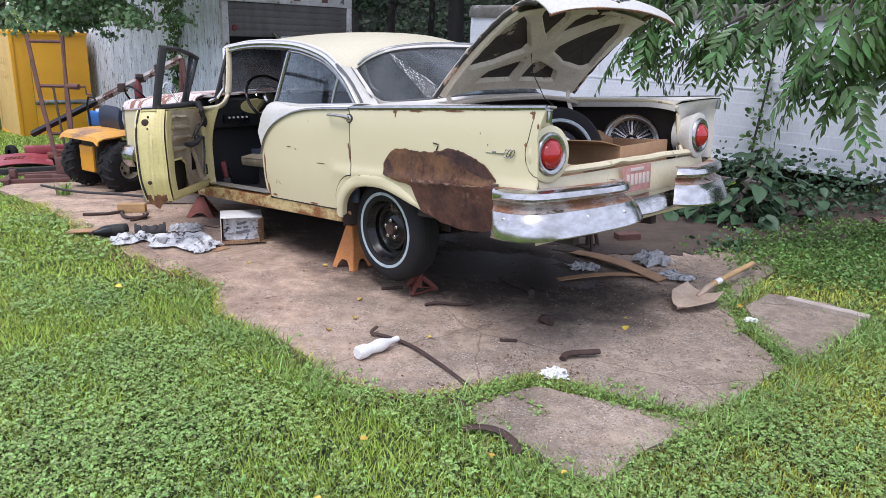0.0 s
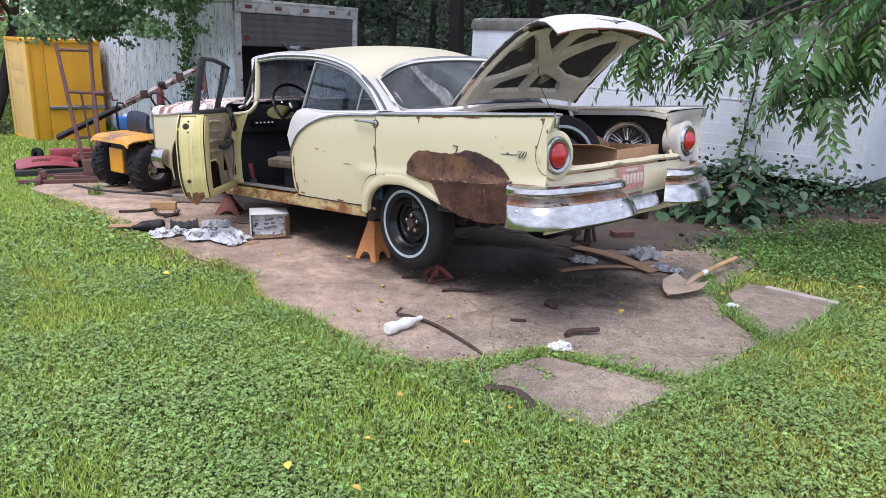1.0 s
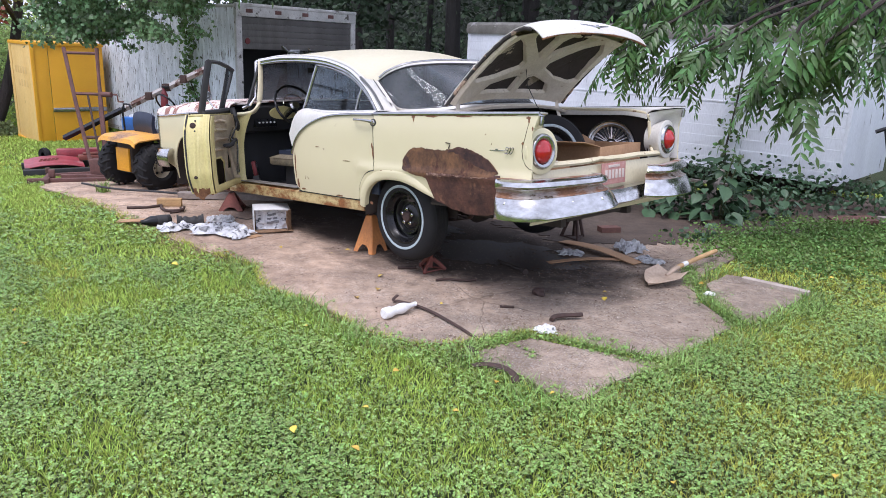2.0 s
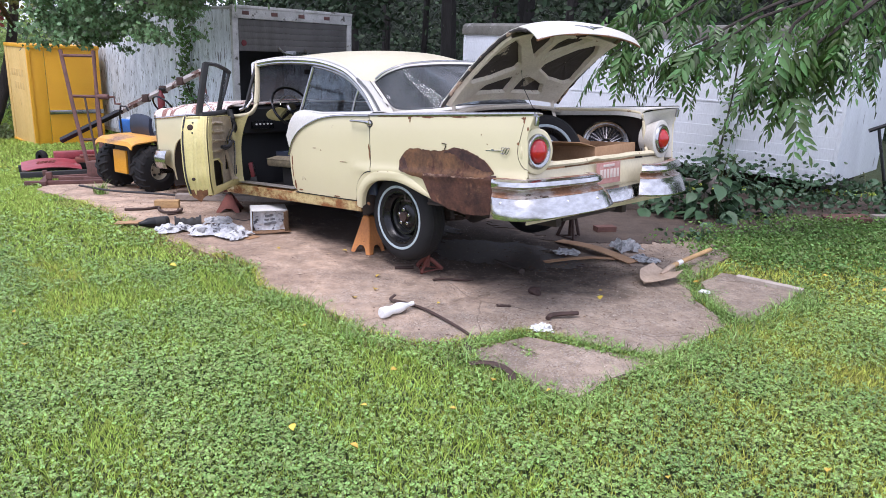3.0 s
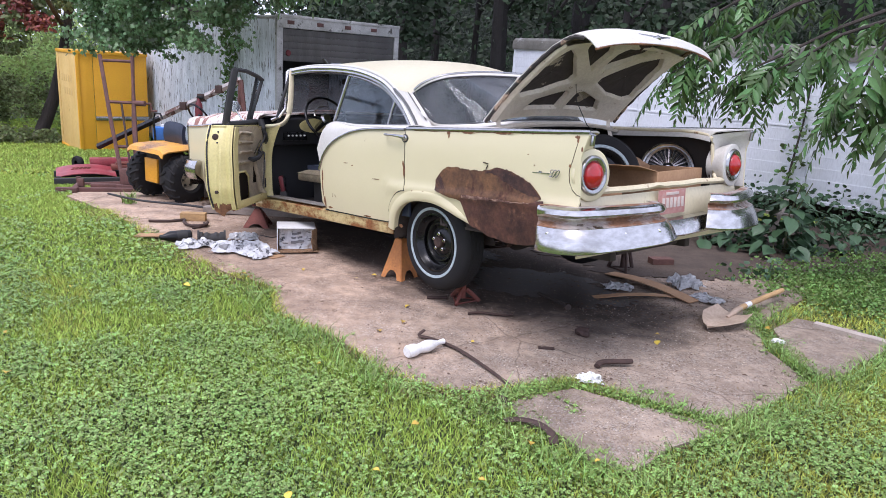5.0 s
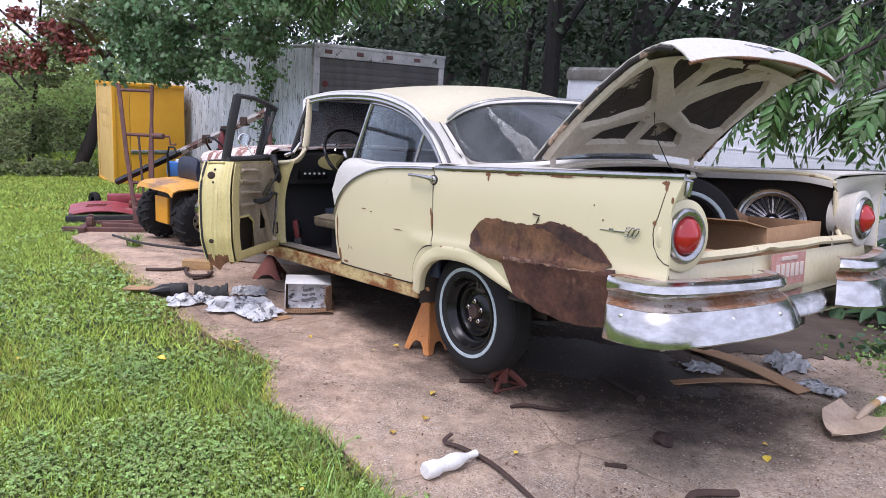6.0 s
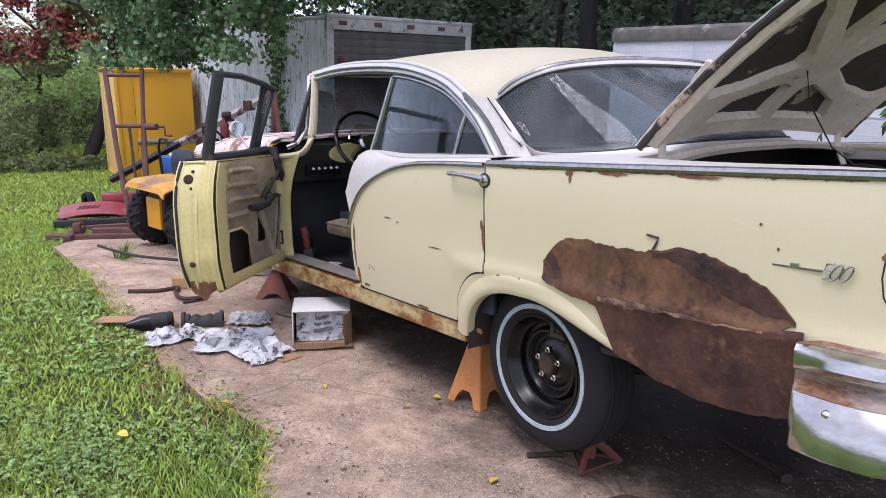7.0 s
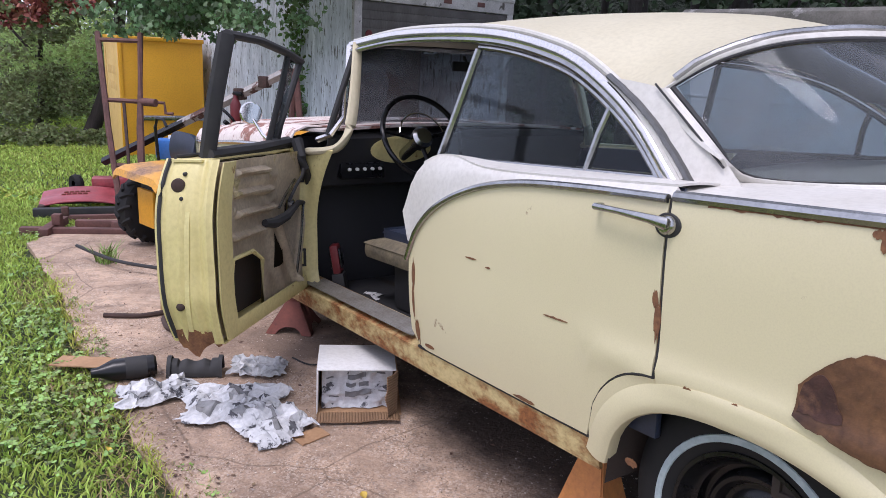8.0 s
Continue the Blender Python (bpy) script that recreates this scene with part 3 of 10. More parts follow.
def open_lawn(X, Y):
    wob = 0.05 * patchy(X, Y, 5.0, 1.0)
    off = ~(inside(MAIN, X + wob, Y + wob) | inside(FRONT, X + wob, Y) | inside(RIGHT, X, Y + wob))
    seen = (np.abs(X + 0.35 + 0.21 * (Y + 1)) < 1.15 + 0.72 * (Y + 1.2))
    return off & seen


def yard(X, Y):
    """The rest of the lawn round the place, past the denser part."""
    seen = (np.abs(X + 0.35 + 0.21 * (Y + 1)) < 1.15 + 0.72 * (Y + 1.2)) & (Y > 0.25) & (X > -9) & (X < 6.5) & (Y < 9)
    seen &= (Y > 4.2) | ((X > -4.5) & (X < 4.0))
    return ~(inside(MAIN, X, Y) | inside(FRONT, X, Y) | inside(RIGHT, X, Y)) & ~seen & ~((X > -9.5) & (Y > 9.5) & (X < 7.5))


def blades(X, Y, h, w, lean=0.5):
    n = len(X)
    Z = GZ(X, Y) - 0.01
    a, b = rng.uniform(0, 6.283, n), rng.uniform(0, 6.283, n)
    hh = h * rng.uniform(0.5, 1.3, n)
    ln = hh * lean * rng.uniform(0.2, 1.4, n)
    ww = w * rng.uniform(0.6, 1.3, n)
    dx, dy = np.cos(a) * ww / 2, np.sin(a) * ww / 2
    lx, ly = np.cos(b) * ln, np.sin(b) * ln
    V = np.empty((n, 5, 3))
    V[:, 0] = np.stack([X - dx, Y - dy, Z], 1)
    V[:, 1] = np.stack([X + dx, Y + dy, Z], 1)
    V[:, 2] = np.stack([X + dx * 0.8 + lx * 0.4, Y + dy * 0.8 + ly * 0.4, Z + hh * 0.6], 1)
    V[:, 3] = np.stack([X - dx * 0.8 + lx * 0.4, Y - dy * 0.8 + ly * 0.4, Z + hh * 0.6], 1)
    V[:, 4] = np.stack([X + lx, Y + ly, Z + hh], 1)
    base = np.arange(n)[:, None] * 5
    F = np.concatenate([base + [0, 1, 2], base + [0, 2, 3], base + [3, 2, 4]])
    return V.reshape(-1, 3), F


def clovers(X, Y, h, r):
    """Three notched round leaflets, folded along their middles, on a stalk's height."""
    n = len(X)
    Z = GZ(X, Y) - 0.01 + h * rng.uniform(0.45, 1.2, n)
    rr = r * rng.uniform(0.55, 1.25, n)
    a0 = rng.uniform(0, 6.283, n)
    tx, ty = rng.normal(0, 0.30, n), rng.normal(0, 0.30, n)
    fold = rng.uniform(0.05, 0.30, n)
    V = []
    for k in range(3):
        a = a0 + k * 2.094 + rng.normal(0, 0.12, n)
        ca, sa = np.cos(a), np.sin(a)
        for u, v in ((0.04, 0), (0.42, 0.46), (0.86, 0.42), (0.95, 0.0), (0.86, -0.42), (0.42, -0.46)):
            px, py = rr * (u * ca - v * sa), rr * (u * sa + v * ca)
            V.append(np.stack([X + px, Y + py, Z + px * tx + py * ty + abs(v) * fold * rr * 1.6 - 0.12 * u * rr], 1))
    V = np.stack(V, 1).reshape(-1, 3)
    base = np.arange(n)[:, None] * 18
    tri = []
    for k in range(3):
        for f in ((0, 3, 1), (1, 3, 2), (0, 5, 3), (5, 4, 3)):
            tri.append(base + (np.array(f) + 6 * k))
    return V, np.concatenate(tri)


def joined(sets):
    V, F, o = [], [], 0
    for v, f in sets:
        V.append(v)
        F.append(f + o)
        o += len(v)
    return np.concatenate(V), np.concatenate(F)


def rough_ground(X, Y):
    """Bare soil and weeds between the slab and the trailer."""
    return (X > 1.0) & (Y + 0.35 * patchy(X, Y, 1.6, 2.5) > 6.55 + 0.12 * (X - 1.0))


def clover_ground(X, Y):
    """Where clover has taken over: thick on the near left and round the slab, thin on the open right."""
    lump = 0.55 * patchy(X, Y, 1.7, 2.0) + 0.35 * patchy(X, Y, 4.6, 0.7) + 0.22 * patchy(X, Y, 11.0, 5.0)
    return lump + 0.30 - 0.42 * np.clip((X - 0.9) / 0.9, 0, 1) * np.clip((3.4 - Y) / 1.0, 0, 1) - 0.25 * np.clip((-1.5 - X) / 1.2, 0, 1)


near = scatter((-4.5, 0.2), (4.0, 4.2), 8200, lambda X, Y: open_lawn(X, Y) & (clover_ground(X, Y) < rng.uniform(-0.1, 1.3, len(X))))
mid = scatter((-9, 4.2), (6.5, 9.0), 3600, lambda X, Y: open_lawn(X, Y) & ~rough_ground(X, Y))
far = scatter((-16, 9.0), (8.0, 22.0), 760, lambda X, Y: open_lawn(X, Y) & (X < -4.0 + (Y - 9) * -0.35))
around = scatter((-10, -5), (9, 10), 1100, yard)
west = mid[0] + 0.3 * patchy(*mid, 2.0, 4.0) < -1.6
pale = patchy(*near, 0.9, 3.0) + 0.5 * patchy(*near, 3.1, 1.0) + 0.5 * np.clip(near[0] - 0.6, -1, 1) > rng.normal(0.1, 0.35, len(near[0]))
V, F = joined([blades(around[0][::3], around[1][::3], 0.045, 0.042, 1.1), blades(near[0][pale], near[1][pale], 0.038, 0.0050, 0.85), blades(mid[0][~west], mid[1][~west], 0.032, 0.0085, 1.0)])
tagged(mesh_from("lawn_grass", V, F, "grass"), "short green lawn grass with yellowish blades", "grass", kind="stuff")
V, F = joined([blades(near[0][~pale], near[1][~pale], 0.040, 0.0052, 0.9), blades(mid[0][west], mid[1][west], 0.034, 0.0095, 1.1), blades(*far, 0.045, 0.02, 1.0), blades(around[0][1::3], around[1][1::3], 0.045, 0.045, 1.2)])
tagged(mesh_from("lawn_grass", V, F, "lush"), "lush bright green lawn grass beside the slab", "grass", kind="stuff")
near = scatter((-4.0, 0.2), (4.0, 4.4), 6600, lambda X, Y: open_lawn(X, Y) & (clover_ground(X, Y) > rng.uniform(-0.35, 0.75, len(X))))
mid = scatter((-6, 4.4), (5.5, 8.0), 1300, lambda X, Y: open_lawn(X, Y) & ~rough_ground(X, Y) & (patchy(X, Y, 1.4, 2.0) + 0.4 * patchy(X, Y, 5.0, 1.0) > rng.uniform(-0.6, 0.7, len(X)) + 0.05 * (X < -2)))
V, F = joined([clovers(*near, 0.046, 0.0108), clovers(*mid, 0.045, 0.017), blades(around[0][2::3], around[1][2::3], 0.04, 0.045, 1.2)])
tagged(mesh_from("clover", V, F, "clover"), "patches of green clover in the lawn", "clover", kind="stuff")


def beside_slab(X, Y, d):
    """Lawn within d of a slab's edge."""
    res = np.zeros(X.shape, bool)
    for poly in (FRONT, RIGHT, MAIN):
        for k in range(8):
            res |= inside(poly, X + d * math.cos(k * 0.785), Y + d * math.sin(k * 0.785))
    return res & ~(inside(MAIN, X, Y) | inside(FRONT, X, Y) | inside(RIGHT, X, Y))


tall = scatter((-2.2, 2.3), (2.8, 5.2), 4200, lambda X, Y: beside_slab(X, Y, 0.24) & (patchy(X, Y, 2.6, 2.2) + 0.5 * patchy(X, Y, 7.0, 1.0) > rng.uniform(-0.9, 0.9, len(X)) + 0.5 * (X < -0.9)))
V, F = blades(*tall, 0.085, 0.0058, 1.1)
tagged(mesh_from("uncut_grass", V, F, "clover"), "longer dark green uncut grass along the slab edge", "grass", kind="stuff")


def rim_of(X, Y, d):
    res = np.zeros(X.shape, bool)
    for poly in (FRONT, RIGHT, MAIN):
        inn = inside(poly, X, Y)
        deep = inside(poly, X + d, Y) & inside(poly, X - d, Y) & inside(poly, X, Y + d) & inside(poly, X, Y - d)
        res |= inn & ~deep
    return res


def edge_strip(X, Y):
    """The thin dry rim of the lawn along the slab."""
    d = 0.16
    near_slab = inside(MAIN, X + d, Y + d) | inside(MAIN, X - d, Y + d) | inside(MAIN, X, Y + d) | inside(MAIN, X + d, Y) | inside(FRONT, X, Y + d)
    return near_slab & (patchy(X, Y, 3.0, 5.0) > -0.2) & ~inside(MAIN, X - 0.07, Y - 0.07)


dry = scatter((-4.8, 2.2), (2.4, 6.8), 2600, edge_strip)
V, F = blades(*dry, 0.03, 0.006, 1.8)
rim = scatter((-4.6, 2.3), (2.6, 6.9), 3600, lambda X, Y: rim_of(X, Y, 0.24) & (patchy(X, Y, 3.4, 1.5) > rng.uniform(-0.3, 1.2, len(X))))
V, F = joined([(V, F), blades(*rim, 0.02, 0.004, 2.6)])
tagged(mesh_from("dry_grass", V, F, "straw"), "dry straw along the slab edge", "dry grass", kind="stuff")
seam = scatter((-0.3, 2.9), (2.0, 5.2), 9000, lambda X, Y: (np.abs(Y - (3.12 + 0.25 * np.exp(-((X - 0.25) / 0.35) ** 2))) < 0.055 * (1 + 0.8 * patchy(X, Y, 5, 1))) & (X > -0.1) & (X < 1.1) | (np.abs(X - 1.60 - 0.05 * np.sin(Y * 5)) < 0.07) & (Y > 3.8) & (Y < 5.2))
V, F = joined([blades(*seam, 0.045, 0.006, 0.8), clovers(seam[0][::4], seam[1][::4], 0.03, 0.013)])
tagged(mesh_from("joint_weeds", V, F, "clover"), "weeds growing in the slab joints", "weeds", kind="stuff")
# weeds creeping over the slab edges
creep = scatter((-4.2, 2.3), (2.6, 6.6), 5200, lambda X, Y: rim_of(X, Y, 0.10) & (patchy(X, Y, 4.2, 3.0) > rng.uniform(-0.1, 0.9, len(X))) | rim_of(X, Y, 0.16) & (patchy(X, Y, 5.5, 8.0) > rng.uniform(0.3, 1.1, len(X))))
crack = scatter((-0.2, 2.5), (1.0, 3.2), 7000, lambda X, Y: inside(FRONT, X, Y) & (np.abs(X - 0.22 - 0.35 * (2.95 - Y) - 0.03 * np.sin(Y * 21)) < 0.045 * (0.6 + patchy(X, Y, 9, 2.0))))
creep = (np.concatenate([creep[0], crack[0]]), np.concatenate([creep[1], crack[1]]))
V, F = joined([blades(creep[0], creep[1], 0.04, 0.005, 1.0), clovers(creep[0][::5], creep[1][::5], 0.03, 0.014)])
tagged(mesh_from("edge_weeds", V, F, "clover"), "grass and weeds creeping over the slab edges", "weeds", kind="stuff")
straw = scatter((-0.2, 2.5), (2.2, 5.0), 900, lambda X, Y: (inside(FRONT, X, Y) | inside(MAIN, X, Y)) & (patchy(X, Y, 2.2, 6.0) > rng.uniform(-0.1, 1.3, len(X))))
V, F = blades(straw[0], straw[1], 0.012, 0.003, 4.0)
tagged(mesh_from("straw_bits", V + np.array([0, 0, 0.012]), F, "straw"), "dry straw bits scattered on the slab", "straw", kind="stuff")
# litter on the slab
more = scatter((-0.6, 4.2), (2.4, 7.0), 1500, lambda X, Y: inside(MAIN, X, Y) & (np.exp(-((X - 0.9) / 0.7) ** 2 - ((Y - 5.1) / 0.8) ** 2) + 0.25 * patchy(X, Y, 1.9, 7.0) > rng.uniform(0.1, 1.6, len(X))))
lx, ly = scatter((-4.5, 2.6), (3.0, 8.0), 210, lambda X, Y: inside(MAIN, X, Y) & (patchy(X, Y, 1.3, 4.0) > rng.uniform(-1.2, 1.0, len(X)) - 0.5 * (X > 0.6)))
lx, ly = np.concatenate([lx, more[0]]), np.concatenate([ly, more[1]])
n = len(lx)
ang, ln, wd = rng.uniform(0, 6.283, n), 0.003 + 0.012 * rng.uniform(0, 1, n) ** 3, 0.0015 + 0.005 * rng.uniform(0, 1, n) ** 2
V = np.empty((n, 4, 3))
for k, (u, v, dz) in enumerate(((-1, 0, 0.003), (0, 1, 0.008), (1, 0, 0.004), (0, -1, 0.003))):
    px, py = u * ln, v * wd
    V[:, k] = np.stack([lx + px * np.cos(ang) - py * np.sin(ang), ly + px * np.sin(ang) + py * np.cos(ang), GZ(lx, ly) + 0.014 + dz + 0 * lx], 1)
tagged(mesh_from("leaf_litter", V.reshape(-1, 3), (np.arange(n)[:, None] * 4 + np.array([0, 1, 2, 3])), "litter"), "scattered dry leaf bits and crumbs on the slab", "litter", kind="stuff")


def crumbs(name, X, Y, big, mat, label):
    """Small four-cornered flakes strewn on the slab."""
    n = len(X)
    a, r = rng.uniform(0, 6.283, n), big * (0.35 + 0.65 * rng.uniform(0, 1, n) ** 3)
    V = np.empty((n, 4, 3))
    for k in range(4):
        b = a + k * 1.571 + rng.uniform(-0.4, 0.4, n)
        q = r * rng.uniform(0.6, 1.1, n)
        V[:, k] = np.stack([X + q * np.cos(b), Y + q * np.sin(b), GZ(X, Y) + 0.0165 + 0.25 * q * rng.uniform(0, 1, n)], 1)
    tagged(mesh_from(name, V.reshape(-1, 3), np.arange(n)[:, None] * 4 + np.array([0, 1, 2, 3]), mat), label, "grit", kind="stuff")


def joint_soil(X, Y):
    """Soil and dead stuff washed together round the joint and the slab's front rim."""
    seam_y = 3.12 + 0.25 * np.exp(-((X - 0.25) / 0.35) ** 2)
    near_joint = np.exp(-((Y - seam_y - 0.05) / 0.11) ** 2) * (X > -0.35) * (X < 1.2) * (1.0 - 0.45 * (X > 0.5))
    near_cup = np.exp(-((X - 0.22) / 0.22) ** 2 - ((Y - 3.58) / 0.12) ** 2)
    corner = np.exp(-((X + 0.2) / 0.16) ** 2 - ((Y - 3.05) / 0.2) ** 2)
    west_rim = 0.3 * np.exp(-((Y - 4.62 + 0.62 * (X + 2.1)) / 0.16) ** 2) * (X < -1.3) * (X > -3.2)
    return np.maximum.reduce([near_joint, 0.8 * near_cup, corner, west_rim]) > rng.uniform(0.05, 1.6, len(X))


jx, jy = scatter((-3.3, 2.6), (1.4, 5.6), 5200, joint_soil)
crumbs("joint_soil", jx, jy, 0.011, "litter", "brown soil crumbs washed into the slab joint")
V, F = blades(jx[::3], jy[::3], 0.012, 0.003, 4.5)
tagged(mesh_from("straw_bits", V + np.array([0, 0, 0.012]), F, "straw"), "dead grass stems lying in the slab joint", "straw", kind="stuff")
M["grit"] = material("pale_grit", (0.58, 0.50, 0.42), (0.36, 0.29, 0.23), 0.9, scale=8, mix=0.8, bump=0, per_island=0.4)
on_slab = lambda X, Y: inside(MAIN, X, Y) | inside(FRONT, X, Y) | inside(RIGHT, X, Y)
crumbs("pale_grit", *scatter((-3.6, 2.5), (2.6, 6.2), 1500, lambda X, Y: on_slab(X, Y) & (patchy(X, Y, 2.3, 1.7) + 0.5 * patchy(X, Y, 7.0, 4.0) > rng.uniform(-1.2, 1.2, len(X)))), 0.0068, "grit", "pale grit worn out of the slab")
crumbs("dark_grit", *scatter((-3.6, 2.5), (2.6, 6.2), 2400, lambda X, Y: on_slab(X, Y) & (patchy(X, Y, 1.9, 3.3) + 0.5 * patchy(X, Y, 6.0, 9.0) + 0.7 * (X > 0.2) - 0.8 * (X < -0.8) > rng.uniform(-0.9, 1.3, len(X)))), 0.0062, "litter", "dark crumbs and dirt on the slab")
# grass creeping from the lawn over the slab's rim
rim_x, rim_y = [], []
for (x0, y0), (x1, y1) in zip(MAIN[1:12], MAIN[2:13]):
    n = int(900 * math.hypot(x1 - x0, y1 - y0))
    t, off = rng.uniform(0, 1, n), np.abs(rng.normal(0, 0.055, n)) - 0.03
    X, Y = x0 + (x1 - x0) * t - (y1 - y0) * off, y0 + (y1 - y0) * t + (x1 - x0) * off
    keep = (patchy(X, Y, 3.0, 2.0) + 0.5 * patchy(X, Y, 9.0, 5.0) > rng.uniform(-1.1, 1.1, n) + off * 6)
    rim_x.append(X[keep])
    rim_y.append(Y[keep])
rim_x, rim_y = np.concatenate(rim_x), np.concatenate(rim_y)
V, F = blades(rim_x, rim_y, 0.035, 0.0055, 1.1)
tagged(mesh_from("rim_grass", V + np.array([0, 0, 0.012]), F, "grass"), "thin grass creeping over the slab rim", "grass", kind="stuff")
V, F = blades(rim_x[::3], rim_y[::3], 0.014, 0.003, 4.0)
tagged(mesh_from("rim_straw", V + np.array([0, 0, 0.014]), F, "straw"), "dead grass stems along the slab rim", "straw", kind="stuff")


# ---- large forms behind the car ----
def panel_box(name, corner, along, across, length, width, z0, z1, label, category, mats, seam=0.6, seams=True):
    """A long panelled body: origin at one upright corner, x along its length, y across it."""
    m = Matrix(((along[0], across[0], 0, corner[0]), (along[1], across[1], 0, corner[1]), (0, 0, 1, 0), (0, 0, 0, 1)))
    t = thing(name, m, label, category)
    n = max(1, round(length / seam))
    for k in range(n):
        bm = bmesh.new()
        a, b = length * k / n + 0.003, length * (k + 1) / n - 0.003
        box(bm, (a, 0, z0), (b, 0.03, z1 - 0.06), 0.003)
        part("side_panel", bm, mats[0], t)
    bm = bmesh.new()
    box(bm, (0, width - 0.03, z0), (length, width, z1 - 0.06), 0.003)
    box(bm, (length - 0.03, 0.03, z0), (length, width - 0.03, z1 - 0.06), 0.003)
    part("far_side", bm, mats[0], t)
    return t


# grey box truck
hx, hy = -0.80, 0.60
truck = panel_box("box_truck_body", (-4.80, 12.0), (hx, hy), (0.60, 0.80), 7.0, 2.75, -0.35, 2.30, "weathered grey truck body with a half-raised rear shutter", "truck body", ("greypanel",), 0.55)
for y in (-0.02, 2.65):
    bm = bmesh.new()
    box(bm, (-0.02, y, -0.4), (0.05, y + 0.12, 2.30), 0.01)
    part("rear_post", bm, "truckwhite", truck, "dented white corner post")
bm = bmesh.new()
box(bm, (-0.03, -0.02, 2.10), (0.06, 2.77, 2.31), 0.015)
box(bm, (-0.045, -0.02, 2.27), (0.03, 2.77, 2.325), 0.01)
part("rear_header", bm, "truckwhite", truck, "white rear header with marker lights")
for k in range(4):
    bm = bmesh.new()
    y = 0.18 + 0.62 * k
    box(bm, (-0.036, y, 2.165), (-0.029, y + 0.14, 2.23), 0.002)
    part("marker_recess", bm, "rustframe", truck)
for k in range(5):
    bm = bmesh.new()
    z = 2.09 - 0.11 * k
    box(bm, (0.0, 0.10, z - 0.1085), (0.03, 2.65, z - 0.0015), 0.0015)
    part("shutter_slat", bm, "shutter", truck)
bm = bmesh.new()
lathe(bm, [(0, 0.055), (0.012, 0.05), (0.016, 0)], 20, Matrix.Translation((0, 0.22, 1.68)) @ pose(0, 0, 0, 0, 0, 180))
part("reflector", bm, "red", truck, "round red reflector")
bm = bmesh.new()
tube(bm, [(-0.02, 0.95, 1.62), (-0.05, 1.05, 1.52), (-0.05, 1.25, 1.50)], 0.022, 8)
box(bm, (-0.05, 1.10, 1.46), (0.0, 1.35, 1.56), 0.01)
part("shutter_latch", bm, "trim", truck, "grey metal latch gear")
bm = bmesh.new()
tube(bm, [(-0.04, 1.55, 1.60), (-0.05, 1.60, 1.50), (-0.05, 1.78, 1.50)], 0.018, 8)
part("shutter_latch", bm, "trim", truck, "grey metal latch gear")
bm = bmesh.new()
box(bm, (0.0, 0, 2.24), (7.0, 2.75, 2.30), 0.02)
box(bm, (0.1, 0.0, -0.40), (7.0, 2.75, -0.30), 0.01)
part("truck_top", bm, "truckwhite", truck)
# added dark sheet in place of the shade deep inside the body
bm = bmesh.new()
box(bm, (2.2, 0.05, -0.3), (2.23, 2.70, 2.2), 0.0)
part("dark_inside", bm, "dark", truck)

# white trailer
tx, ty = 0.77, -0.638
trail = panel_box("cargo_trailer", (-0.72, 12.49), (tx, ty), (0.638, 0.77), 6.4, 2.1, 0.26, 2.10, "dirty white panelled trailer under trees", "trailer", ("trailer",), 1.28)
bm = bmesh.new()
rows = [[(x, y, z) for y, z in ((-0.03, 1.98), (-0.04, 2.05), (-0.02, 2.13), (0.04, 2.17), (1.0, 2.22), (2.06, 2.17), (2.12, 2.10))] for x in lin(-0.03, 6.44, 30)]
sheet(bm, rows, 0.02)
part("trailer_roof", bm, "trailroof", trail, "stained rounded trailer roof")
bm = bmesh.new()
box(bm, (-0.015, -0.01, 0.26), (0.03, 0.05, 2.0), 0.008)
box(bm, (6.37, -0.012, 0.26), (6.42, 0.05, 2.0), 0.008)
box(bm, (-0.01, -0.008, 1.16), (6.41, 0.004, 1.185), 0.002)
box(bm, (-0.01, -0.012, 0.25), (6.41, 0.03, 0.29), 0.004)
part("trailer_moulding", bm, "trailer", trail)
for k in range(11):
    # horizontal siding ribs
    z = 0.40 + 0.145 * k
    if abs(z - 1.17) > 0.03:
        bm = bmesh.new()
        sheet(bm, [[(x, y, z + dz) for y, dz in ((0.001, -0.020), (-0.0010, -0.006), (-0.0013, 0.003), (0.001, 0.012))] for x in lin(0.035, 6.365, 6)], 0.002)
        part("siding_rib", bm, "trailer", trail)
bm = bmesh.new()
box(bm, (0.02, 0.03, 0.26), (0.05, 2.07, 2.05), 0.004)
part("trailer_front", bm, "trailer", trail)
bm = bmesh.new()
box(bm, (0.2, 0.3, 0.10), (6.2, 1.8, 0.26), 0.01)
box(bm, (5.55, 0.12, -0.02), (5.67, 0.24, 0.27), 0.01)
box(bm, (3.35, 0.02, 0.0), (3.40, 0.07, 0.36), 0.005)
part("trailer_frame", bm, "under", trail)
bm = bmesh.new()
box(bm, (2.35, -0.012, 1.75), (2.90, 0.002, 2.0), 0.004)
for k in range(4):
    box(bm, (2.38, -0.018, 1.775 + 0.055 * k), (2.87, -0.008, 1.81 + 0.055 * k), 0.003)
part("vent_hatch", bm, "trailer", trail, "white louvred hatch")
for dx in (0.0,):
    bm = bmesh.new()
    lathe(bm, [(-0.1, 0.15), (-0.1, 0.30), (-0.06, 0.34), (0.06, 0.34), (0.1, 0.30), (0.1, 0.17), (0.05, 0.15)], 28, Matrix.Translation((2.9, 0.3, 0.30)) @ pose(0, 0, 0, 0, 0, 90))
    part("trailer_tyre", bm, "tyre", trail)

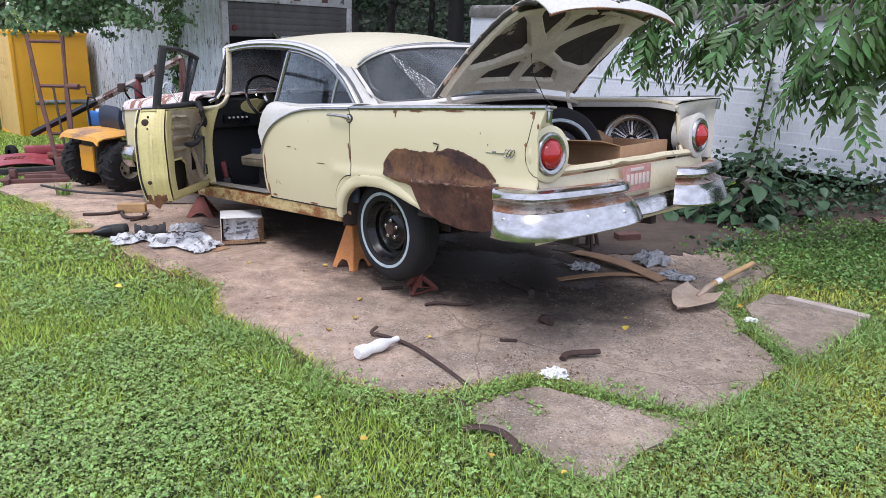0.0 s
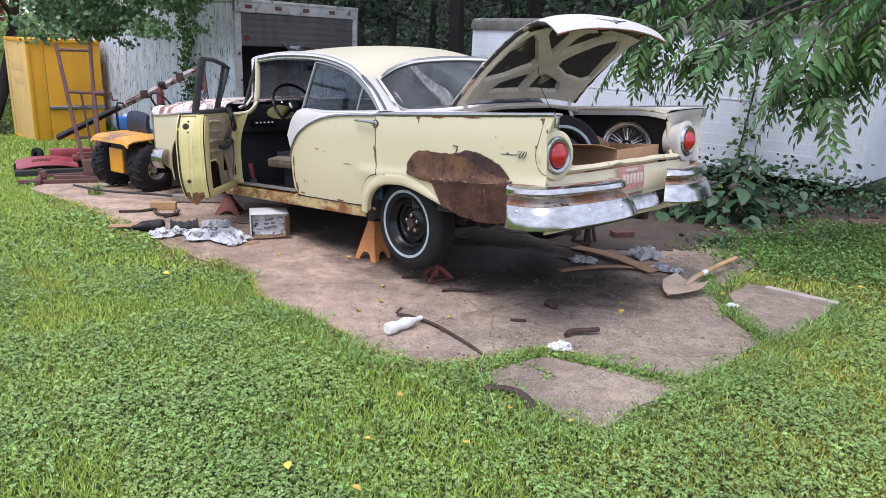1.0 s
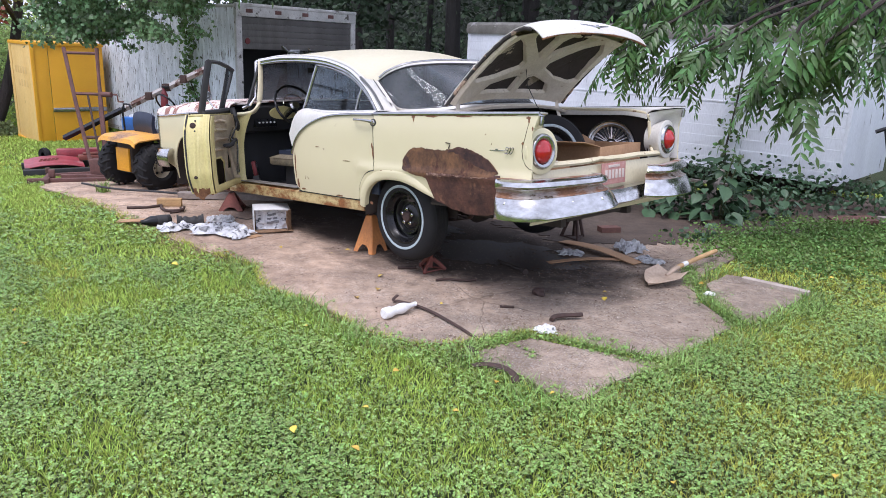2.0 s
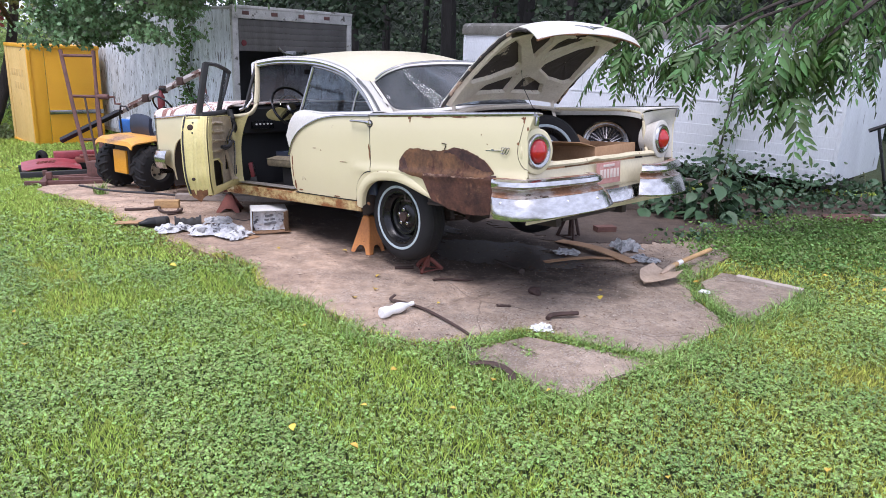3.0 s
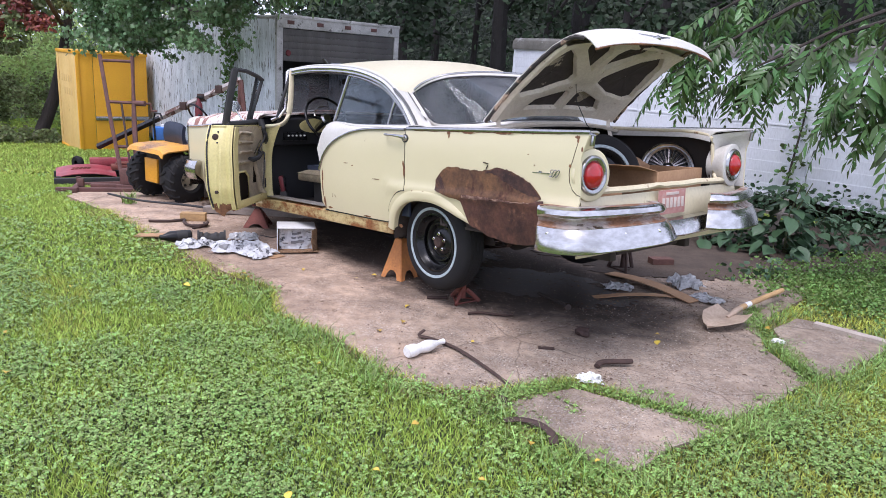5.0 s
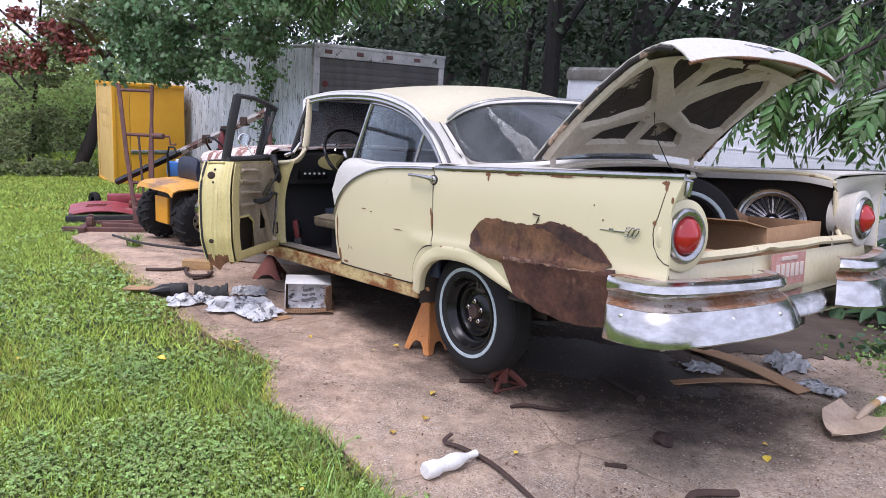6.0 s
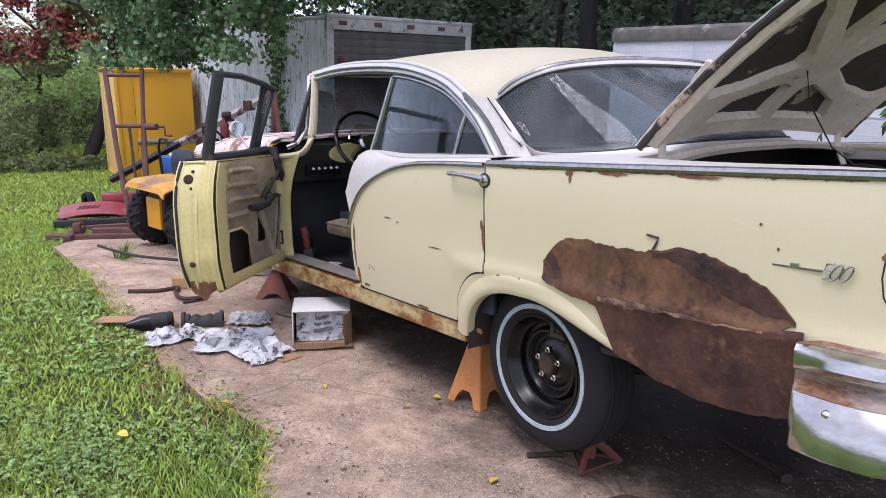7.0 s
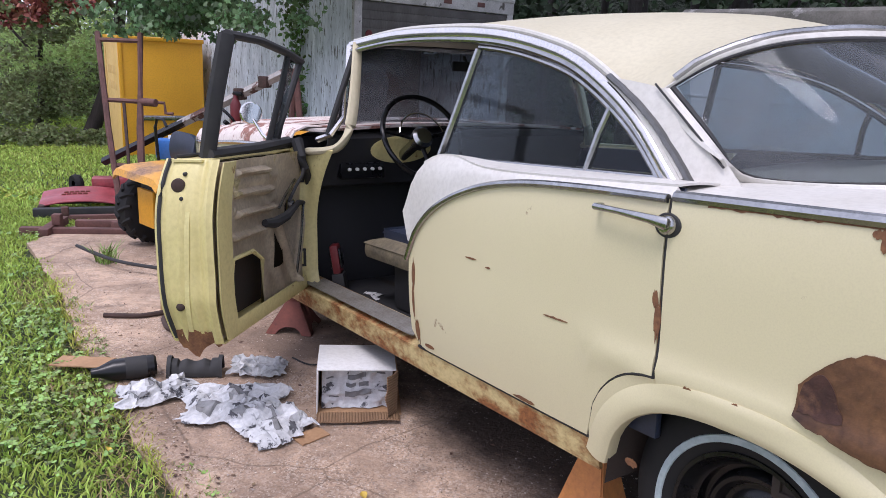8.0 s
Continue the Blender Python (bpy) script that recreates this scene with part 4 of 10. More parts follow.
# yellow panelled box
M["paler_yellow"] = material("paler_yellow_side", (0.80, 0.56, 0.20), (0.70, 0.44, 0.12), 0.6, scale=2.5, fine=40, mix=0.8, bump=0.06, stain=(0.42, 0.24, 0.08), stain_at=0.68, stain_scale=5, streak=3)
ybox = thing("yellow_container", Matrix(((0.695, -0.719, 0, -9.9), (0.719, 0.695, 0, 13.86), (0, 0, 1, 0), (0, 0, 0, 1))), "faded yellow panelled truck box standing in grass", "container")
for a, b in ((0.02, 0.30), (0.31, 1.4)):
    bm = bmesh.new()
    box(bm, (a, 0, -0.68), (b, 0.03, 1.42), 0.006)
    part("front_panel", bm, "yellow", ybox)
for a, b in ((0.02, 0.22), (0.24, 1.78), (1.80, 2.0)):
    bm = bmesh.new()
    proud = 0.012 if b - a < 0.5 else 0.0
    box(bm, (-0.02 - proud, a, -0.68), (0.01, b, 1.42), 0.006)
    part("side_panel", bm, "paler_yellow", ybox, "paler yellow door panel")
bm = bmesh.new()
box(bm, (-0.04, -0.03, 1.40), (1.42, 2.0, 1.47), 0.01)
box(bm, (-0.04, -0.03, -0.72), (1.42, 2.0, -0.66), 0.01)
box(bm, (-0.035, -0.025, -0.68), (0.03, 0.03, 1.42), 0.008)
part("box_rim", bm, "yellow", ybox)
bm = bmesh.new()
box(bm, (0.3, -0.045, 0.02), (1.4, -0.002, 0.11), 0.008)
part("rub_rail", bm, "trim", ybox, "grey metal rub rail")
M["faded_mark"] = material("faded_lettering", (0.70, 0.47, 0.17), (0.62, 0.40, 0.13), 0.7, scale=6, mix=0.6)
for z, count in ((0.78, 5), (0.50, 4)):
    for k in range(count):
        bm = bmesh.new()
        box(bm, (-0.024, 0.50 + 0.23 * k, z), (-0.019, 0.65 + 0.23 * k, z + 0.15), 0.002)
        part("faded_mark", bm, "faded_mark", ybox)


# ---- the car: x ahead from the rear axle, y to its left, z up from the axle ----
CAR_POSE = pose(-0.197, 5.132, 0.441, 0.33, 5.35, 138.87)
car = thing("sedan_car", CAR_POSE, "old cream sedan on jack stands with boot and door open", "car")
BELT = 0.787
RAIL = [(0.322, 0.792), (0.505, 0.972), (0.706, 1.103), (0.855, 1.166), (1.14, 1.236), (1.48, 1.276), (1.91, 1.298), (2.30, 1.285)]
CROWN = [(0.06, 1.185), (0.5, 1.285), (1.0, 1.345), (1.6, 1.372), (2.1, 1.352), (2.40, 1.30)]


def side_y(x, z):
    """Half-width of the body at a height."""
    y = 0.962 - 0.35 * max(0.0, z - 0.60) ** 2 - 0.32 * max(0.0, 0.40 - z) ** 2
    if x < -0.35:
        y -= 0.035 * ((-0.35 - x) / 0.9) ** 1.4 + 0.10 * max(0.0, 0.36 - z) * min(1, (-0.35 - x) / 0.2)
    if x > 2.9:
        y -= 0.03 * ((x - 2.9) / 1.1) ** 2
    # the soft ridge that runs back from the wheel arch
    y += 0.012 * math.exp(-((z - 0.375) / 0.03) ** 2) * (1 if x < 0.45 else 0)
    return y


def arch_z(x, cx=-0.015, a=0.385, top=0.305, foot=0.0):
    u = min(1.0, abs((x - cx) / a))
    return foot + (top - foot) * (1 - u**2.6) ** (1 / 2.2)


def low_z(x):
    """Lower edge of the rear quarter."""
    if x > 0.37:
        return 0.06
    if x > -0.10:
        return max(arch_z(x), 0.06)
    return curve_at([(-1.30, 0.24), (-1.1, 0.17), (-0.95, 0.125), (-0.75, 0.118), (-0.60, 0.145), (-0.45, 0.20), (-0.30, 0.252), (-0.18, 0.288), (-0.10, arch_z(-0.10))], x)


def door_foot(x):
    """Lower edge of the rear door, cut round the wheel arch."""
    if x < 0.43:
        u = (0.43 - x) / 0.23
        return 0.115 + 0.25 * (1 - max(0.0, 1 - u) ** 2.0) ** 0.5
    return 0.115 + 0.012 * max(0, x - 0.6)


def side_rows(xs, lo, hi, n=14, push=0.0):
    rows = []
    for x in xs:
        a, b = lo(x), hi(x)
        row = []
        for z in lin(a, b, n):
            xx = x
            if x < -1.15:
                xx = x - 0.045 * max(0.0, z - 0.66) / 0.12 * (-1.15 - x) / 0.17
            row.append((xx, side_y(x, z) + push, z))
        rows.append(row)
    return rows


def both_sides(name, rows, thick, mat, label=""):
    made = []
    for r in (rows, mirrored(rows)):
        bm = bmesh.new()
        sheet(bm, r, thick)
        made.append(part(name, bm, mat, car, label))
    return made


M["grey_trim"] = material("tarnished_grey_moulding", (0.15, 0.15, 0.145), (0.09, 0.09, 0.085), 0.35, 0.6, scale=9, mix=0.6, bump=0.03)
M["tail_cream"] = material("rust_run_cream", (0.66, 0.59, 0.40), (0.57, 0.49, 0.31), 0.45, scale=4, mix=0.5, bump=0.05, stain=(0.27, 0.12, 0.05), stain_at=0.645, stain_soft=0.07, stain_scale=9, streak=1.6)
M["sill_metal"] = material("worn_sill_metal", (0.32, 0.31, 0.28), (0.2, 0.17, 0.14), 0.5, 0.5, scale=9, mix=0.8, bump=0.1)
# rear quarters, doors, sills
q_rows = side_rows(lin(-1.32, 0.195, 60), low_z, lambda x: BELT, 20)
both_sides("rear_quarter_panel", q_rows, -0.012, "cream")
f_rows = side_rows(lin(0.197, 0.428, 12), low_z, lambda x: door_foot(x) - 0.007, 10)
both_sides("rear_quarter_foot", f_rows, -0.012, "cream")
TRIM_CURVE = [(0.2, 0.787), (0.5, 0.787), (0.75, 0.776), (0.95, 0.742), (1.15, 0.665), (1.28, 0.56), (1.35, 0.44)]
door_xs = lin(0.205, 1.335, 40)


def door_front(x):
    """The front lower corner of the door is rounded."""
    return door_foot(x) + (0.06 * max(0.0, (x - 1.25) / 0.085) ** 2)


rear_doors = both_sides("rear_door", side_rows(door_xs, door_front, lambda x: curve_at(TRIM_CURVE, x), 16), -0.02, "cream")


cap = []
for x in lin(0.205, 1.385, 36):
    z0 = curve_at(TRIM_CURVE, x) if x < 1.335 else 0.47 + (x - 1.335) * 3.0
    z1 = curve_at([(0.2, 0.812), (0.7, 0.802), (0.95, 0.806), (1.15, 0.832), (1.26, 0.815), (1.34, 0.74), (1.385, 0.645)], x)
    z0 = min(z0, z1 - 0.01)
    cap.append([(x, side_y(x, z) - 0.004 - 0.55 * max(0.0, z - 0.79) - 0.01 * k / 5, z) for k, z in enumerate(lin(z0, z1, 6))])
for rows, d in zip((cap, mirrored(cap)), rear_doors):
    bm = bmesh.new()
    sheet(bm, rows, -0.012)
    part("upper_panel", bm, "white", d, "white painted upper door panel")
for sgn, d in zip((1, -1), rear_doors):
    bm = bmesh.new()
    sheet(bm, [[(row[-1][0], sgn * (row[-1][1] + (0.765 - row[-1][1]) * k), row[-1][2] + (0.806 - row[-1][2]) * k + 0.004 * math.sin(k * math.pi)) for k in lin(0, 1, 5)] for row in cap if row[-1][0] < 1.30], 0.006 * sgn)
    part("window_shelf", bm, "white", d, "white painted ledge below the window")
lining_rows = [[(x, y - 0.03, z - 0.004) for x, y, z in row] for row in cap]
for rows, d in zip((lining_rows, mirrored(lining_rows)), rear_doors):
    bm = bmesh.new()
    sheet(bm, rows, -0.004)
    part("upper_lining", bm, "navy", d, "dark blue inner lining")
for sgn, d in zip((1, -1), rear_doors):
    bm = bmesh.new()
    tube(bm, [(x, sgn * (side_y(x, curve_at(TRIM_CURVE, x)) + 0.004), curve_at(TRIM_CURVE, x)) for x in lin(0.205, 1.345, 40)], 0.011, 8)
    part("trim_strip", bm, "trim", d, "dull metal trim strip")
    bm = bmesh.new()
    hz, hy = 0.742, side_y(0.3, 0.742) * sgn
    tube(bm, [(0.19, hy, hz - 0.012), (0.185, hy + sgn * 0.03, hz - 0.008), (0.22, hy + sgn * 0.04, hz), (0.32, hy + sgn * 0.037, hz + 0.006), (0.40, hy + sgn * 0.03, hz + 0.008), (0.405, hy, hz + 0.006)], [0.009, 0.015, 0.011, 0.008, 0.009, 0.009], 10)
    lathe(bm, [(0, 0.024), (0.016, 0.022), (0.022, 0.016), (0.022, 0.0)], 20, Matrix.Translation((0.195, hy, hz - 0.014)) @ pose(0, 0, 0, 0, 0, 90 * sgn))
    handle = part("door_handle", bm, "trim", d, "chrome door handle")
    bm = bmesh.new()
    lathe(bm, [(0, 0.030), (0.004, 0.028), (0.006, 0.0)], 20, Matrix.Translation((0.198, side_y(0.2, 0.73) * sgn, hz - 0.016)) @ pose(0, 0, 0, 0, 0, 90 * sgn) @ Matrix.Diagonal((1, 1.25, 1, 1)))
    part("handle_gasket", bm, "rubber", handle, "black handle gasket")
    bm = bmesh.new()
    box(bm, (0.25, sgn * 0.86, 0.16), (1.30, sgn * 0.885, 0.76), 0.01)
    part("inner_panel", bm, "navy", d)

sill = [[(x, 0.925 - 0.18 * max(0, 0.06 - z), z) for z in (0.022, 0.04, 0.078, 0.108)] + [(x, 0.86, 0.128), (x, 0.78, 0.13)] for x in lin(0.40, 2.62, 40)]
both_sides("sill", sill, -0.012, "sill_cream", "rusty cream sill")
bm = bmesh.new()
ribs = [(0.79 + 0.0114 * k, 0.134 + (0.006 if k % 2 else 0.0)) for k in range(12)]
sheet(bm, [[(x, y, z) for y, z in ribs] for x in (1.40, 1.9, 2.44)], 0.004)
part("sill_plate", bm, "sill_metal", car, "ribbed grey sill plate")

# chrome along the top of the quarters
for sgn in (1, -1):
    bm = bmesh.new()
    pts = [(x - (0.045 * (-1.15 - x) / 0.17 if x < -1.15 else 0), sgn * (side_y(x, BELT) - 0.004), BELT + 0.006) for x in lin(0.19, -1.32, 30)]
    pts += [(-1.372, sgn * 0.886, 0.775), (-1.362, sgn * 0.884, 0.72)]
    tube(bm, pts, 0.014, 8)
    part("fin_moulding", bm, "trim", car, "chrome fin moulding")

# arch lips
for sgn in (1, -1):
    bm = bmesh.new()
    xs = [0.372] + lin(0.36, -0.50, 46)
    sect = [(0.072, -0.002), (0.062, 0.003), (0.050, 0.007), (0.038, 0.0105), (0.024, 0.0125), (0.012, 0.0115), (0.003, 0.006), (0.0, -0.004), (0.003, -0.03)]
    rows = []
    for i, x in enumerate(xs):
        z = low_z(x)
        fade = min(1.0, max(0.0, (x + 0.50) / 0.28))
        wide = 0.35 + 0.65 * fade
        row = []
        for off, out in sect:
            u = (x + 0.015) / 0.385
            nx, nz = max(-0.55, u), max(0.25, 1 - abs(u) ** 3)
            if out > 0:
                out *= 0.1 + 0.9 * fade
            l = math.hypot(nx, nz)
            zz = z + off * wide * nz / l
            row.append((x + off * wide * nx / l, sgn * (side_y(x, zz) + out), zz - 0.002))
        rows.append(row)
    sheet(bm, rows, 0.003)
    part("wheel_arch_lip", bm, "cream", car)

M["rust_olive"] = material("olive_brown_rust", (0.20, 0.098, 0.045), (0.042, 0.021, 0.016), 0.55, scale=8, fine=40, mix=1.0, bump=0.5, depth=0.005, stain=(0.085, 0.036, 0.027), stain_at=0.50, stain_soft=0.14, stain_scale=7, spec=0.35)


# rust on the near quarter: an upper patch with a ragged edge and the bare lower panel behind the wheel
def patch(xs, lo, hi, n, push, mat, label, jag, seed):
    rows = []
    for x in xs:
        a = lo(x) + jag * noise.noise((x * 14, seed, 0)) + 0.4 * jag * noise.noise((x * 60, seed, 3))
        b = hi(x) + jag * noise.noise((x * 14, seed, 7)) + 0.5 * jag * noise.noise((x * 55, seed, 5))
        b = max(b, a + 0.004)
        rows.append([(x + 0.3 * jag * noise.noise((z * 30, x * 5, seed)), side_y(x, z) + push, z) for z in lin(a, b, n)])
    bm = bmesh.new()
    sheet(bm, rows, 0.004)
    return part("rust_patch", bm, mat, car, label)


patch(lin(-1.058, -0.145, 120), lambda x: curve_at([(-1.06, 0.405), (-0.9, 0.33), (-0.3, 0.355), (-0.15, 0.395)], x),
      lambda x: curve_at([(-1.06, 0.415), (-1.0, 0.475), (-0.88, 0.535), (-0.72, 0.572), (-0.6, 0.545), (-0.45, 0.548), (-0.32, 0.558), (-0.22, 0.532), (-0.145, 0.46)], x),
      14, 0.003, "rust_olive", "bare rusted patch with ragged paint edge", 0.014, 2.0)
patch(lin(-1.085, -0.40, 80), lambda x: max(low_z(x) - 0.004, 0.34 - 2.4 * (-0.40 - x)), lambda x: curve_at([(-1.09, 0.40), (-0.9, 0.372), (-0.55, 0.37), (-0.43, 0.385), (-0.40, 0.36)], x),
      16, 0.0075, "rust", "bare rusted lower panel", 0.008, 5.0)

M["rust_dark"] = material("purple_brown_rust", (0.10, 0.046, 0.034), (0.026, 0.014, 0.014), 0.55, scale=10, fine=45, mix=1.0, bump=0.5, depth=0.005, stain=(0.17, 0.085, 0.05), stain_at=0.60, stain_soft=0.1, stain_scale=11, spec=0.35)
M["rust_pale"] = material("pale_rust", (0.33, 0.21, 0.145), (0.17, 0.09, 0.065), 0.5, scale=14, fine=60, mix=0.9, bump=0.4, stain=(0.15, 0.075, 0.055), stain_at=0.47, stain_soft=0.08, stain_scale=22)
TOP_EDGE = [(-1.06, 0.413), (-1.0, 0.470), (-0.88, 0.530), (-0.72, 0.566), (-0.62, 0.542)]
patch(lin(-1.052, -0.62, 70), lambda x: curve_at([(-1.06, 0.405), (-1.0, 0.42), (-0.88, 0.445), (-0.78, 0.49), (-0.70, 0.53), (-0.62, 0.536)], x), lambda x: curve_at(TOP_EDGE, x),
      8, 0.0048, "rust_dark", "darker rust along the upper edge", 0.020, 2.0)
patch(lin(-0.235, -0.150, 24), lambda x: 0.405, lambda x: curve_at([(-0.235, 0.43), (-0.20, 0.49), (-0.16, 0.465), (-0.15, 0.43)], x), 6, 0.0046, "rust_dark", "dark rust at the patch end", 0.016, 9.0)
patch(lin(-0.98, -0.42, 80), lambda x: 0.374 - 0.02 * (x + 0.98), lambda x: 0.386 - 0.02 * (x + 0.98) + 0.008 * math.sin(9 * x), 5, 0.0094, "rust_pale", "pale rust band along the ridge", 0.012, 3.0)

# rear deck, fender tops, tail panel
deck = []
for x in lin(-0.33, 0.36, 16):
    deck.append([(min(x, 0.36 - 0.01 * max(0.0, (abs(y) - 0.82) / 0.1)), y, 0.786 + 0.040 * (1 - (y / 0.93) ** 2) ** 1.1) for y in lin(-0.93, 0.93, 25)])
bm = bmesh.new()
sheet(bm, deck, -0.01)
part("rear_deck", bm, "white", car, "chalky white rear deck")
top = []
for x in lin(-1.33, -0.32, 26):
    u = (-0.32 - x) / 1.01
    y_in = 0.70 - 0.035 * u
    rise = 0.016 * (1 - u) ** 3
    sink = 0.03 * max(0, (u - 0.7) / 0.3) ** 2
    top.append([(-0.32 + (x + 0.32) * (0.87 + 0.14 * max(0, (k - 2) / 5)) / 1.01 - 0.04 * max(0, (-1.15 - x) / 0.17) * max(0, (k - 2) / 5), y, -sink * max(0.0, 1 - k / 6) + 0.742 * (1 - min(1, k / 3)) + (BELT + 0.004 + rise * math.sin(math.pi * min(1, (0.93 - y) / 0.30) / 2)) * min(1, k / 3))
                for k, y in enumerate([y_in - 0.012, y_in - 0.012, y_in - 0.006, y_in, y_in + 0.03, y_in + 0.08, (y_in + 0.92) / 2 + 0.03, side_y(x, BELT) - 0.006])])
both_sides("fender_top", top, -0.008, "white", "chalky white fender top with rusty edge")
# rear corners beside the boot opening, closing the fins behind the lamp pods
def opening_y(z):
    """Half-width of the boot opening at its rear edge."""
    return curve_at([(0.44, 0.675), (0.60, 0.672), (0.68, 0.668), (0.745, 0.662)], z)


for sgn in (1, -1):
    rows = []
    for z in lin(0.40, 0.786, 22):
        fin = min(1.0, max(0.0, (z - 0.67) / 0.10))
        xo = -1.318 - 0.045 * max(0.0, z - 0.66) / 0.12
        xi = -1.195
        yo = side_y(-1.32, z) - 0.004
        row = []
        for v in lin(0, 1, 9):
            w = min(1.0, v / 0.28) * (1 - fin) + fin * v
            row.append((xo + (xi - xo) * w, sgn * (yo + (opening_y(z) - yo) * v), z - 0.03 * fin * v * v))
        rows.append(row)
    bm = bmesh.new()
    sheet(bm, rows, 0.006 * sgn)
    part("rear_corner_panel", bm, "cream" if sgn > 0 else "white", car, "rear corner panel with rust at the seams")
    bm = bmesh.new()
    rim = []
    for x in lin(-0.34, -1.17, 20):
        u = (-0.32 - x) / 1.01
        rim.append((x, sgn * (0.70 - 0.035 * u - 0.010), BELT - 0.004 + 0.012 * (1 - u) ** 3 - 0.03 * max(0, (u - 0.6) / 0.26) ** 2))
    rim += [(-1.195, sgn * 0.661, 0.735), (-1.203, sgn * 0.664, 0.69), (-1.205, sgn * 0.667, 0.62), (-1.21, sgn * 0.668, 0.55), (-1.225, sgn * 0.665, 0.49), (-1.25, sgn * 0.65, 0.458)]
    tube(bm, rim, 0.013, 8)
    part("opening_rim", bm, "tail_cream", car, "rusty rolled rim of the boot opening")
lipsect = [(-1.255, 0.438), (-1.285, 0.44), (-1.294, 0.452), (-1.288, 0.464), (-1.268, 0.469), (-1.255, 0.460)]
bm = bmesh.new()
sheet(bm, [[(x + 0.012 * noise.noise((y * 5, 0, 1)), y, z + 0.006 * noise.noise((y * 4, 3, 1)) + (0.012 * math.exp(-((y - 0.12) / 0.05) ** 2) if x < -1.28 else 0)) for x, z in lipsect] for y in lin(-0.68, 0.68, 36)], 0.004)
part("boot_lip", bm, "tail_cream", car, "bent white boot lip")
tail = [[(-1.26 - 0.03 * math.sin((z - 0.1) / 0.34 * math.pi), y, z) for z in lin(0.08, 0.42, 9)] for y in lin(-0.86, 0.86, 30)]
bm = bmesh.new()
sheet(bm, tail, 0.01)
part("tail_panel", bm, "tail_cream", car, "cream tail panel with rust runs")



def rust_drip(y, top, wide, long, seed):
    """A tapering run of rust down the tail panel."""
    rows = []
    for q in lin(0, 1, 9):
        z = top - long * q
        half = wide * (1 - 0.75 * q ** 0.7) * (1 + 0.5 * noise.noise((q * 6, seed, 0)))
        mid = y + 0.004 * noise.noise((q * 3, seed, 5))
        rows.append([(-1.2625 - 0.03 * math.sin((z - 0.1) / 0.34 * math.pi), mid + half * v, z) for v in (-1, -0.3, 0.3, 1)])
    bm = bmesh.new()
    sheet(bm, rows, 0.001)
    part("rust_drip", bm, "orange_rust", car)


M["orange_rust"] = material("orange_rust_run", (0.42, 0.20, 0.055), (0.22, 0.09, 0.03), 0.8, scale=25, fine=90, mix=0.8, bump=0.2)
for k, (y, top, wide, long) in enumerate(((0.80, 0.418, 0.012, 0.11), (0.755, 0.415, 0.008, 0.07), (0.71, 0.418, 0.012, 0.05), (0.675, 0.418, 0.015, 0.10), (0.645, 0.418, 0.006, 0.06), (0.60, 0.418, 0.009, 0.035), (0.30, 0.418, 0.006, 0.04), (-0.20, 0.36, 0.008, 0.03),
                                           (-0.52, 0.418, 0.012, 0.05), (-0.62, 0.418, 0.03, 0.07), (-0.70, 0.418, 0.018, 0.11), (-0.76, 0.418, 0.03, 0.06), (-0.82, 0.418, 0.012, 0.10))):
    rust_drip(y, top, wide, long, k * 2.3)

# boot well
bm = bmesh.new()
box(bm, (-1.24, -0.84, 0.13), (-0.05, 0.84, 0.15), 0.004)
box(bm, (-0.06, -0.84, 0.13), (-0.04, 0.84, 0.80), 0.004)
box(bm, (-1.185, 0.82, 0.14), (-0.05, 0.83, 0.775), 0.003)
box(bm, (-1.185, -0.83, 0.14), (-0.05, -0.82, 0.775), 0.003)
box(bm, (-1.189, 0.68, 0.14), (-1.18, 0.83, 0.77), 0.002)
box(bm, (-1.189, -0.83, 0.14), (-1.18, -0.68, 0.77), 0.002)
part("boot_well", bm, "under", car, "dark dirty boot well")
for sgn in (1, -1):
    bm = bmesh.new()
    rows = []
    for k in range(13):
        a = math.pi * k / 12
        foot = low_z(0.37 * math.cos(a)) + 0.012 if a > 1.7 else 0.0
        rows.append([(0.37 * math.cos(a), sgn * y, max(foot, 0.36 * math.sin(a) ** 0.8)) for y in (0.62, 0.70, 0.80, 0.93)])
    grid(bm, rows)
    rows = [[(0.37 * math.cos(math.pi * k / 12) * r, sgn * 0.62, 0.36 * math.sin(math.pi * k / 12) ** 0.8 * r) for r in (0.2, 0.6, 1.0)] for k in range(13)]
    grid(bm, rows)
    part("wheel_housing", bm, "under", car)

# tail lamps on round pods
for sgn in (1, -1):
    at = Matrix.Translation((-1.285, sgn * 0.785, 0.552)) @ pose(0, 0, 0, 0, 0, 180 + sgn * -4)
    bm = bmesh.new()
    lathe(bm, [(-0.13, 0.116), (-0.07, 0.126), (-0.03, 0.138), (-0.005, 0.147), (0.008, 0.147), (0.013, 0.138), (0.012, 0.10)], 44, at)
    pod = part("lamp_pod", bm, "cream" if sgn > 0 else "white", car)
    bm = bmesh.new()
    lathe(bm, [(0.0, 0.116), (0.018, 0.114), (0.029, 0.104), (0.030, 0.090), (0.022, 0.078), (0.010, 0.072)], 44, at)
    lamp = part("tail_lamp", bm, "trim", car, "round red tail lamp in a chrome ring")
    bm = bmesh.new()
    lathe(bm, [(0.010, 0.076), (0.026, 0.073), (0.038, 0.066), (0.048, 0.052), (0.058, 0.033), (0.066, 0.015), (0.068, 0.0)], 44, at)
    part("lens", bm, "lens", lamp, "red lens")

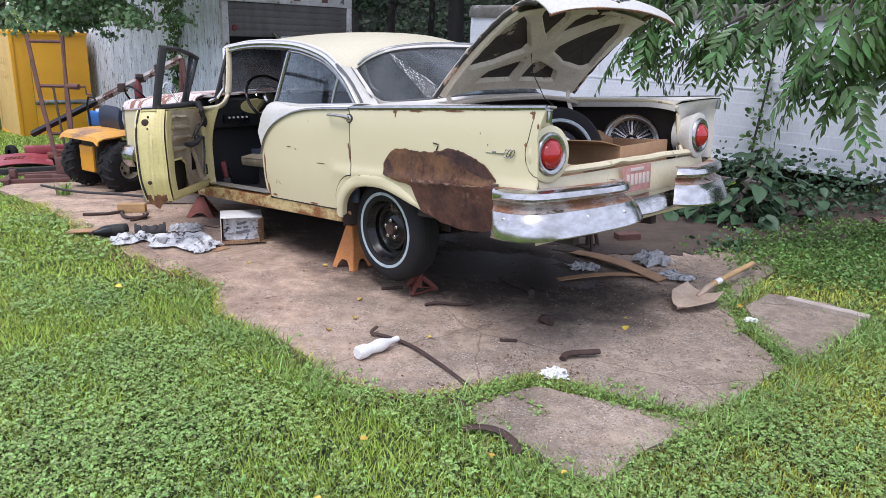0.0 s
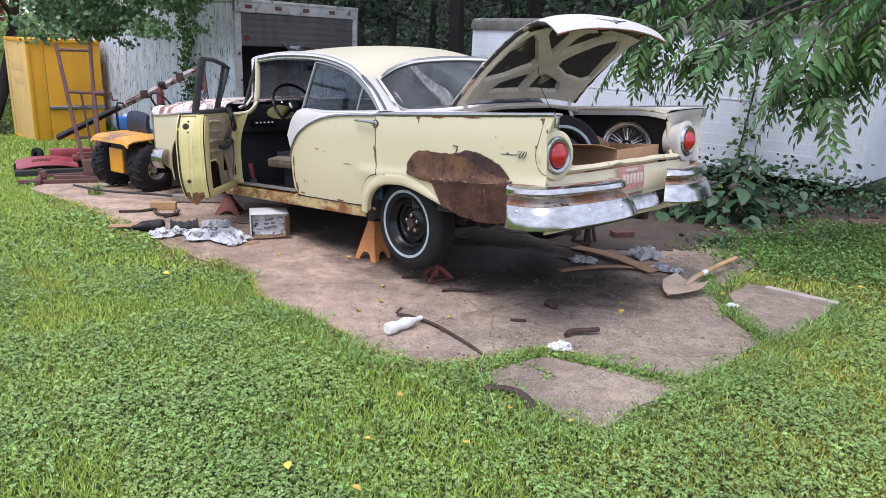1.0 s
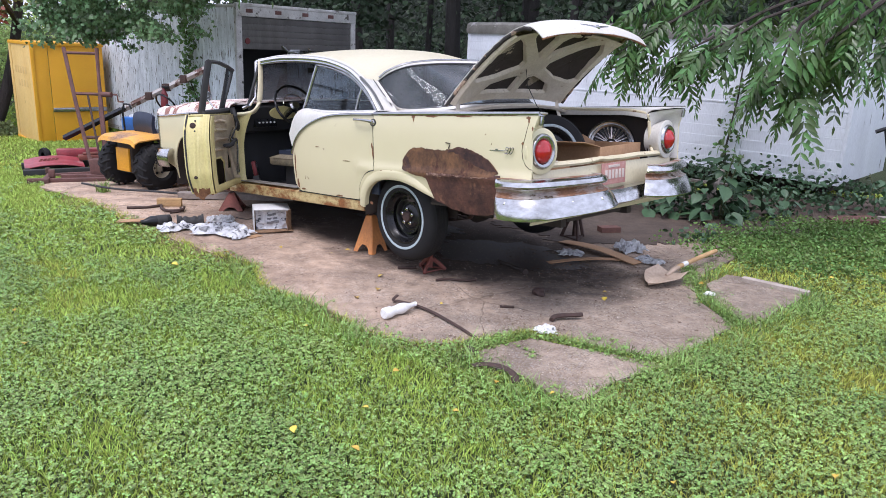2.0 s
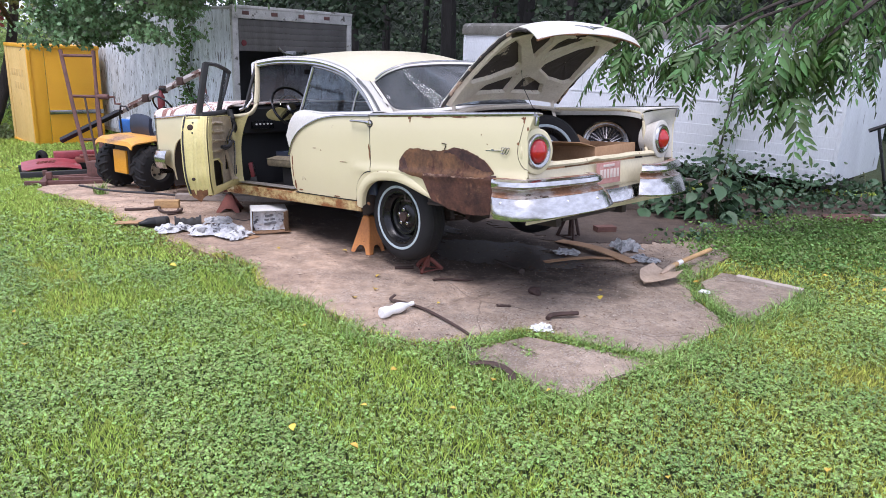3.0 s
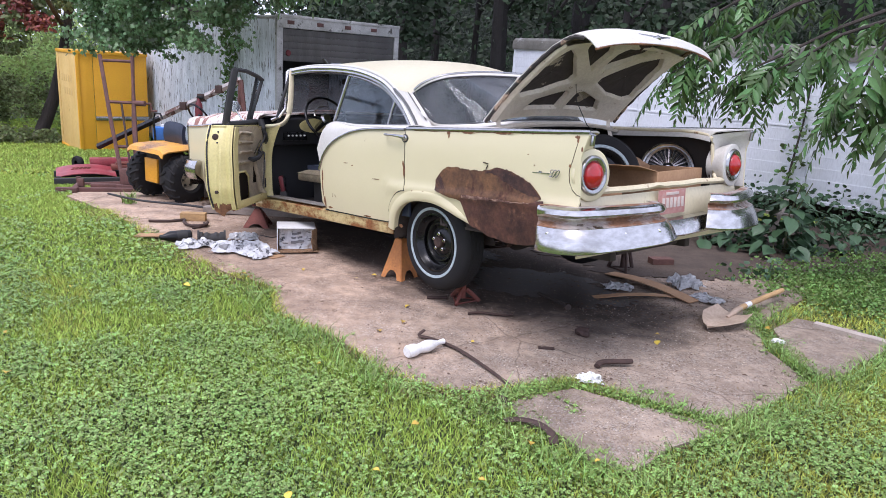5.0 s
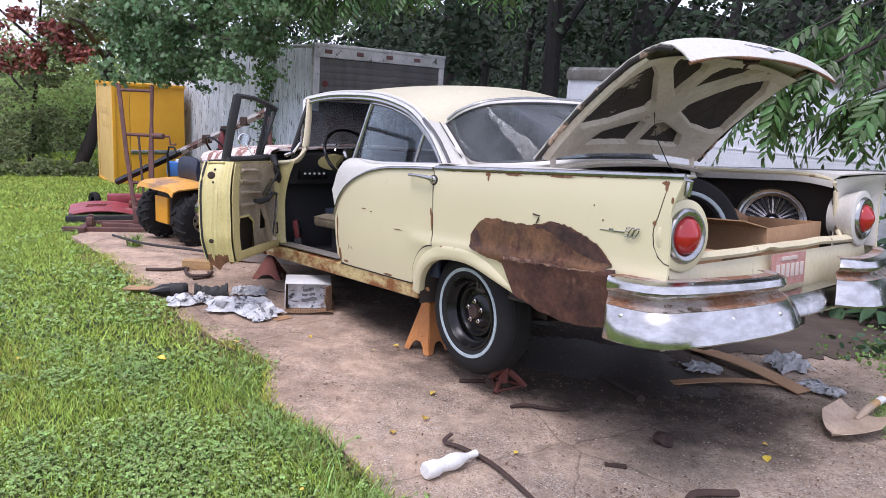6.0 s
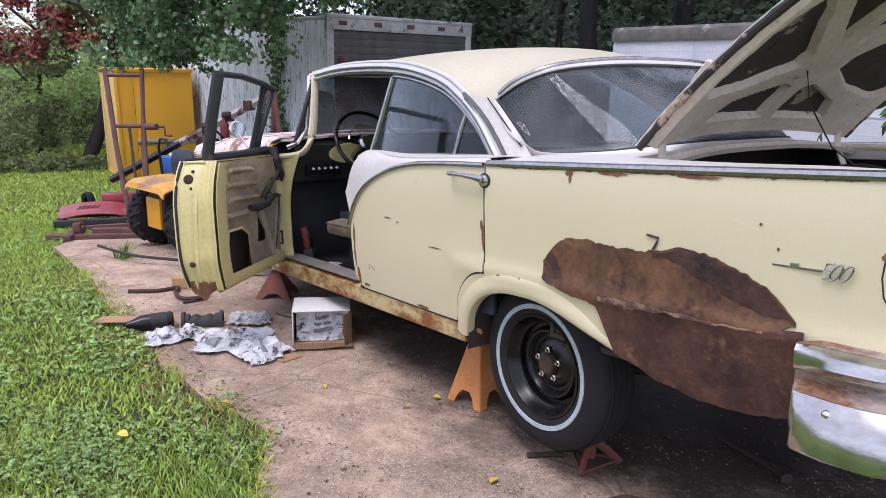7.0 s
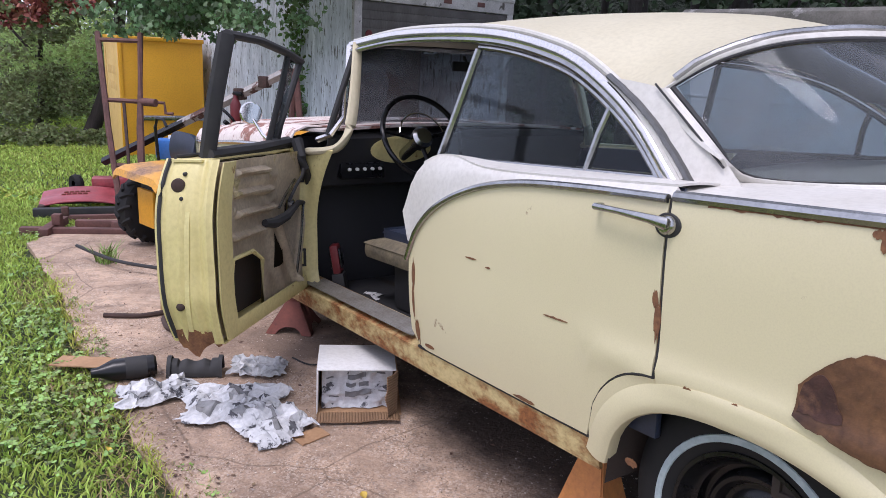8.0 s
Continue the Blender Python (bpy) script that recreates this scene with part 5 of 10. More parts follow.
# rear bumper: two deep ends and a low middle
def bumper_end(sgn, lo=0, hi=13, grow=0.0):
    prof = [(0.0, 0.130), (0.094, 0.130), (0.1045, 0.1335), (0.107, 0.140), (0.084, 0.215), (0.056, 0.268), (0.022, 0.284), (0.012, 0.303), (0.018, 0.318), (0.047, 0.324), (0.060, 0.342), (0.050, 0.370), (0.02, 0.385), (-0.03, 0.387)]
    path = [(-1.098, 0.958), (-1.125, 0.960), (-1.20, 0.964), (-1.275, 0.957), (-1.312, 0.938), (-1.338, 0.905), (-1.380, 0.81), (-1.418, 0.68), (-1.446, 0.55), (-1.460, 0.44), (-1.458, 0.37), (-1.437, 0.31), (-1.39, 0.272)]
    prof = [(o + grow, z) for o, z in prof[lo:hi + 1]]
    rows = []
    for i, (x, y) in enumerate(path):
        a, b = path[max(0, i - 1)], path[min(len(path) - 1, i + 1)]
        d = Vector((b[0] - a[0], b[1] - a[1])).normalized()
        nx, ny = d.y, -d.x
        # the lower edge climbs from the corner to the inner end, and the inner end slants
        s = 1.0 - 0.17 * max(0.0, (i - 4) / 8)
        close = (0.75, 0.15)[i] if i < 2 else 0.0
        slant = 0.28 * max(0.0, (i - 7) / 5)
        rows.append([(x + nx * (o + (0.055 - o) * close), sgn * (y + ny * (o + (0.055 - o) * close) + slant * max(0.0, z - 0.16)), 0.387 + (z - 0.387) * s) for o, z in prof])
    bm = bmesh.new()
    sheet(bm, rows, 0.004)
    return bm


M["bumper_rust"] = material("bumper_rust", (0.76, 0.75, 0.73), (0.5, 0.46, 0.42), 0.16, 1.0, scale=9, fine=60, mix=0.7, bump=0.05, stain=(0.25, 0.12, 0.06), stain_at=0.33, stain_soft=0.22, stain_scale=4, streak=0.35)
for sgn in (1, -1):
    b_end = part("rear_bumper_end", bumper_end(sgn), "bumper", car, "rusted chrome bumper end")
    part("groove_rust", bumper_end(sgn, 5, 9, 0.002), "bumper_rust", b_end, "brown rust in the bumper groove")
    part("top_rust", bumper_end(sgn, 12, 13, 0.002), "bumper_rust", b_end, "brown rust on the bumper top")
    for bx, by in ((-1.19, 1.028), (-1.478, 0.71), (-1.533, 0.46)):
        bm = bmesh.new()
        lathe(bm, [(0, 0.013), (0.006, 0.012), (0.011, 0.007), (0.012, 0)], 12, Matrix.Translation((bx, sgn * by, 0.235)) @ pose(0, 0, 0, 0, 0, 90 * sgn if bx > -1.3 else 180))
        part("bumper_bolt", bm, "chrome", b_end)
bm = bmesh.new()
mid = [(0.02, 0.148), (0.055, 0.150), (0.064, 0.158), (0.052, 0.205), (0.02, 0.242), (-0.04, 0.249)]
sheet(bm, [[(-1.37 - o, y, z + 0.03 * abs(y)) for o, z in mid] for y in lin(-0.36, 0.36, 16)], 0.004)
part("rear_bumper_middle", bm, "bumper", car, "chrome bumper middle section")
bm = bmesh.new()
box(bm, (-1.318, -0.16, 0.275), (-1.313, 0.145, 0.428), 0.002)
num_plate = part("number_plate", bm, "plate", car, "faded red licence plate with pale marks")
bm = bmesh.new()
for k in range(6):
    box(bm, (-1.322, 0.105 - 0.043 * k - 0.028, 0.315), (-1.317, 0.105 - 0.043 * k, 0.378), 0.001)
box(bm, (-1.322, -0.075, 0.395), (-1.317, 0.065, 0.413), 0.001)
part("plate_mark", bm, "plate_mark", num_plate)

# black strips behind the rear door's gaps, standing in for the shade there
for sgn, d in zip((1, -1), rear_doors):
    bm = bmesh.new()
    seam = [(0.199, sgn * (side_y(0.2, z) - 0.007), z) for z in lin(BELT, 0.37, 12)]
    seam += [(x, sgn * (side_y(x, door_foot(x)) - 0.007), door_foot(x) - 0.004) for x in lin(0.203, 0.43, 14)]
    tube(bm, seam, 0.0065, 6)
    part("door_seam", bm, "rubber", d)
    bm = bmesh.new()
    tube(bm, [(x, sgn * 0.925, 0.109 + 0.012 * max(0, x - 0.6)) for x in lin(0.43, 1.32, 12)], 0.006, 6)
    part("door_seam", bm, "rubber", d)


def rust_spot(x, z, rx, rz, seed, mat="rust_run"):
    """A small ragged rust spot on the near flank."""
    bm = bmesh.new()
    rows = []
    for i, u in enumerate(lin(-1, 1, 13)):
        h = max(0.02, (1 - u * u)) ** 0.5 * (1 + 0.5 * noise.noise((u * 3, seed, 0)))
        lo = z - rz * h * (1 + 0.6 * noise.noise((u * 5, seed, 4)))
        hi = z + rz * h * (1 + 0.6 * noise.noise((u * 5, seed, 8)))
        rows.append([(x + rx * u, side_y(x, zz) + 0.0012, zz) for zz in lin(lo, hi, 5)])
    sheet(bm, rows, 0.0012)
    part("rust_spot", bm, mat, car)


M["rust_run"] = material("rust_run", (0.24, 0.11, 0.045), (0.13, 0.055, 0.03), 0.85, scale=30, fine=120, mix=0.9, bump=0.3)
for k, (x, z, rx, rz) in enumerate(((0.205, 0.50, 0.010, 0.045), (0.215, 0.55, 0.008, 0.02), (-0.26, 0.770, 0.018, 0.010), (-0.265, 0.752, 0.006, 0.014), (-1.288, 0.766, 0.018, 0.008), (-1.294, 0.748, 0.007, 0.014), (-1.251, 0.608, 0.009, 0.009), (-1.325, 0.70, 0.006, 0.013),
                                   (1.30, 0.40, 0.010, 0.05), (1.305, 0.30, 0.007, 0.06), (1.29, 0.19, 0.014, 0.04), (0.28, 0.10, 0.02, 0.012), (1.22, 0.145, 0.03, 0.008), (0.10, 0.365, 0.012, 0.007), (-0.02, 0.37, 0.01, 0.006), (-0.9, 0.40, 0.03, 0.006),
                                   (0.7, 0.125, 0.05, 0.006), (-0.45, 0.775, 0.06, 0.006), (-0.75, 0.775, 0.08, 0.005), (-1.0, 0.60, 0.004, 0.004), (-0.95, 0.66, 0.004, 0.004), (0.95, 0.52, 0.03, 0.003), (0.86, 0.505, 0.012, 0.003), (0.55, 0.42, 0.05, 0.0025), (0.45, 0.40, 0.008, 0.008))):
    rust_spot(x, z, rx, rz, k * 3.1)
for k, (x0, x1) in enumerate(((-0.95, -0.35), (-0.35, 0.1), (-1.2, -0.95))):
    bm = bmesh.new()
    rows = []
    for x in lin(x0, x1, 40):
        d = 0.0075 + 0.008 * max(0.0, noise.noise((x * 25, k, 0)) - 0.1) ** 1.3 + 0.009 * max(0.0, noise.noise((x * 90, k, 5)))
        rows.append([(x, side_y(x, z) + 0.001, z) for z in lin(BELT - d, BELT, 3)])
    sheet(bm, rows, 0.001)
    part("rust_edge", bm, "rust_run", car, "rust bleeding below the chrome strip")

for sgn in (1, -1):
    bm = bmesh.new()
    tube(bm, [(x, sgn * (side_y(x, z) + 0.0003), z) for x, z in ((-1.302, 0.765), (-1.284, 0.70), (-1.265, 0.632), (-1.250, 0.595), (-1.246, 0.560), (-1.252, 0.515), (-1.272, 0.475), (-1.30, 0.452), (-1.325, 0.445))], 0.0022, 6)
    part("panel_seam", bm, "darkrust", car)
# badge and broken trim clip on the near flank
bm = bmesh.new()
yb = side_y(-1.08, 0.56) + 0.006
box(bm, (-1.115, yb - 0.006, 0.557), (-0.985, yb, 0.562), 0.001)
box(bm, (-1.055, yb - 0.006, 0.562), (-1.035, yb + 0.002, 0.57), 0.001)
for k in range(3):
    cx = -1.125 - 0.024 * k
    ring = [(cx + 0.011 * math.cos(a) - 0.012 * math.sin(a), yb, 0.560 + 0.021 * math.sin(a)) for a in [2 * math.pi * i / 12 for i in range(12)]]
    if k == 0:
        ring = ring[3:9] + [(cx, yb, 0.562)] + ring[0:2] + ring[10:12]
        tube(bm, [(cx - 0.020, yb, 0.580), (cx - 0.002, yb, 0.580), (cx + 0.004, yb, 0.564), (cx - 0.012, yb, 0.562), (cx - 0.010, yb, 0.546), (cx + 0.010, yb, 0.541)], 0.0028, 6)
    else:
        tube(bm, ring, 0.0028, 6, closed=True)
part("side_badge", bm, "trim", car, "small metal script badge")
bm = bmesh.new()
yb = side_y(-0.6, 0.58) + 0.004
tube(bm, [(-0.595, yb, 0.598), (-0.637, yb, 0.592), (-0.632, yb, 0.578), (-0.618, yb, 0.556)], 0.0035, 6)
part("trim_clip", bm, "darkrust", car, "bent rusty trim clip")

# outline of the wrapped rear window from its middle to its forward corner
GLASS_TOP_X = [(0.0, 0.100), (0.3, 0.108), (0.55, 0.145), (0.75, 0.225), (0.9, 0.331), (1.0, 0.420)]
GLASS_TOP_Z = [(0.0, 1.178), (0.3, 1.176), (0.55, 1.168), (0.75, 1.150), (0.9, 1.106), (1.0, 1.038)]
GLASS_LOW_X = [(0.0, -0.29), (0.3, -0.285), (0.55, -0.235), (0.75, -0.058), (0.9, 0.175), (1.0, 0.208)]
GLASS_LOW_Z = [(0.0, 0.842), (0.3, 0.842), (0.55, 0.835), (0.75, 0.818), (0.9, 0.820), (1.0, 0.858)]


def backlight(u, v):
    """u from the sill up to the roof."""
    a = abs(v)
    x0, x1 = curve_at(GLASS_LOW_X, a), curve_at(GLASS_TOP_X, a)
    z0, z1 = curve_at(GLASS_LOW_Z, a), curve_at(GLASS_TOP_Z, a)
    side = (0.80 - 0.046 * u) * a - (0.062 - 0.026 * u) * max(0.0, (a - 0.75) / 0.25)
    return (x0 + (x1 - x0) * u - 0.03 * math.sin(u * math.pi) * (1 - a), math.copysign(side, v), z0 + (z1 - z0) * u + 0.02 * math.sin(u * math.pi) * (1 - a))


# roof and pillars
def rim_row(u, v, steps):
    """Points across the window's border: each step is (how far outside the glass, how far proud of it)."""
    p, q = Vector(backlight(u, v)), Vector(backlight(0.5 + (u - 0.5) * 0.9, v * 0.95))
    out = (p - q).normalized()
    proud = Vector((-0.55, 0.5 * v, 0.65)).normalized()
    return [p + out * o + proud * h for o, h in steps]


def roof_point(u, v):
    a = abs(v)
    back = rim_row(1.0, v, [(0.036, 0.003)])[0]
    xf = 2.40 - 0.09 * v * v
    x = back.x + (xf - back.x) * u
    zr, zc = curve_at(RAIL, max(x, 0.60)), curve_at(CROWN, x)
    near = max(0.0, 1 - u / 0.22) ** 2
    y = (0.665 + 0.03 * (1 - u)) * v
    z = zr + (zc - zr) * max(0.0, 1 - a**2.3)
    return (x, y + (back.y - y) * near, z + (back.z - z) * near)


bm = bmesh.new()
sheet(bm, [[roof_point(u, v) for v in lin(-1, 1, 33)] for u in lin(0, 1, 36)], 0.012)
part("roof", bm, "roof", car, "faded cream roof")
for sgn in (1, -1):
    rail_pts = [(x, sgn * (0.785 - 0.19 * (curve_at(RAIL, x) - 0.79)), curve_at(RAIL, x)) for x in lin(0.325, 2.31, 48)]
    bm = bmesh.new()
    tube(bm, rail_pts, 0.016, 8, flat=1.4)
    part("drip_rail", bm, "chrome", car, "chrome drip rail")
    bm = bmesh.new()
    tube(bm, [(x - 0.012, y + sgn * 0.01, z - 0.028) for x, y, z in rail_pts], 0.011, 8)
    part("window_surround", bm, "trim", car)
    bm = bmesh.new()
    tube(bm, [(x - 0.028, y - sgn * 0.004, z + 0.02) for x, y, z in rail_pts], [0.012 - 0.004 * k / 47 for k in range(48)], 8, flat=1.0)
    part("roof_side_moulding", bm, "white", car, "white roof edge")
    # rear pillar: a wedge between the drip rail and the rear window
    bm = bmesh.new()
    rows = []
    for q in lin(0, 1, 18):
        zr = 0.793 + 0.285 * (1 - q)
        xr = next((x for x in lin(0.322, 0.9, 200) if curve_at(RAIL, x) >= zr), 0.7)
        yr = 0.785 - 0.19 * (zr - 0.79)
        e = Vector(backlight(max(0.0, 1 - q / 0.82), 1.0)) + Vector((-0.055, 0.0, -0.062)) * max(0.0, (q - 0.82) / 0.18)
        rows.append([(xr - 0.012 + (e[0] - xr + 0.012) * k, sgn * (yr + (e[1] - yr) * k + 0.012 * k * (1 - k)), zr + (e[2] - zr) * k + 0.006 * math.sin(k * math.pi)) for k in (0, 0.25, 0.5, 0.75, 1.0)])
    sheet(bm, rows, -0.012 * sgn)
    part("rear_pillar", bm, "white", car, "white painted rear pillar")
    bm = bmesh.new()
    band = [Vector(row[0]).lerp(Vector(row[4]), min(0.5, 0.042 / max(0.01, (Vector(row[4]) - Vector(row[0])).length))) + Vector((-0.004, sgn * 0.014, 0.010)) for row in rows]
    tube(bm, band, 0.013, 8, flat=0.7)
    part("pillar_moulding", bm, "grey_trim", car, "dull grey pillar moulding")
    # front pillar with its doglegged foot
    bm = bmesh.new()
    tube(bm, [(curve_at([(0, 2.25), (0.35, 2.215), (0.6, 2.19), (0.75, 2.19), (0.85, 2.225), (0.92, 2.29), (1, 2.42)], q), sgn * curve_at([(0, 0.69), (0.35, 0.72), (0.6, 0.755), (0.75, 0.785), (0.85, 0.815), (0.92, 0.845), (1, 0.875)], q), curve_at([(0, 1.29), (0.35, 1.12), (0.6, 0.95), (0.75, 0.86), (0.85, 0.81), (0.92, 0.793), (1, 0.785)], q)) for q in lin(0, 1, 30)], [0.024 + 0.008 * k / 29 for k in range(30)], 10, flat=0.62)
    part("front_pillar", bm, "tail_cream", car, "scuffed cream front pillar")
    bm = bmesh.new()
    tube(bm, [(2.31, sgn * 0.70, 1.285), (2.275, sgn * 0.73, 1.12), (2.245, sgn * 0.78, 0.95), (2.25, sgn * 0.83, 0.87), (2.34, sgn * 0.86, 0.845)], 0.016, 8)
    part("windscreen_moulding", bm, "chrome", car)


bm = bmesh.new()
sheet(bm, [[backlight(u, v) for v in lin(-0.98, 0.98, 41)] for u in lin(0.03, 0.97, 10)], 0.004)
g = part("rear_window", bm, "dusty_sheen_pane", car, "dusty wrapped rear window with pale reflections put into its film")
g.visible_shadow = False
rim_uv = [(0.0, v) for v in lin(-1, 1, 61)] + [(u, 1.0) for u in lin(0.08, 0.92, 12)] + [(1.0, v) for v in lin(1, -1, 61)] + [(u, -1.0) for u in lin(0.92, 0.08, 12)]


for name, mt, lb, steps in (("window_frame", "white", "white painted window frame", [(-0.006, 0.0), (-0.004, 0.008), (0.010, 0.012), (0.026, 0.010), (0.034, 0.0)]),
                            ("window_seal", "rubber", "black rubber seal round the glass", [(-0.022, 0.002), (-0.018, 0.007), (-0.009, 0.008), (-0.005, 0.002)])):
    bm = bmesh.new()
    grid(bm, [rim_row(u, v, steps) for u, v in rim_uv], close_u=True)
    part(name, bm, mt, g, lb)
bm = bmesh.new()
tube(bm, [rim_row(1.0, v, [(0.042, 0.008)])[0] for v in lin(-0.95, 0.95, 41)], 0.010, 8)
part("window_moulding", bm, "trim", g, "dull metal moulding above the glass")
for sgn in (1, -1):
    bm = bmesh.new()
    line = [Vector(backlight(u, sgn * 1.0)) + Vector((0.026, sgn * 0.024, 0.022)) for u in lin(0.97, 0.04, 12)]
    tube(bm, line + [line[-1] + (line[-1] - line[-3]) * 1.2], 0.003, 6)
    part("frame_joint", bm, "rubber", g, "dark joint beside the window frame")


def screen(u, v):
    return (2.27 + (0.05 * (1 - v * v)) * u + (1 - u) * (0.50 * (1 - v**4)), (0.84 - 0.155 * u) * v, 0.87 + (1.285 - 0.87) * u + 0.03 * u * (1 - v * v))


bm = bmesh.new()
sheet(bm, [[screen(u, v) for v in lin(-0.99, 0.99, 41)] for u in lin(0, 1, 8)], 0.004)
g = part("windscreen", bm, "hazy_pane", car, "wrapped windscreen glass")
g.visible_shadow = False
bm = bmesh.new()
edge = [screen(0, v) for v in lin(-1, 1, 31)] + [screen(1, v) for v in lin(1, -1, 31)]
tube(bm, edge, 0.016, 8, closed=True)
part("windscreen_seal", bm, "rubber", g)

# rear door windows
for sgn, d in zip((1, -1), rear_doors):
    def win(x, z):
        return (x, sgn * (0.772 - 0.19 * (z - 0.79)), z)
    xs = lin(0.36, 1.30, 26)
    rows = []
    for x in xs:
        top_z = curve_at(RAIL, x) - 0.055
        f = (x - 1.30)
        rows.append([win(x + 0.12 * (x > 1.25) * (1 - k / 5) * (x - 1.25) / 0.05, z) for k, z in enumerate(lin(0.80, max(0.805, top_z), 6))])
    bm = bmesh.new()
    sheet(bm, rows, 0.004)
    g = part("side_window", bm, "pane", d, "rear door window glass")
    g.visible_shadow = False
    bm = bmesh.new()
    tube(bm, [win(1.425, 0.80), win(1.36, 0.98), win(1.285, 1.20)], 0.017, 8)
    tube(bm, [win(x, curve_at(RAIL, x) - 0.05) for x in lin(1.285, 0.37, 26)], 0.010, 8)
    tube(bm, [win(0.655, 0.80), win(0.63, 0.92), win(0.60, 0.995)], 0.012, 8)
    tube(bm, [win(0.37, 0.81), win(1.41, 0.81)], 0.011, 8)
    part("window_frame", bm, "trim", d, "metal window frame")
for sgn in (-1,):
    bm = bmesh.new()
    sheet(bm, [[(x, sgn * (0.772 - 0.19 * (z - 0.79)), z) for z in lin(0.80, 1.235, 4)] for x in lin(1.45, 2.20, 4)], 0.004)
    g = part("front_side_window", bm, "pane", car)
    g.visible_shadow = False
    bm = bmesh.new()
    sheet(bm, side_rows(lin(1.345, 2.46, 20), lambda x: 0.13, lambda x: 0.80, 8) if sgn > 0 else mirrored(side_rows(lin(1.345, 2.46, 20), lambda x: 0.13, lambda x: 0.80, 8)), 0.02)
    far_door = part("passenger_door", bm, "cream", car)
    bm = bmesh.new()
    box(bm, (1.40, -0.91, 0.16), (2.42, -0.88, 0.78), 0.012)
    part("inner_panel", bm, "navy", far_door)
    bm = bmesh.new()
    box(bm, (1.45, -0.885, 0.60), (2.38, -0.872, 0.66), 0.004)
    part("inner_panel_band", bm, "cream", far_door, "pale band on the inner panel")

# front fenders, bonnet, nose
ARX = 3.40


def front_low(x):
    if abs(x - ARX) < 0.44:
        return max(0.06, arch_z(x, ARX, 0.44, 0.56, 0.0))
    return 0.06 if x < ARX else 0.16 + 0.25 * (x - 3.74)


both_sides("front_fender", side_rows(lin(2.475, 4.25, 70), front_low, lambda x: curve_at([(2.47, 0.80), (3.2, 0.80), (3.9, 0.775), (4.06, 0.77)], x), 18), -0.012, "cream")
ftop = []
for x in lin(2.475, 4.28, 34):
    z0 = curve_at([(2.47, 0.80), (3.2, 0.80), (3.9, 0.775), (4.10, 0.77)], x)
    y0 = side_y(x, z0)
    ftop.append([(x, y0 + 0.001, z0 + 0.002), (x, y0 - 0.006, z0 + 0.035), (x, y0 - 0.03, z0 + 0.075), (x, y0 - 0.09, z0 + 0.10), (x, y0 - 0.2, z0 + 0.10)])
both_sides("front_fender_top", ftop, 0.008, "hood", "peeling white fender top")
for sgn in (1, -1):
    bm = bmesh.new()
    tube(bm, [(x, sgn * (side_y(x, 0.79) + 0.004), curve_at([(2.47, 0.80), (3.2, 0.80), (3.9, 0.775), (4.10, 0.77)], x)) for x in lin(2.48, 4.26, 24)], 0.014, 8)
    part("fender_moulding", bm, "trim", car)
    bm = bmesh.new()
    lathe(bm, [(0.0, 0.135), (0.04, 0.13), (0.055, 0.105), (0.03, 0.095), (0.05, 0.06), (0.055, 0)], 28, Matrix.Translation((4.22, sgn * 0.76, 0.62)))
    part("headlamp", bm, "chrome", car)
    bm = bmesh.new()
    rows = [[(ARX + 0.45 * math.cos(math.pi * k / 12), sgn * y, 0.58 * math.sin(math.pi * k / 12) ** 0.8) for y in (0.45, 0.6, 0.93)] for k in range(13)]
    grid(bm, rows)
    grid(bm, [[(ARX + r * 0.45 * math.cos(math.pi * k / 12), sgn * 0.45, r * 0.58 * math.sin(math.pi * k / 12) ** 0.8) for r in (0.1, 1)] for k in range(13)])
    part("front_wheel_housing", bm, "under", car)
bm = bmesh.new()
sheet(bm, [[(x, y, 0.90 + 0.035 * (1 - (y / 0.76) ** 2) - 0.09 * max(0, (x - 3.75) / 0.5) ** 2) for y in lin(-0.76, 0.76, 21)] for x in lin(2.82, 4.26, 18)], -0.012)
part("bonnet", bm, "hood", car, "white bonnet with peeling pinkish paint")
bm = bmesh.new()
sheet(bm, [[(x, y, 0.88 + 0.03 * (1 - (y / 0.85) ** 2)) for y in lin(-0.85, 0.85, 15)] for x in lin(2.30, 2.85, 5)], -0.012)
part("cowl", bm, "hood", car)
bm = bmesh.new()
sheet(bm, [[(4.24 - 0.03 * abs(y), y, z) for z in lin(0.12, 0.80, 5)] for y in lin(-0.93, 0.93, 13)], -0.012)
part("grille_panel", bm, "trim", car)
bm = bmesh.new()
prof = [(0.0, 0.20), (0.04, 0.21), (0.06, 0.27), (0.06, 0.34), (0.03, 0.40), (-0.02, 0.41)]
fpath = [(x + 0.16, y) for x, y in ((3.66, 0.97), (3.85, 1.0), (3.97, 0.97), (4.06, 0.88), (4.13, 0.5), (4.15, 0.0), (4.13, -0.5), (4.06, -0.88), (3.97, -0.97), (3.85, -1.0), (3.66, -0.97))]
rows = []
for i, (x, y) in enumerate(fpath):
    a, b = fpath[max(0, i - 1)], fpath[min(len(fpath) - 1, i + 1)]
    d = Vector((b[0] - a[0], b[1] - a[1])).normalized()
    rows.append([(x - d.y * o, y + d.x * o, z) for o, z in prof])
sheet(bm, rows, 0.004)
part("front_bumper", bm, "bumper", car, "pitted chrome front bumper")

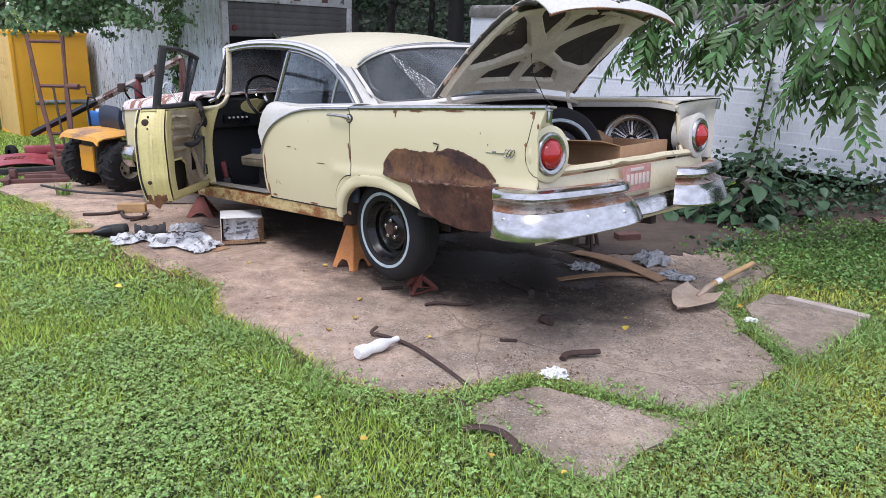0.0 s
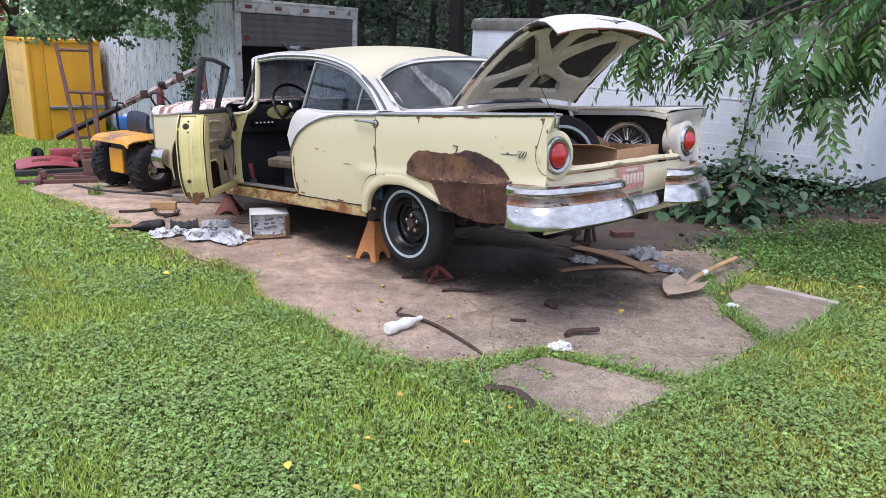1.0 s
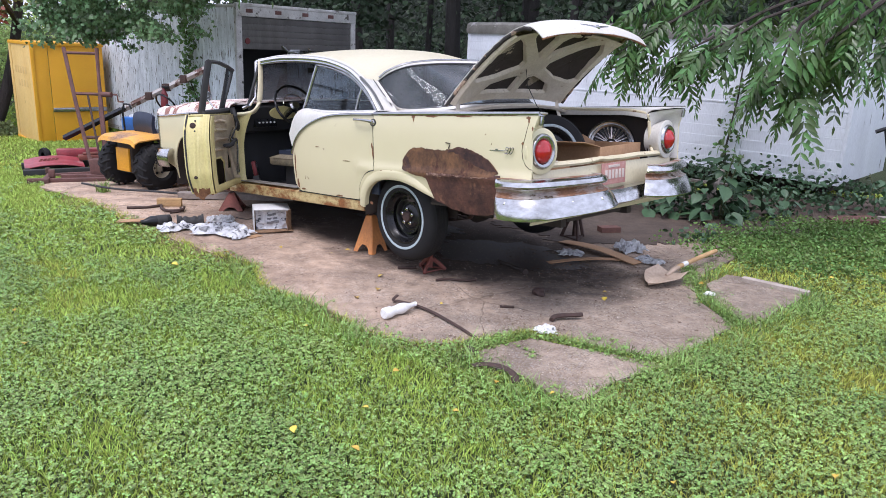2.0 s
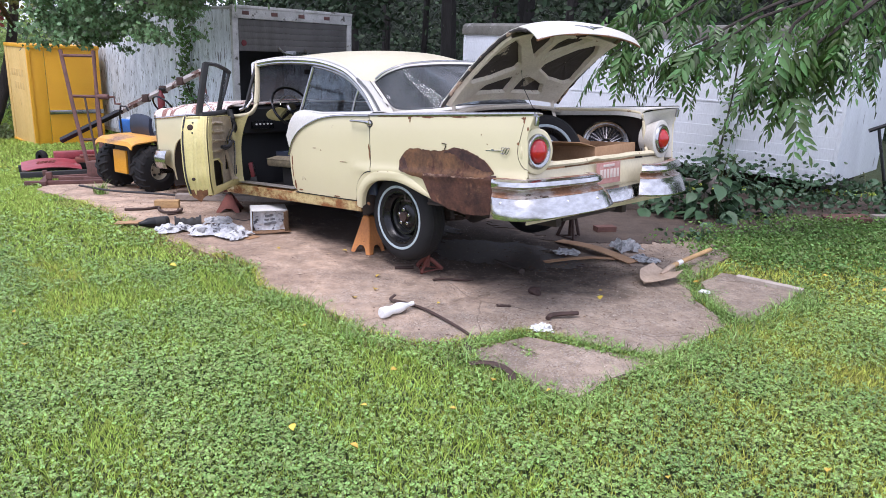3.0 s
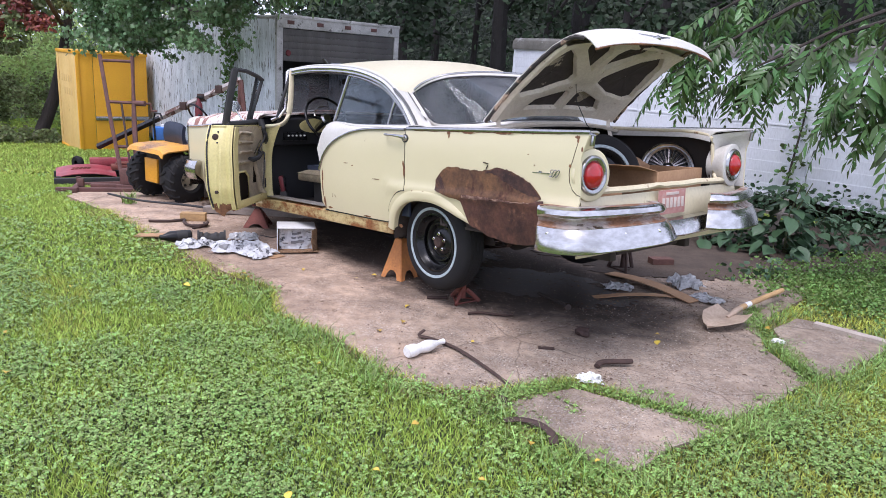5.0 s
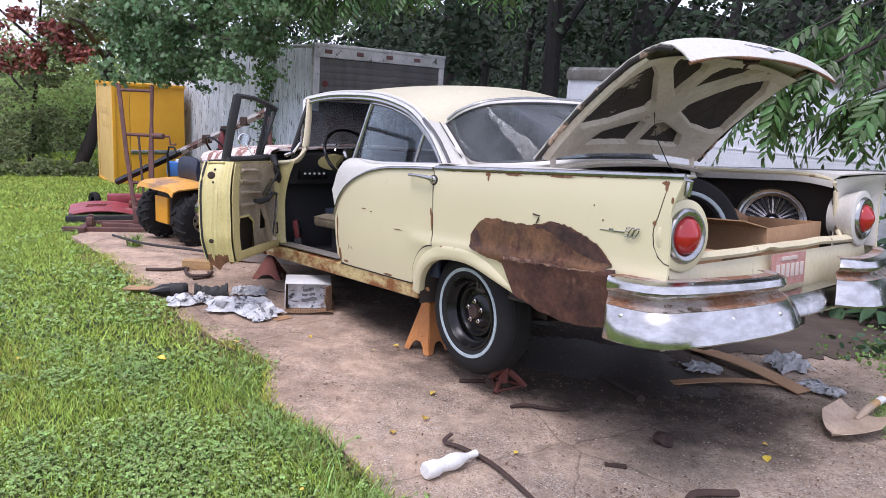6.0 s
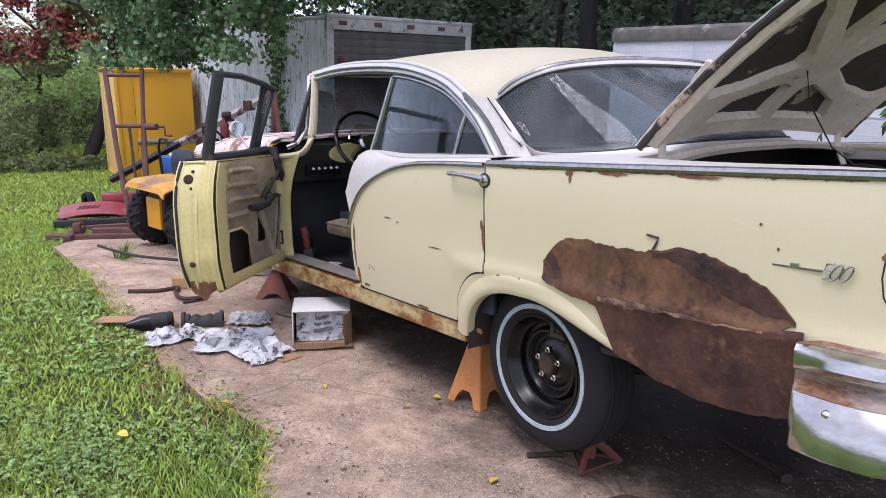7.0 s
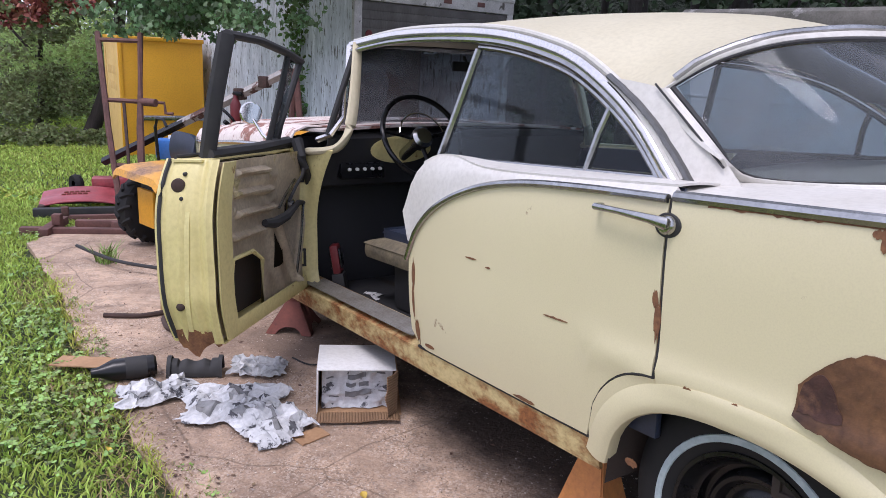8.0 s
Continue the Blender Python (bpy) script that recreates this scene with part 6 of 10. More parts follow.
# hinge post of the open door
bm = bmesh.new()
rows = []
for z in lin(0.10, 0.795, 16):
    bow = 0.20 * max(0.0, (z - 0.42) / 0.375) ** 1.9
    foot = 0.05 * max(0.0, (0.20 - z) / 0.10) ** 2
    rows.append([(2.50, 0.945, z), (2.455, 0.952, z), (2.447, 0.940, z), (2.44, 0.90, z), (2.43 - foot, 0.885, z), (2.425 - foot - bow * 0.25, 0.875, z), (2.415 - foot - bow * 0.9, 0.858, z), (2.41 - foot - bow, 0.845, z), (2.43 - foot - bow, 0.835, z)])
sheet(bm, rows, -0.01)
post = part("hinge_post", bm, "jamb", car, "yellow hinge post with rust")
for z in (0.26, 0.68):
    bm = bmesh.new()
    box(bm, (2.432, 0.897, z - 0.045), (2.444, 0.945, z - 0.033), 0.003)
    box(bm, (2.432, 0.897, z + 0.033), (2.444, 0.945, z + 0.045), 0.003)
    box(bm, (2.430, 0.897, z - 0.045), (2.444, 0.908, z + 0.045), 0.003)
    box(bm, (2.40, 0.945, z - 0.03), (2.45, 0.985, z + 0.03), 0.008)
    part("hinge", bm, "rubber", post, "black hinge")

# interior
bm = bmesh.new()
box(bm, (0.42, -0.85, 0.05), (2.60, 0.85, 0.07), 0.004)
box(bm, (-0.04, -0.60, 0.05), (0.42, 0.60, 0.07), 0.004)
part("floor_pan", bm, "dark", car, "dark dirty floor")
bm = bmesh.new()
box(bm, (2.58, -0.86, 0.05), (2.61, 0.86, 0.86), 0.004)
part("bulkhead", bm, "dark", car)
bm = bmesh.new()
box(bm, (-0.03, -0.17, 0.071), (2.57, 0.17, 0.18), 0.05)
part("tunnel", bm, "dark", car)
bm = bmesh.new()
prof = [(2.60, 0.86), (2.45, 0.885), (2.33, 0.88), (2.27, 0.85), (2.29, 0.78), (2.33, 0.70), (2.37, 0.62), (2.45, 0.60)]
sheet(bm, [[(x, y, z) for x, z in prof] for y in lin(-0.84, 0.84, 9)], 0.01)
dash = part("dashboard", bm, "dark", car, "dark dashboard")
bm = bmesh.new()
lathe(bm, [(0, 0.0), (0.01, 0.13), (0.03, 0.14), (0.035, 0.12), (0.02, 0.0)], 30, Matrix.Translation((2.30, 0.44, 0.80)) @ pose(0, 0, 0, 0, 15, 180) @ Matrix.Diagonal((1, 1.25, 0.5, 1)))
part("instrument_panel", bm, "jamb", dash, "cream instrument panel")
bm = bmesh.new()
box(bm, (2.30, 0.52, 0.655), (2.35, 0.76, 0.73), 0.006)
radio = part("switch_panel", bm, "black", dash)
for k in range(5):
    bm = bmesh.new()
    lathe(bm, [(0, 0.009), (0.012, 0.008), (0.014, 0)], 10, Matrix.Translation((2.30, 0.55 + 0.042 * k, 0.70)) @ pose(0, 0, 0, 0, 0, 180))
    part("knob", bm, "jug", radio, "small pale knob")
at = Matrix.Translation((2.10, 0.42, 0.86)) @ pose(0, 0, 0, 0, -27, 180)
bm = bmesh.new()
rim_pts = [at @ Vector((0, 0.215 * math.cos(a), 0.215 * math.sin(a))) for a in [2 * math.pi * k / 36 for k in range(36)]]
tube(bm, rim_pts, 0.013, 8, closed=True)
steer = part("steering_wheel", bm, "black", car, "thin black steering wheel")
bm = bmesh.new()
for a in (0.15, math.pi - 0.15, -math.pi / 2):
    tube(bm, [at @ Vector((-0.03, 0.03 * math.cos(a), 0.03 * math.sin(a))), at @ Vector((-0.01, 0.12 * math.cos(a), 0.12 * math.sin(a))), at @ Vector((0, 0.21 * math.cos(a), 0.21 * math.sin(a)))], 0.011, 6)
part("spoke", bm, "black", steer)
bm = bmesh.new()
lathe(bm, [(0.02, 0), (0.015, 0.04), (0, 0.055), (-0.05, 0.05), (-0.07, 0.03), (-0.36, 0.028), (-0.36, 0)], 20, at)
part("column", bm, "trim", steer)
bm = bmesh.new()
tube(bm, [at @ Vector((0, 0.125 * math.cos(a), 0.125 * math.sin(a))) for a in lin(0.2, math.pi - 0.2, 14)], 0.005, 6)
part("horn_ring", bm, "chrome", steer, "chrome horn ring")


def cushion(bm, lo, hi, puff, cells=7):
    nx = 8
    rows = []
    for i in range(nx + 1):
        u = i / nx
        rows.append([(lo[0] + (hi[0] - lo[0]) * u, lo[1] + (hi[1] - lo[1]) * v, hi[2] - (hi[2] - lo[2]) * 0.3 + puff * (max(0.0, 1 - (2 * u - 1) ** 4) * max(0.0, 1 - (2 * v - 1) ** 8)) ** 0.5 - 0.008 * (abs(math.sin(v * cells * math.pi)) < 0.25)) for v in lin(0, 1, 41)])
    grid(bm, rows)
    box(bm, (lo[0], lo[1], lo[2]), (hi[0], hi[1], hi[2] - (hi[2] - lo[2]) * 0.28), 0.03)


bm = bmesh.new()
cushion(bm, (1.46, -0.74, 0.29), (2.16, 0.72, 0.405), 0.035)
bench = part("front_seat", bm, "seat", car, "torn tan seat cushion")
bm = bmesh.new()
cushion(bm, (1.50, -0.66, 0.405), (2.09, 0.655, 0.432), 0.016)
part("seat_cover", bm, "navy", bench, "dark blue seat insert")
bm = bmesh.new()
box(bm, (1.50, -0.70, 0.07), (1.98, 0.66, 0.30), 0.03)
part("seat_base", bm, "dark", bench)
bm = bmesh.new()
box(bm, (0.26, -0.74, 0.20), (0.80, 0.74, 0.34), 0.05)
rear_seat = part("rear_seat", bm, "navy", car, "dark blue rear seat")
bm = bmesh.new()
box(bm, (0.08, -0.74, 0.30), (0.30, 0.74, 0.80), 0.05)
part("backrest", bm, "navy", rear_seat)
bm = bmesh.new()
sheet(bm, [[(curve_at(GLASS_LOW_X, abs(v)) + 0.05 + (0.29 - curve_at(GLASS_LOW_X, abs(v)) - 0.05) * k, 0.76 * v, 0.80) for k in lin(0, 1, 4)] for v in lin(-0.9, 0.9, 25)], 0.012)
part("parcel_shelf", bm, "dark", car)
bm = bmesh.new()
box(bm, (2.30, -0.09, 1.19), (2.315, 0.11, 1.24), 0.008)
tube(bm, [(2.32, 0, 1.22), (2.36, 0, 1.27)], 0.008, 6)
part("rear_view_mirror", bm, "rubber", car)

# running gear
bm = bmesh.new()
tube(bm, [(0, -0.72, 0), (0, 0.72, 0)], 0.045, 12)
lathe(bm, [(-0.16, 0.03), (-0.1, 0.11), (0.0, 0.15), (0.1, 0.11), (0.16, 0.05)], 18)
part("rear_axle", bm, "under", car)
for sgn in (1, -1):
    bm = bmesh.new()
    for k in range(4):
        tube(bm, [(-0.75 + 0.09 * k, sgn * 0.52, 0.16 - 0.02 * k), (-0.4, sgn * 0.52, 0.03 - 0.012 * k), (0, sgn * 0.52, -0.05 - 0.01 * k), (0.4, sgn * 0.52, 0.0 - 0.012 * k), (0.72 - 0.1 * k, sgn * 0.52, 0.06 - 0.015 * k)], 0.026, 6, flat=0.2)
    part("leaf_spring", bm, "darkrust", car)
bm = bmesh.new()
box(bm, (-1.18, -0.35, 0.02), (-0.62, 0.35, 0.13), 0.03)
part("fuel_tank", bm, "under", car)
bm = bmesh.new()
tube(bm, [(3.4, 0.25, 0.06), (2.4, 0.28, 0.0), (1.2, 0.3, -0.01), (0.5, 0.35, 0.0)], 0.03, 8)
lathe(bm, [(0, 0.03), (0.03, 0.07), (0.5, 0.07), (0.53, 0.03)], 14, Matrix.Translation((0.9, 0.32, -0.01)))
part("exhaust", bm, "darkrust", car)
bm = bmesh.new()
box(bm, (3.1, -0.35, 0.0), (3.9, 0.35, 0.6), 0.06)
box(bm, (2.9, -0.55, 0.02), (3.5, 0.55, 0.12), 0.03)
part("engine", bm, "under", car)
bm = bmesh.new()
for sgn in (1, -1):
    box(bm, (-1.2, sgn * 0.42 - 0.03, 0.0), (3.9, sgn * 0.42 + 0.03, 0.07), 0.008)
part("frame_rail", bm, "under", car)


def wheel(side):
    """A steel wheel with a whitewall tyre; its outer face looks along +y times side."""
    at = Matrix.Translation((0, side * 0.765, 0.004)) @ pose(0, 0, 0, 0, 0, 90 * side)
    bm = bmesh.new()
    lathe(bm, [(-0.085, 0.200), (-0.10, 0.225), (-0.105, 0.27), (-0.092, 0.315), (-0.07, 0.336), (-0.03, 0.343), (0.03, 0.343), (0.07, 0.336), (0.092, 0.315), (0.104, 0.28), (0.104, 0.25), (0.10, 0.222), (0.085, 0.202), (0.06, 0.198)], 56, at)
    tyre = part("tyre", bm, "tyre", car, "black tyre with a narrow whitewall")
    bm = bmesh.new()
    for k in range(4):
        lathe(bm, [(-0.055 + 0.03 * k, 0.3425), (-0.052 + 0.03 * k, 0.3455), (-0.034 + 0.03 * k, 0.3455), (-0.031 + 0.03 * k, 0.3425)], 56, at)
    part("tread_rib", bm, "tyre", tyre)
    bm = bmesh.new()
    lathe(bm, [(0.1035, 0.251), (0.1075, 0.249), (0.1068, 0.233), (0.1035, 0.231)], 56, at)
    part("whitewall_band", bm, "whitewall", tyre, "bluish white sidewall band")
    bm = bmesh.new()
    lathe(bm, [(0.082, 0.206), (0.094, 0.206), (0.094, 0.196), (0.075, 0.186), (0.06, 0.178), (0.05, 0.17), (0.047, 0.166), (0.02, 0.163), (0.018, 0.15), (0.036, 0.144), (0.043, 0.136), (0.042, 0.126), (0.03, 0.118), (0.018, 0.112), (0.018, 0.10), (0.03, 0.085), (0.035, 0.06), (0.035, 0.042), (0.02, 0.04)], 56, at)
    rim = part("rim", bm, "black", car, "black steel wheel rim")
    bm = bmesh.new()
    lathe(bm, [(0.0, 0.042), (0.06, 0.04), (0.066, 0.034), (0.066, 0.0)], 20, at)
    part("hub", bm, "darkrust", rim)
    for k in range(5):
        a = 2 * math.pi * k / 5 + 0.3
        bm = bmesh.new()
        lathe(bm, [(0.03, 0.014), (0.05, 0.013), (0.052, 0.007), (0.06, 0.0065), (0.06, 0)], 6, at @ Matrix.Translation((0, 0.058 * math.cos(a), 0.058 * math.sin(a))))
        part("wheel_nut", bm, "chrome", rim, "steel wheel nut")
    bm = bmesh.new()
    lathe(bm, [(-0.08, 0), (-0.08, 0.14), (-0.03, 0.145), (0.02, 0.14)], 30, at)
    part("brake_drum", bm, "darkrust", rim)


for side in (1, -1):
    wheel(side)

# boot lid, swung up on its hinges
LID = Matrix.Translation((-0.314, 0, 0.874)) @ pose(0, 0, 0, 0, 37.2, 0)
lid_prof = [(0.0, 0.0), (-0.144, 0.022), (-0.336, 0.034), (-0.528, 0.034), (-0.691, 0.022), (-0.797, -0.002), (-0.854, -0.027), (-0.893, -0.072), (-0.909, -0.126), (-0.912, -0.18)]


def lid_point(s, v, drop=0.0):
    """A point of the lid's skin: s along its profile from the hinge, v across."""
    k = s * (len(lid_prof) - 1)
    i = min(int(k), len(lid_prof) - 2)
    t = k - i
    x = lid_prof[i][0] + (lid_prof[i + 1][0] - lid_prof[i][0]) * t
    z = lid_prof[i][1] + (lid_prof[i + 1][1] - lid_prof[i][1]) * t
    half = 0.705 - 0.075 * s
    bow = (0.052 - 0.044 * s) * (1 - v * v)
    i2 = min(i + 1, len(lid_prof) - 1)
    dx, dz = lid_prof[i2][0] - lid_prof[i][0], lid_prof[i2][1] - lid_prof[i][1]
    l = math.hypot(dx, dz) or 1
    nx, nz = dz / l, -dx / l
    xx = x - 0.05 * s * (1 - v * v) + nx * (bow * (1 if s < 0.7 else 0.7) - drop)
    return LID @ Vector((xx, half * v, z - 0.03 * abs(v) ** 4 + nz * (bow - drop)))


bm = bmesh.new()
sheet(bm, [[lid_point(s, v) for v in lin(-1, 1, 33)] for s in lin(0, 1, 34)], 0.006)
lid = part("boot_lid", bm, "white", car, "raised white boot lid with rusty edges")


def lid_place(x, y, drop):
    """The lid's underside below a place given by its distance from the hinge and from the middle."""
    k = next(i for i in range(len(lid_prof) - 1) if lid_prof[i + 1][0] <= x or i == len(lid_prof) - 2)
    s = (k + (x - lid_prof[k][0]) / (lid_prof[k + 1][0] - lid_prof[k][0])) / (len(lid_prof) - 1)
    return lid_point(s, max(-1, min(1, y / (0.705 - 0.075 * s))), drop)


# openings of the pressed inner frame, as (from hinge, across)
side_gap = [(-0.235, 0.545), (-0.275, 0.605), (-0.60, 0.57), (-0.685, 0.50), (-0.60, 0.36), (-0.395, 0.145), (-0.345, 0.15), (-0.255, 0.36)]
rear_gap = [(-0.475, 0.05), (-0.64, 0.045), (-0.70, 0.09), (-0.735, 0.35), (-0.665, 0.30), (-0.55, 0.15)]
front_gap = [(-0.09, 0.045), (-0.235, 0.05), (-0.25, 0.10), (-0.17, 0.34), (-0.095, 0.385)]
gaps = [[(x, sg * y) for x, y in g] for g in (side_gap, rear_gap, front_gap) for sg in (1, -1)]


def inset(poly, x, y):
    """How far a place lies inside an outline; below nought it lies outside."""
    best, hit, j = 9.0, False, len(poly) - 1
    for i in range(len(poly)):
        (xi, yi), (xj, yj) = poly[i], poly[j]
        if (yi > y) != (yj > y) and x < (xj - xi) * (y - yi) / (yj - yi) + xi:
            hit = not hit
        t = max(0.0, min(1.0, ((x - xi) * (xj - xi) + (y - yi) * (yj - yi)) / ((xj - xi) ** 2 + (yj - yi) ** 2)))
        best = min(best, math.hypot(x - xi - t * (xj - xi), y - yi - t * (yj - yi)))
        j = i
    return best if hit else -best


bm = bmesh.new()
rows = []
for x in lin(-0.012, -0.775, 90):
    row = []
    for y in lin(-0.67, 0.67, 140):
        y *= 1 + 0.03 * (x + 0.0)
        d = max(inset(g, x, y) for g in gaps)
        deep = max(0.0, min(1.0, (d + 0.008) / 0.012))
        swell = 0.010 * math.exp(-(((x + 0.40) / 0.10) ** 2 + (y / 0.13) ** 2))
        edge = min(1.0, (0.67 - abs(y)) / 0.03)
        row.append(lid_place(x, y, 0.012 + (0.036 * (1 - deep) + swell * (1 - deep)) * max(0.0, edge)))
    rows.append(row)
grid(bm, rows)
part("lid_frame", bm, "lid_inner", lid, "pale pressed inner frame with crossing ribs")
for n, g in enumerate(gaps):
    cx, cy = sum(p[0] for p in g) / len(g), sum(p[1] for p in g) / len(g)
    ring = []
    for (x0, y0), (x1, y1) in zip(g, g[1:] + g[:1]):
        ring += [(x0 + (x1 - x0) * k / 6, y0 + (y1 - y0) * k / 6) for k in range(6)]
    bm = bmesh.new()
    grid(bm, [[lid_place(cx + (x - cx) * r, cy + (y - cy) * r, 0.020 + 0.004 * noise.noise((x * 20, y * 20, n))) for x, y in ring] for r in (1.0, 0.7, 0.4, 0.1, 0.01)], close_v=True)
    part("lid_liner", bm, "felt", lid, "torn dark felt liner")
# rusty rim round the lid
M["edge_rust"] = material("flaking_edge", (0.035, 0.028, 0.024), (0.015, 0.013, 0.012), 0.8, scale=9, mix=0.8, bump=0.3, stain=(0.46, 0.33, 0.23), stain_at=0.52, stain_soft=0.05, stain_scale=9)
bm = bmesh.new()
tube(bm, [lid_point(1.0, v, 0.002) for v in lin(-1, 1, 30)], [0.006 + 0.003 * math.sin(7 * k) for k in range(30)], 6)
part("lid_lip", bm, "rust_run", lid, "rusty rear lip of the lid")
for sg in (1, -1):
    bm = bmesh.new()
    tube(bm, [lid_point(s, sg * 0.99, 0.012) for s in lin(0.0, 0.80, 26)], [0.013 + 0.003 * math.sin(9 * k) for k in range(26)], 7)
    part("lid_seal", bm, "edge_rust", lid, "rusty crumbling seal along the lid edge")
bm = bmesh.new()
sheet(bm, [[lid_point(0.875 - 0.16 * abs(v) + k * (0.006 + 0.030 * (1 - abs(v) / 0.27) ** 0.7), v, -0.004 - 0.006 * (1 - k * k)) for k in (-1, -0.5, 0, 0.5, 1)] for v in lin(-0.27, 0.27, 37)], 0.004)
lathe(bm, [(0, 0.020), (0.010, 0.018), (0.014, 0.010), (0.012, 0.0)], 16, Matrix.Translation(lid_point(0.885, 0.0, -0.004)) @ LID.to_quaternion().to_matrix().to_4x4() @ pose(0, 0, 0, 0, -165, 0))
part("lid_badge", bm, "trim", lid, "grey wing shaped badge")
bm = bmesh.new()
box(bm, (-0.03, -0.03, -0.03), (0.03, 0.03, 0.03), 0.01, Matrix.Translation(lid_point(0.74, 0.0, 0.06)))
tube(bm, [lid_point(0.74, 0.0, 0.07), lid_point(0.72, 0.03, 0.11), lid_point(0.70, 0.0, 0.12)], 0.008, 6)
part("latch", bm, "darkrust", lid, "rusty lid latch")
for sg in (1, -1):
    bm = bmesh.new()
    tube(bm, [(x, sg * 0.60, z) for x, z in ((-0.545, 1.12), (-0.50, 1.075), (-0.425, 0.968), (-0.375, 0.885), (-0.358, 0.85), (-0.360, 0.81), (-0.372, 0.77), (-0.40, 0.70))], 0.009, 8, flat=2.4, up=(0, 1, 0))
    part("hinge_arm", bm, "lid_inner", lid, "painted hinge arm")
bm = bmesh.new()
p = lid_point(0.22, 0.1, 0.05)
tube(bm, [p, (p.x - 0.02, p.y + 0.01, p.z - 0.12), (p.x - 0.10, p.y - 0.01, p.z - 0.28), (p.x - 0.18, p.y - 0.06, p.z - 0.36)], 0.003, 6)
part("lid_wire", bm, "rubber", lid, "hanging dark wire")
bm = bmesh.new()
sheet(bm, [[(x, y, 0.845 - 0.06 * abs(y / 0.72) ** 3 + dz) for x, dz in ((-0.32, 0.0), (-0.36, -0.004), (-0.365, -0.02), (-0.39, -0.03), (-0.40, -0.015))] for y in lin(-0.72, 0.72, 20)], 0.004)
part("boot_gutter", bm, "lid_inner", car, "rusty boot gutter with leaf litter")

# the open driver door: x runs back from its hinge, y outward when closed
DOOR_ANGLE = 42.5
DOOR = Matrix.Translation((2.63, 0.975, 0.0)) @ pose(0, 0, 0, 0, 0, -DOOR_ANGLE) @ Matrix.Diagonal((-1, 1, 1, 1))
DLEN, DT = 1.095, 0.155


def dpt(s, y, z):
    return DOOR @ Vector((s, y, z))


def door_end(z):
    """The rear edge bulges like the body side."""
    return DLEN - 0.085 * max(0, (z - 0.52) / 0.28) ** 2.2 - 0.05 * max(0, (0.3 - z) / 0.18) ** 1.5


M["door_yellow"] = material("yellow_door_paint", (0.66, 0.575, 0.25), (0.56, 0.47, 0.19), 0.42, scale=4, mix=0.6, bump=0.05, stain=(0.24, 0.12, 0.05), stain_at=0.64, stain_soft=0.08, stain_scale=7, streak=1.2)
bm = bmesh.new()
rows = []
for u in lin(0, 1, 24):
    rows.append([dpt(u * door_end(z), side_y(1.9, z) - 0.95, z) for z in lin(0.125, 0.80, 16)])
sheet(bm, rows, 0.008)
front_door = part("front_door", bm, "cream", car, "open driver door with stripped inner panel")
# rear shut face, front face, top and bottom
bm = bmesh.new()


def shut_relief(k, z):
    """Pressed beads and dents of the shut face."""
    d = 0.011 * math.exp(-((k - 0.90) / 0.05) ** 2) - 0.010 * math.exp(-((k - 0.74) / 0.07) ** 2) - 0.007 * math.exp(-((k - 0.13) / 0.05) ** 2)
    d += 0.007 * math.exp(-((k - 0.42 - 0.35 * (z - 0.45)) / 0.035) ** 2) * (z < 0.68)
    d += 0.006 * math.exp(-((k - 0.60 + 0.5 * (z - 0.30)) / 0.03) ** 2) * (z < 0.40)
    return d + 0.006 * noise.noise((k * 3, z * 9, 4)) * (1.3 - z)


sheet(bm, [[dpt(door_end(z) + 0.004 + shut_relief(k, z), side_y(1.9, z) - 0.95 - (0.207 + side_y(1.9, z) - 0.95) * k, z) for k in lin(0, 1, 34)] for z in lin(0.125, 0.80, 44)], 0.006)
sheet(bm, [[dpt(0.012 + 0.14 * k, side_y(1.9, z) - 0.955 - DT * k, z) for k in lin(0, 1, 4)] for z in lin(0.125, 0.80, 12)], 0.006)
sheet(bm, [[dpt(s, -0.008 - 0.055 - DT * k * 0.9, 0.122) for k in lin(0, 1, 3)] for s in lin(0.10, DLEN - 0.06, 8)], 0.008)
sheet(bm, [[dpt(s, -0.03 - DT * k * 0.75, 0.80) for k in lin(0, 1, 3)] for s in lin(0.02, DLEN - 0.06, 8)], 0.008)
part("door_edge", bm, "door_yellow", front_door, "yellow door edge with rust at its foot")
# inner panel with pressings and an opening
bm = bmesh.new()


def relief(s, z):
    d = 0.0
    for zz, s0, s1 in ((0.735, 0.58, 0.90), (0.655, 0.52, 0.90), (0.575, 0.50, 0.88), (0.49, 0.62, 0.92)):
        d += 0.026 * math.exp(-((z - zz - 0.03 * (s - 0.7)) / 0.012) ** 4) * (s0 < s < s1)
    for s0, k in ((0.34, 0.55), (0.22, -0.45)):
        d += 0.026 * math.exp(-((s - s0 - k * (z - 0.30)) / 0.02) ** 4) * (0.18 < z < 0.50)
    d += 0.012 * math.exp(-((s - 0.55 - 0.4 * (z - 0.5)) / 0.05) ** 2) + 0.010 * math.exp(-((z - 0.60) / 0.02) ** 2) * (0.45 < s < 0.9)
    d += 0.010 * math.exp(-((z - 0.70) / 0.02) ** 2) * (0.45 < s < 0.9) - 0.014 * math.exp(-(((s - 0.3) / 0.14) ** 2 + ((z - 0.52) / 0.12) ** 2))
    return d + 0.008 * math.exp(-((s - 0.93) / 0.03) ** 2)


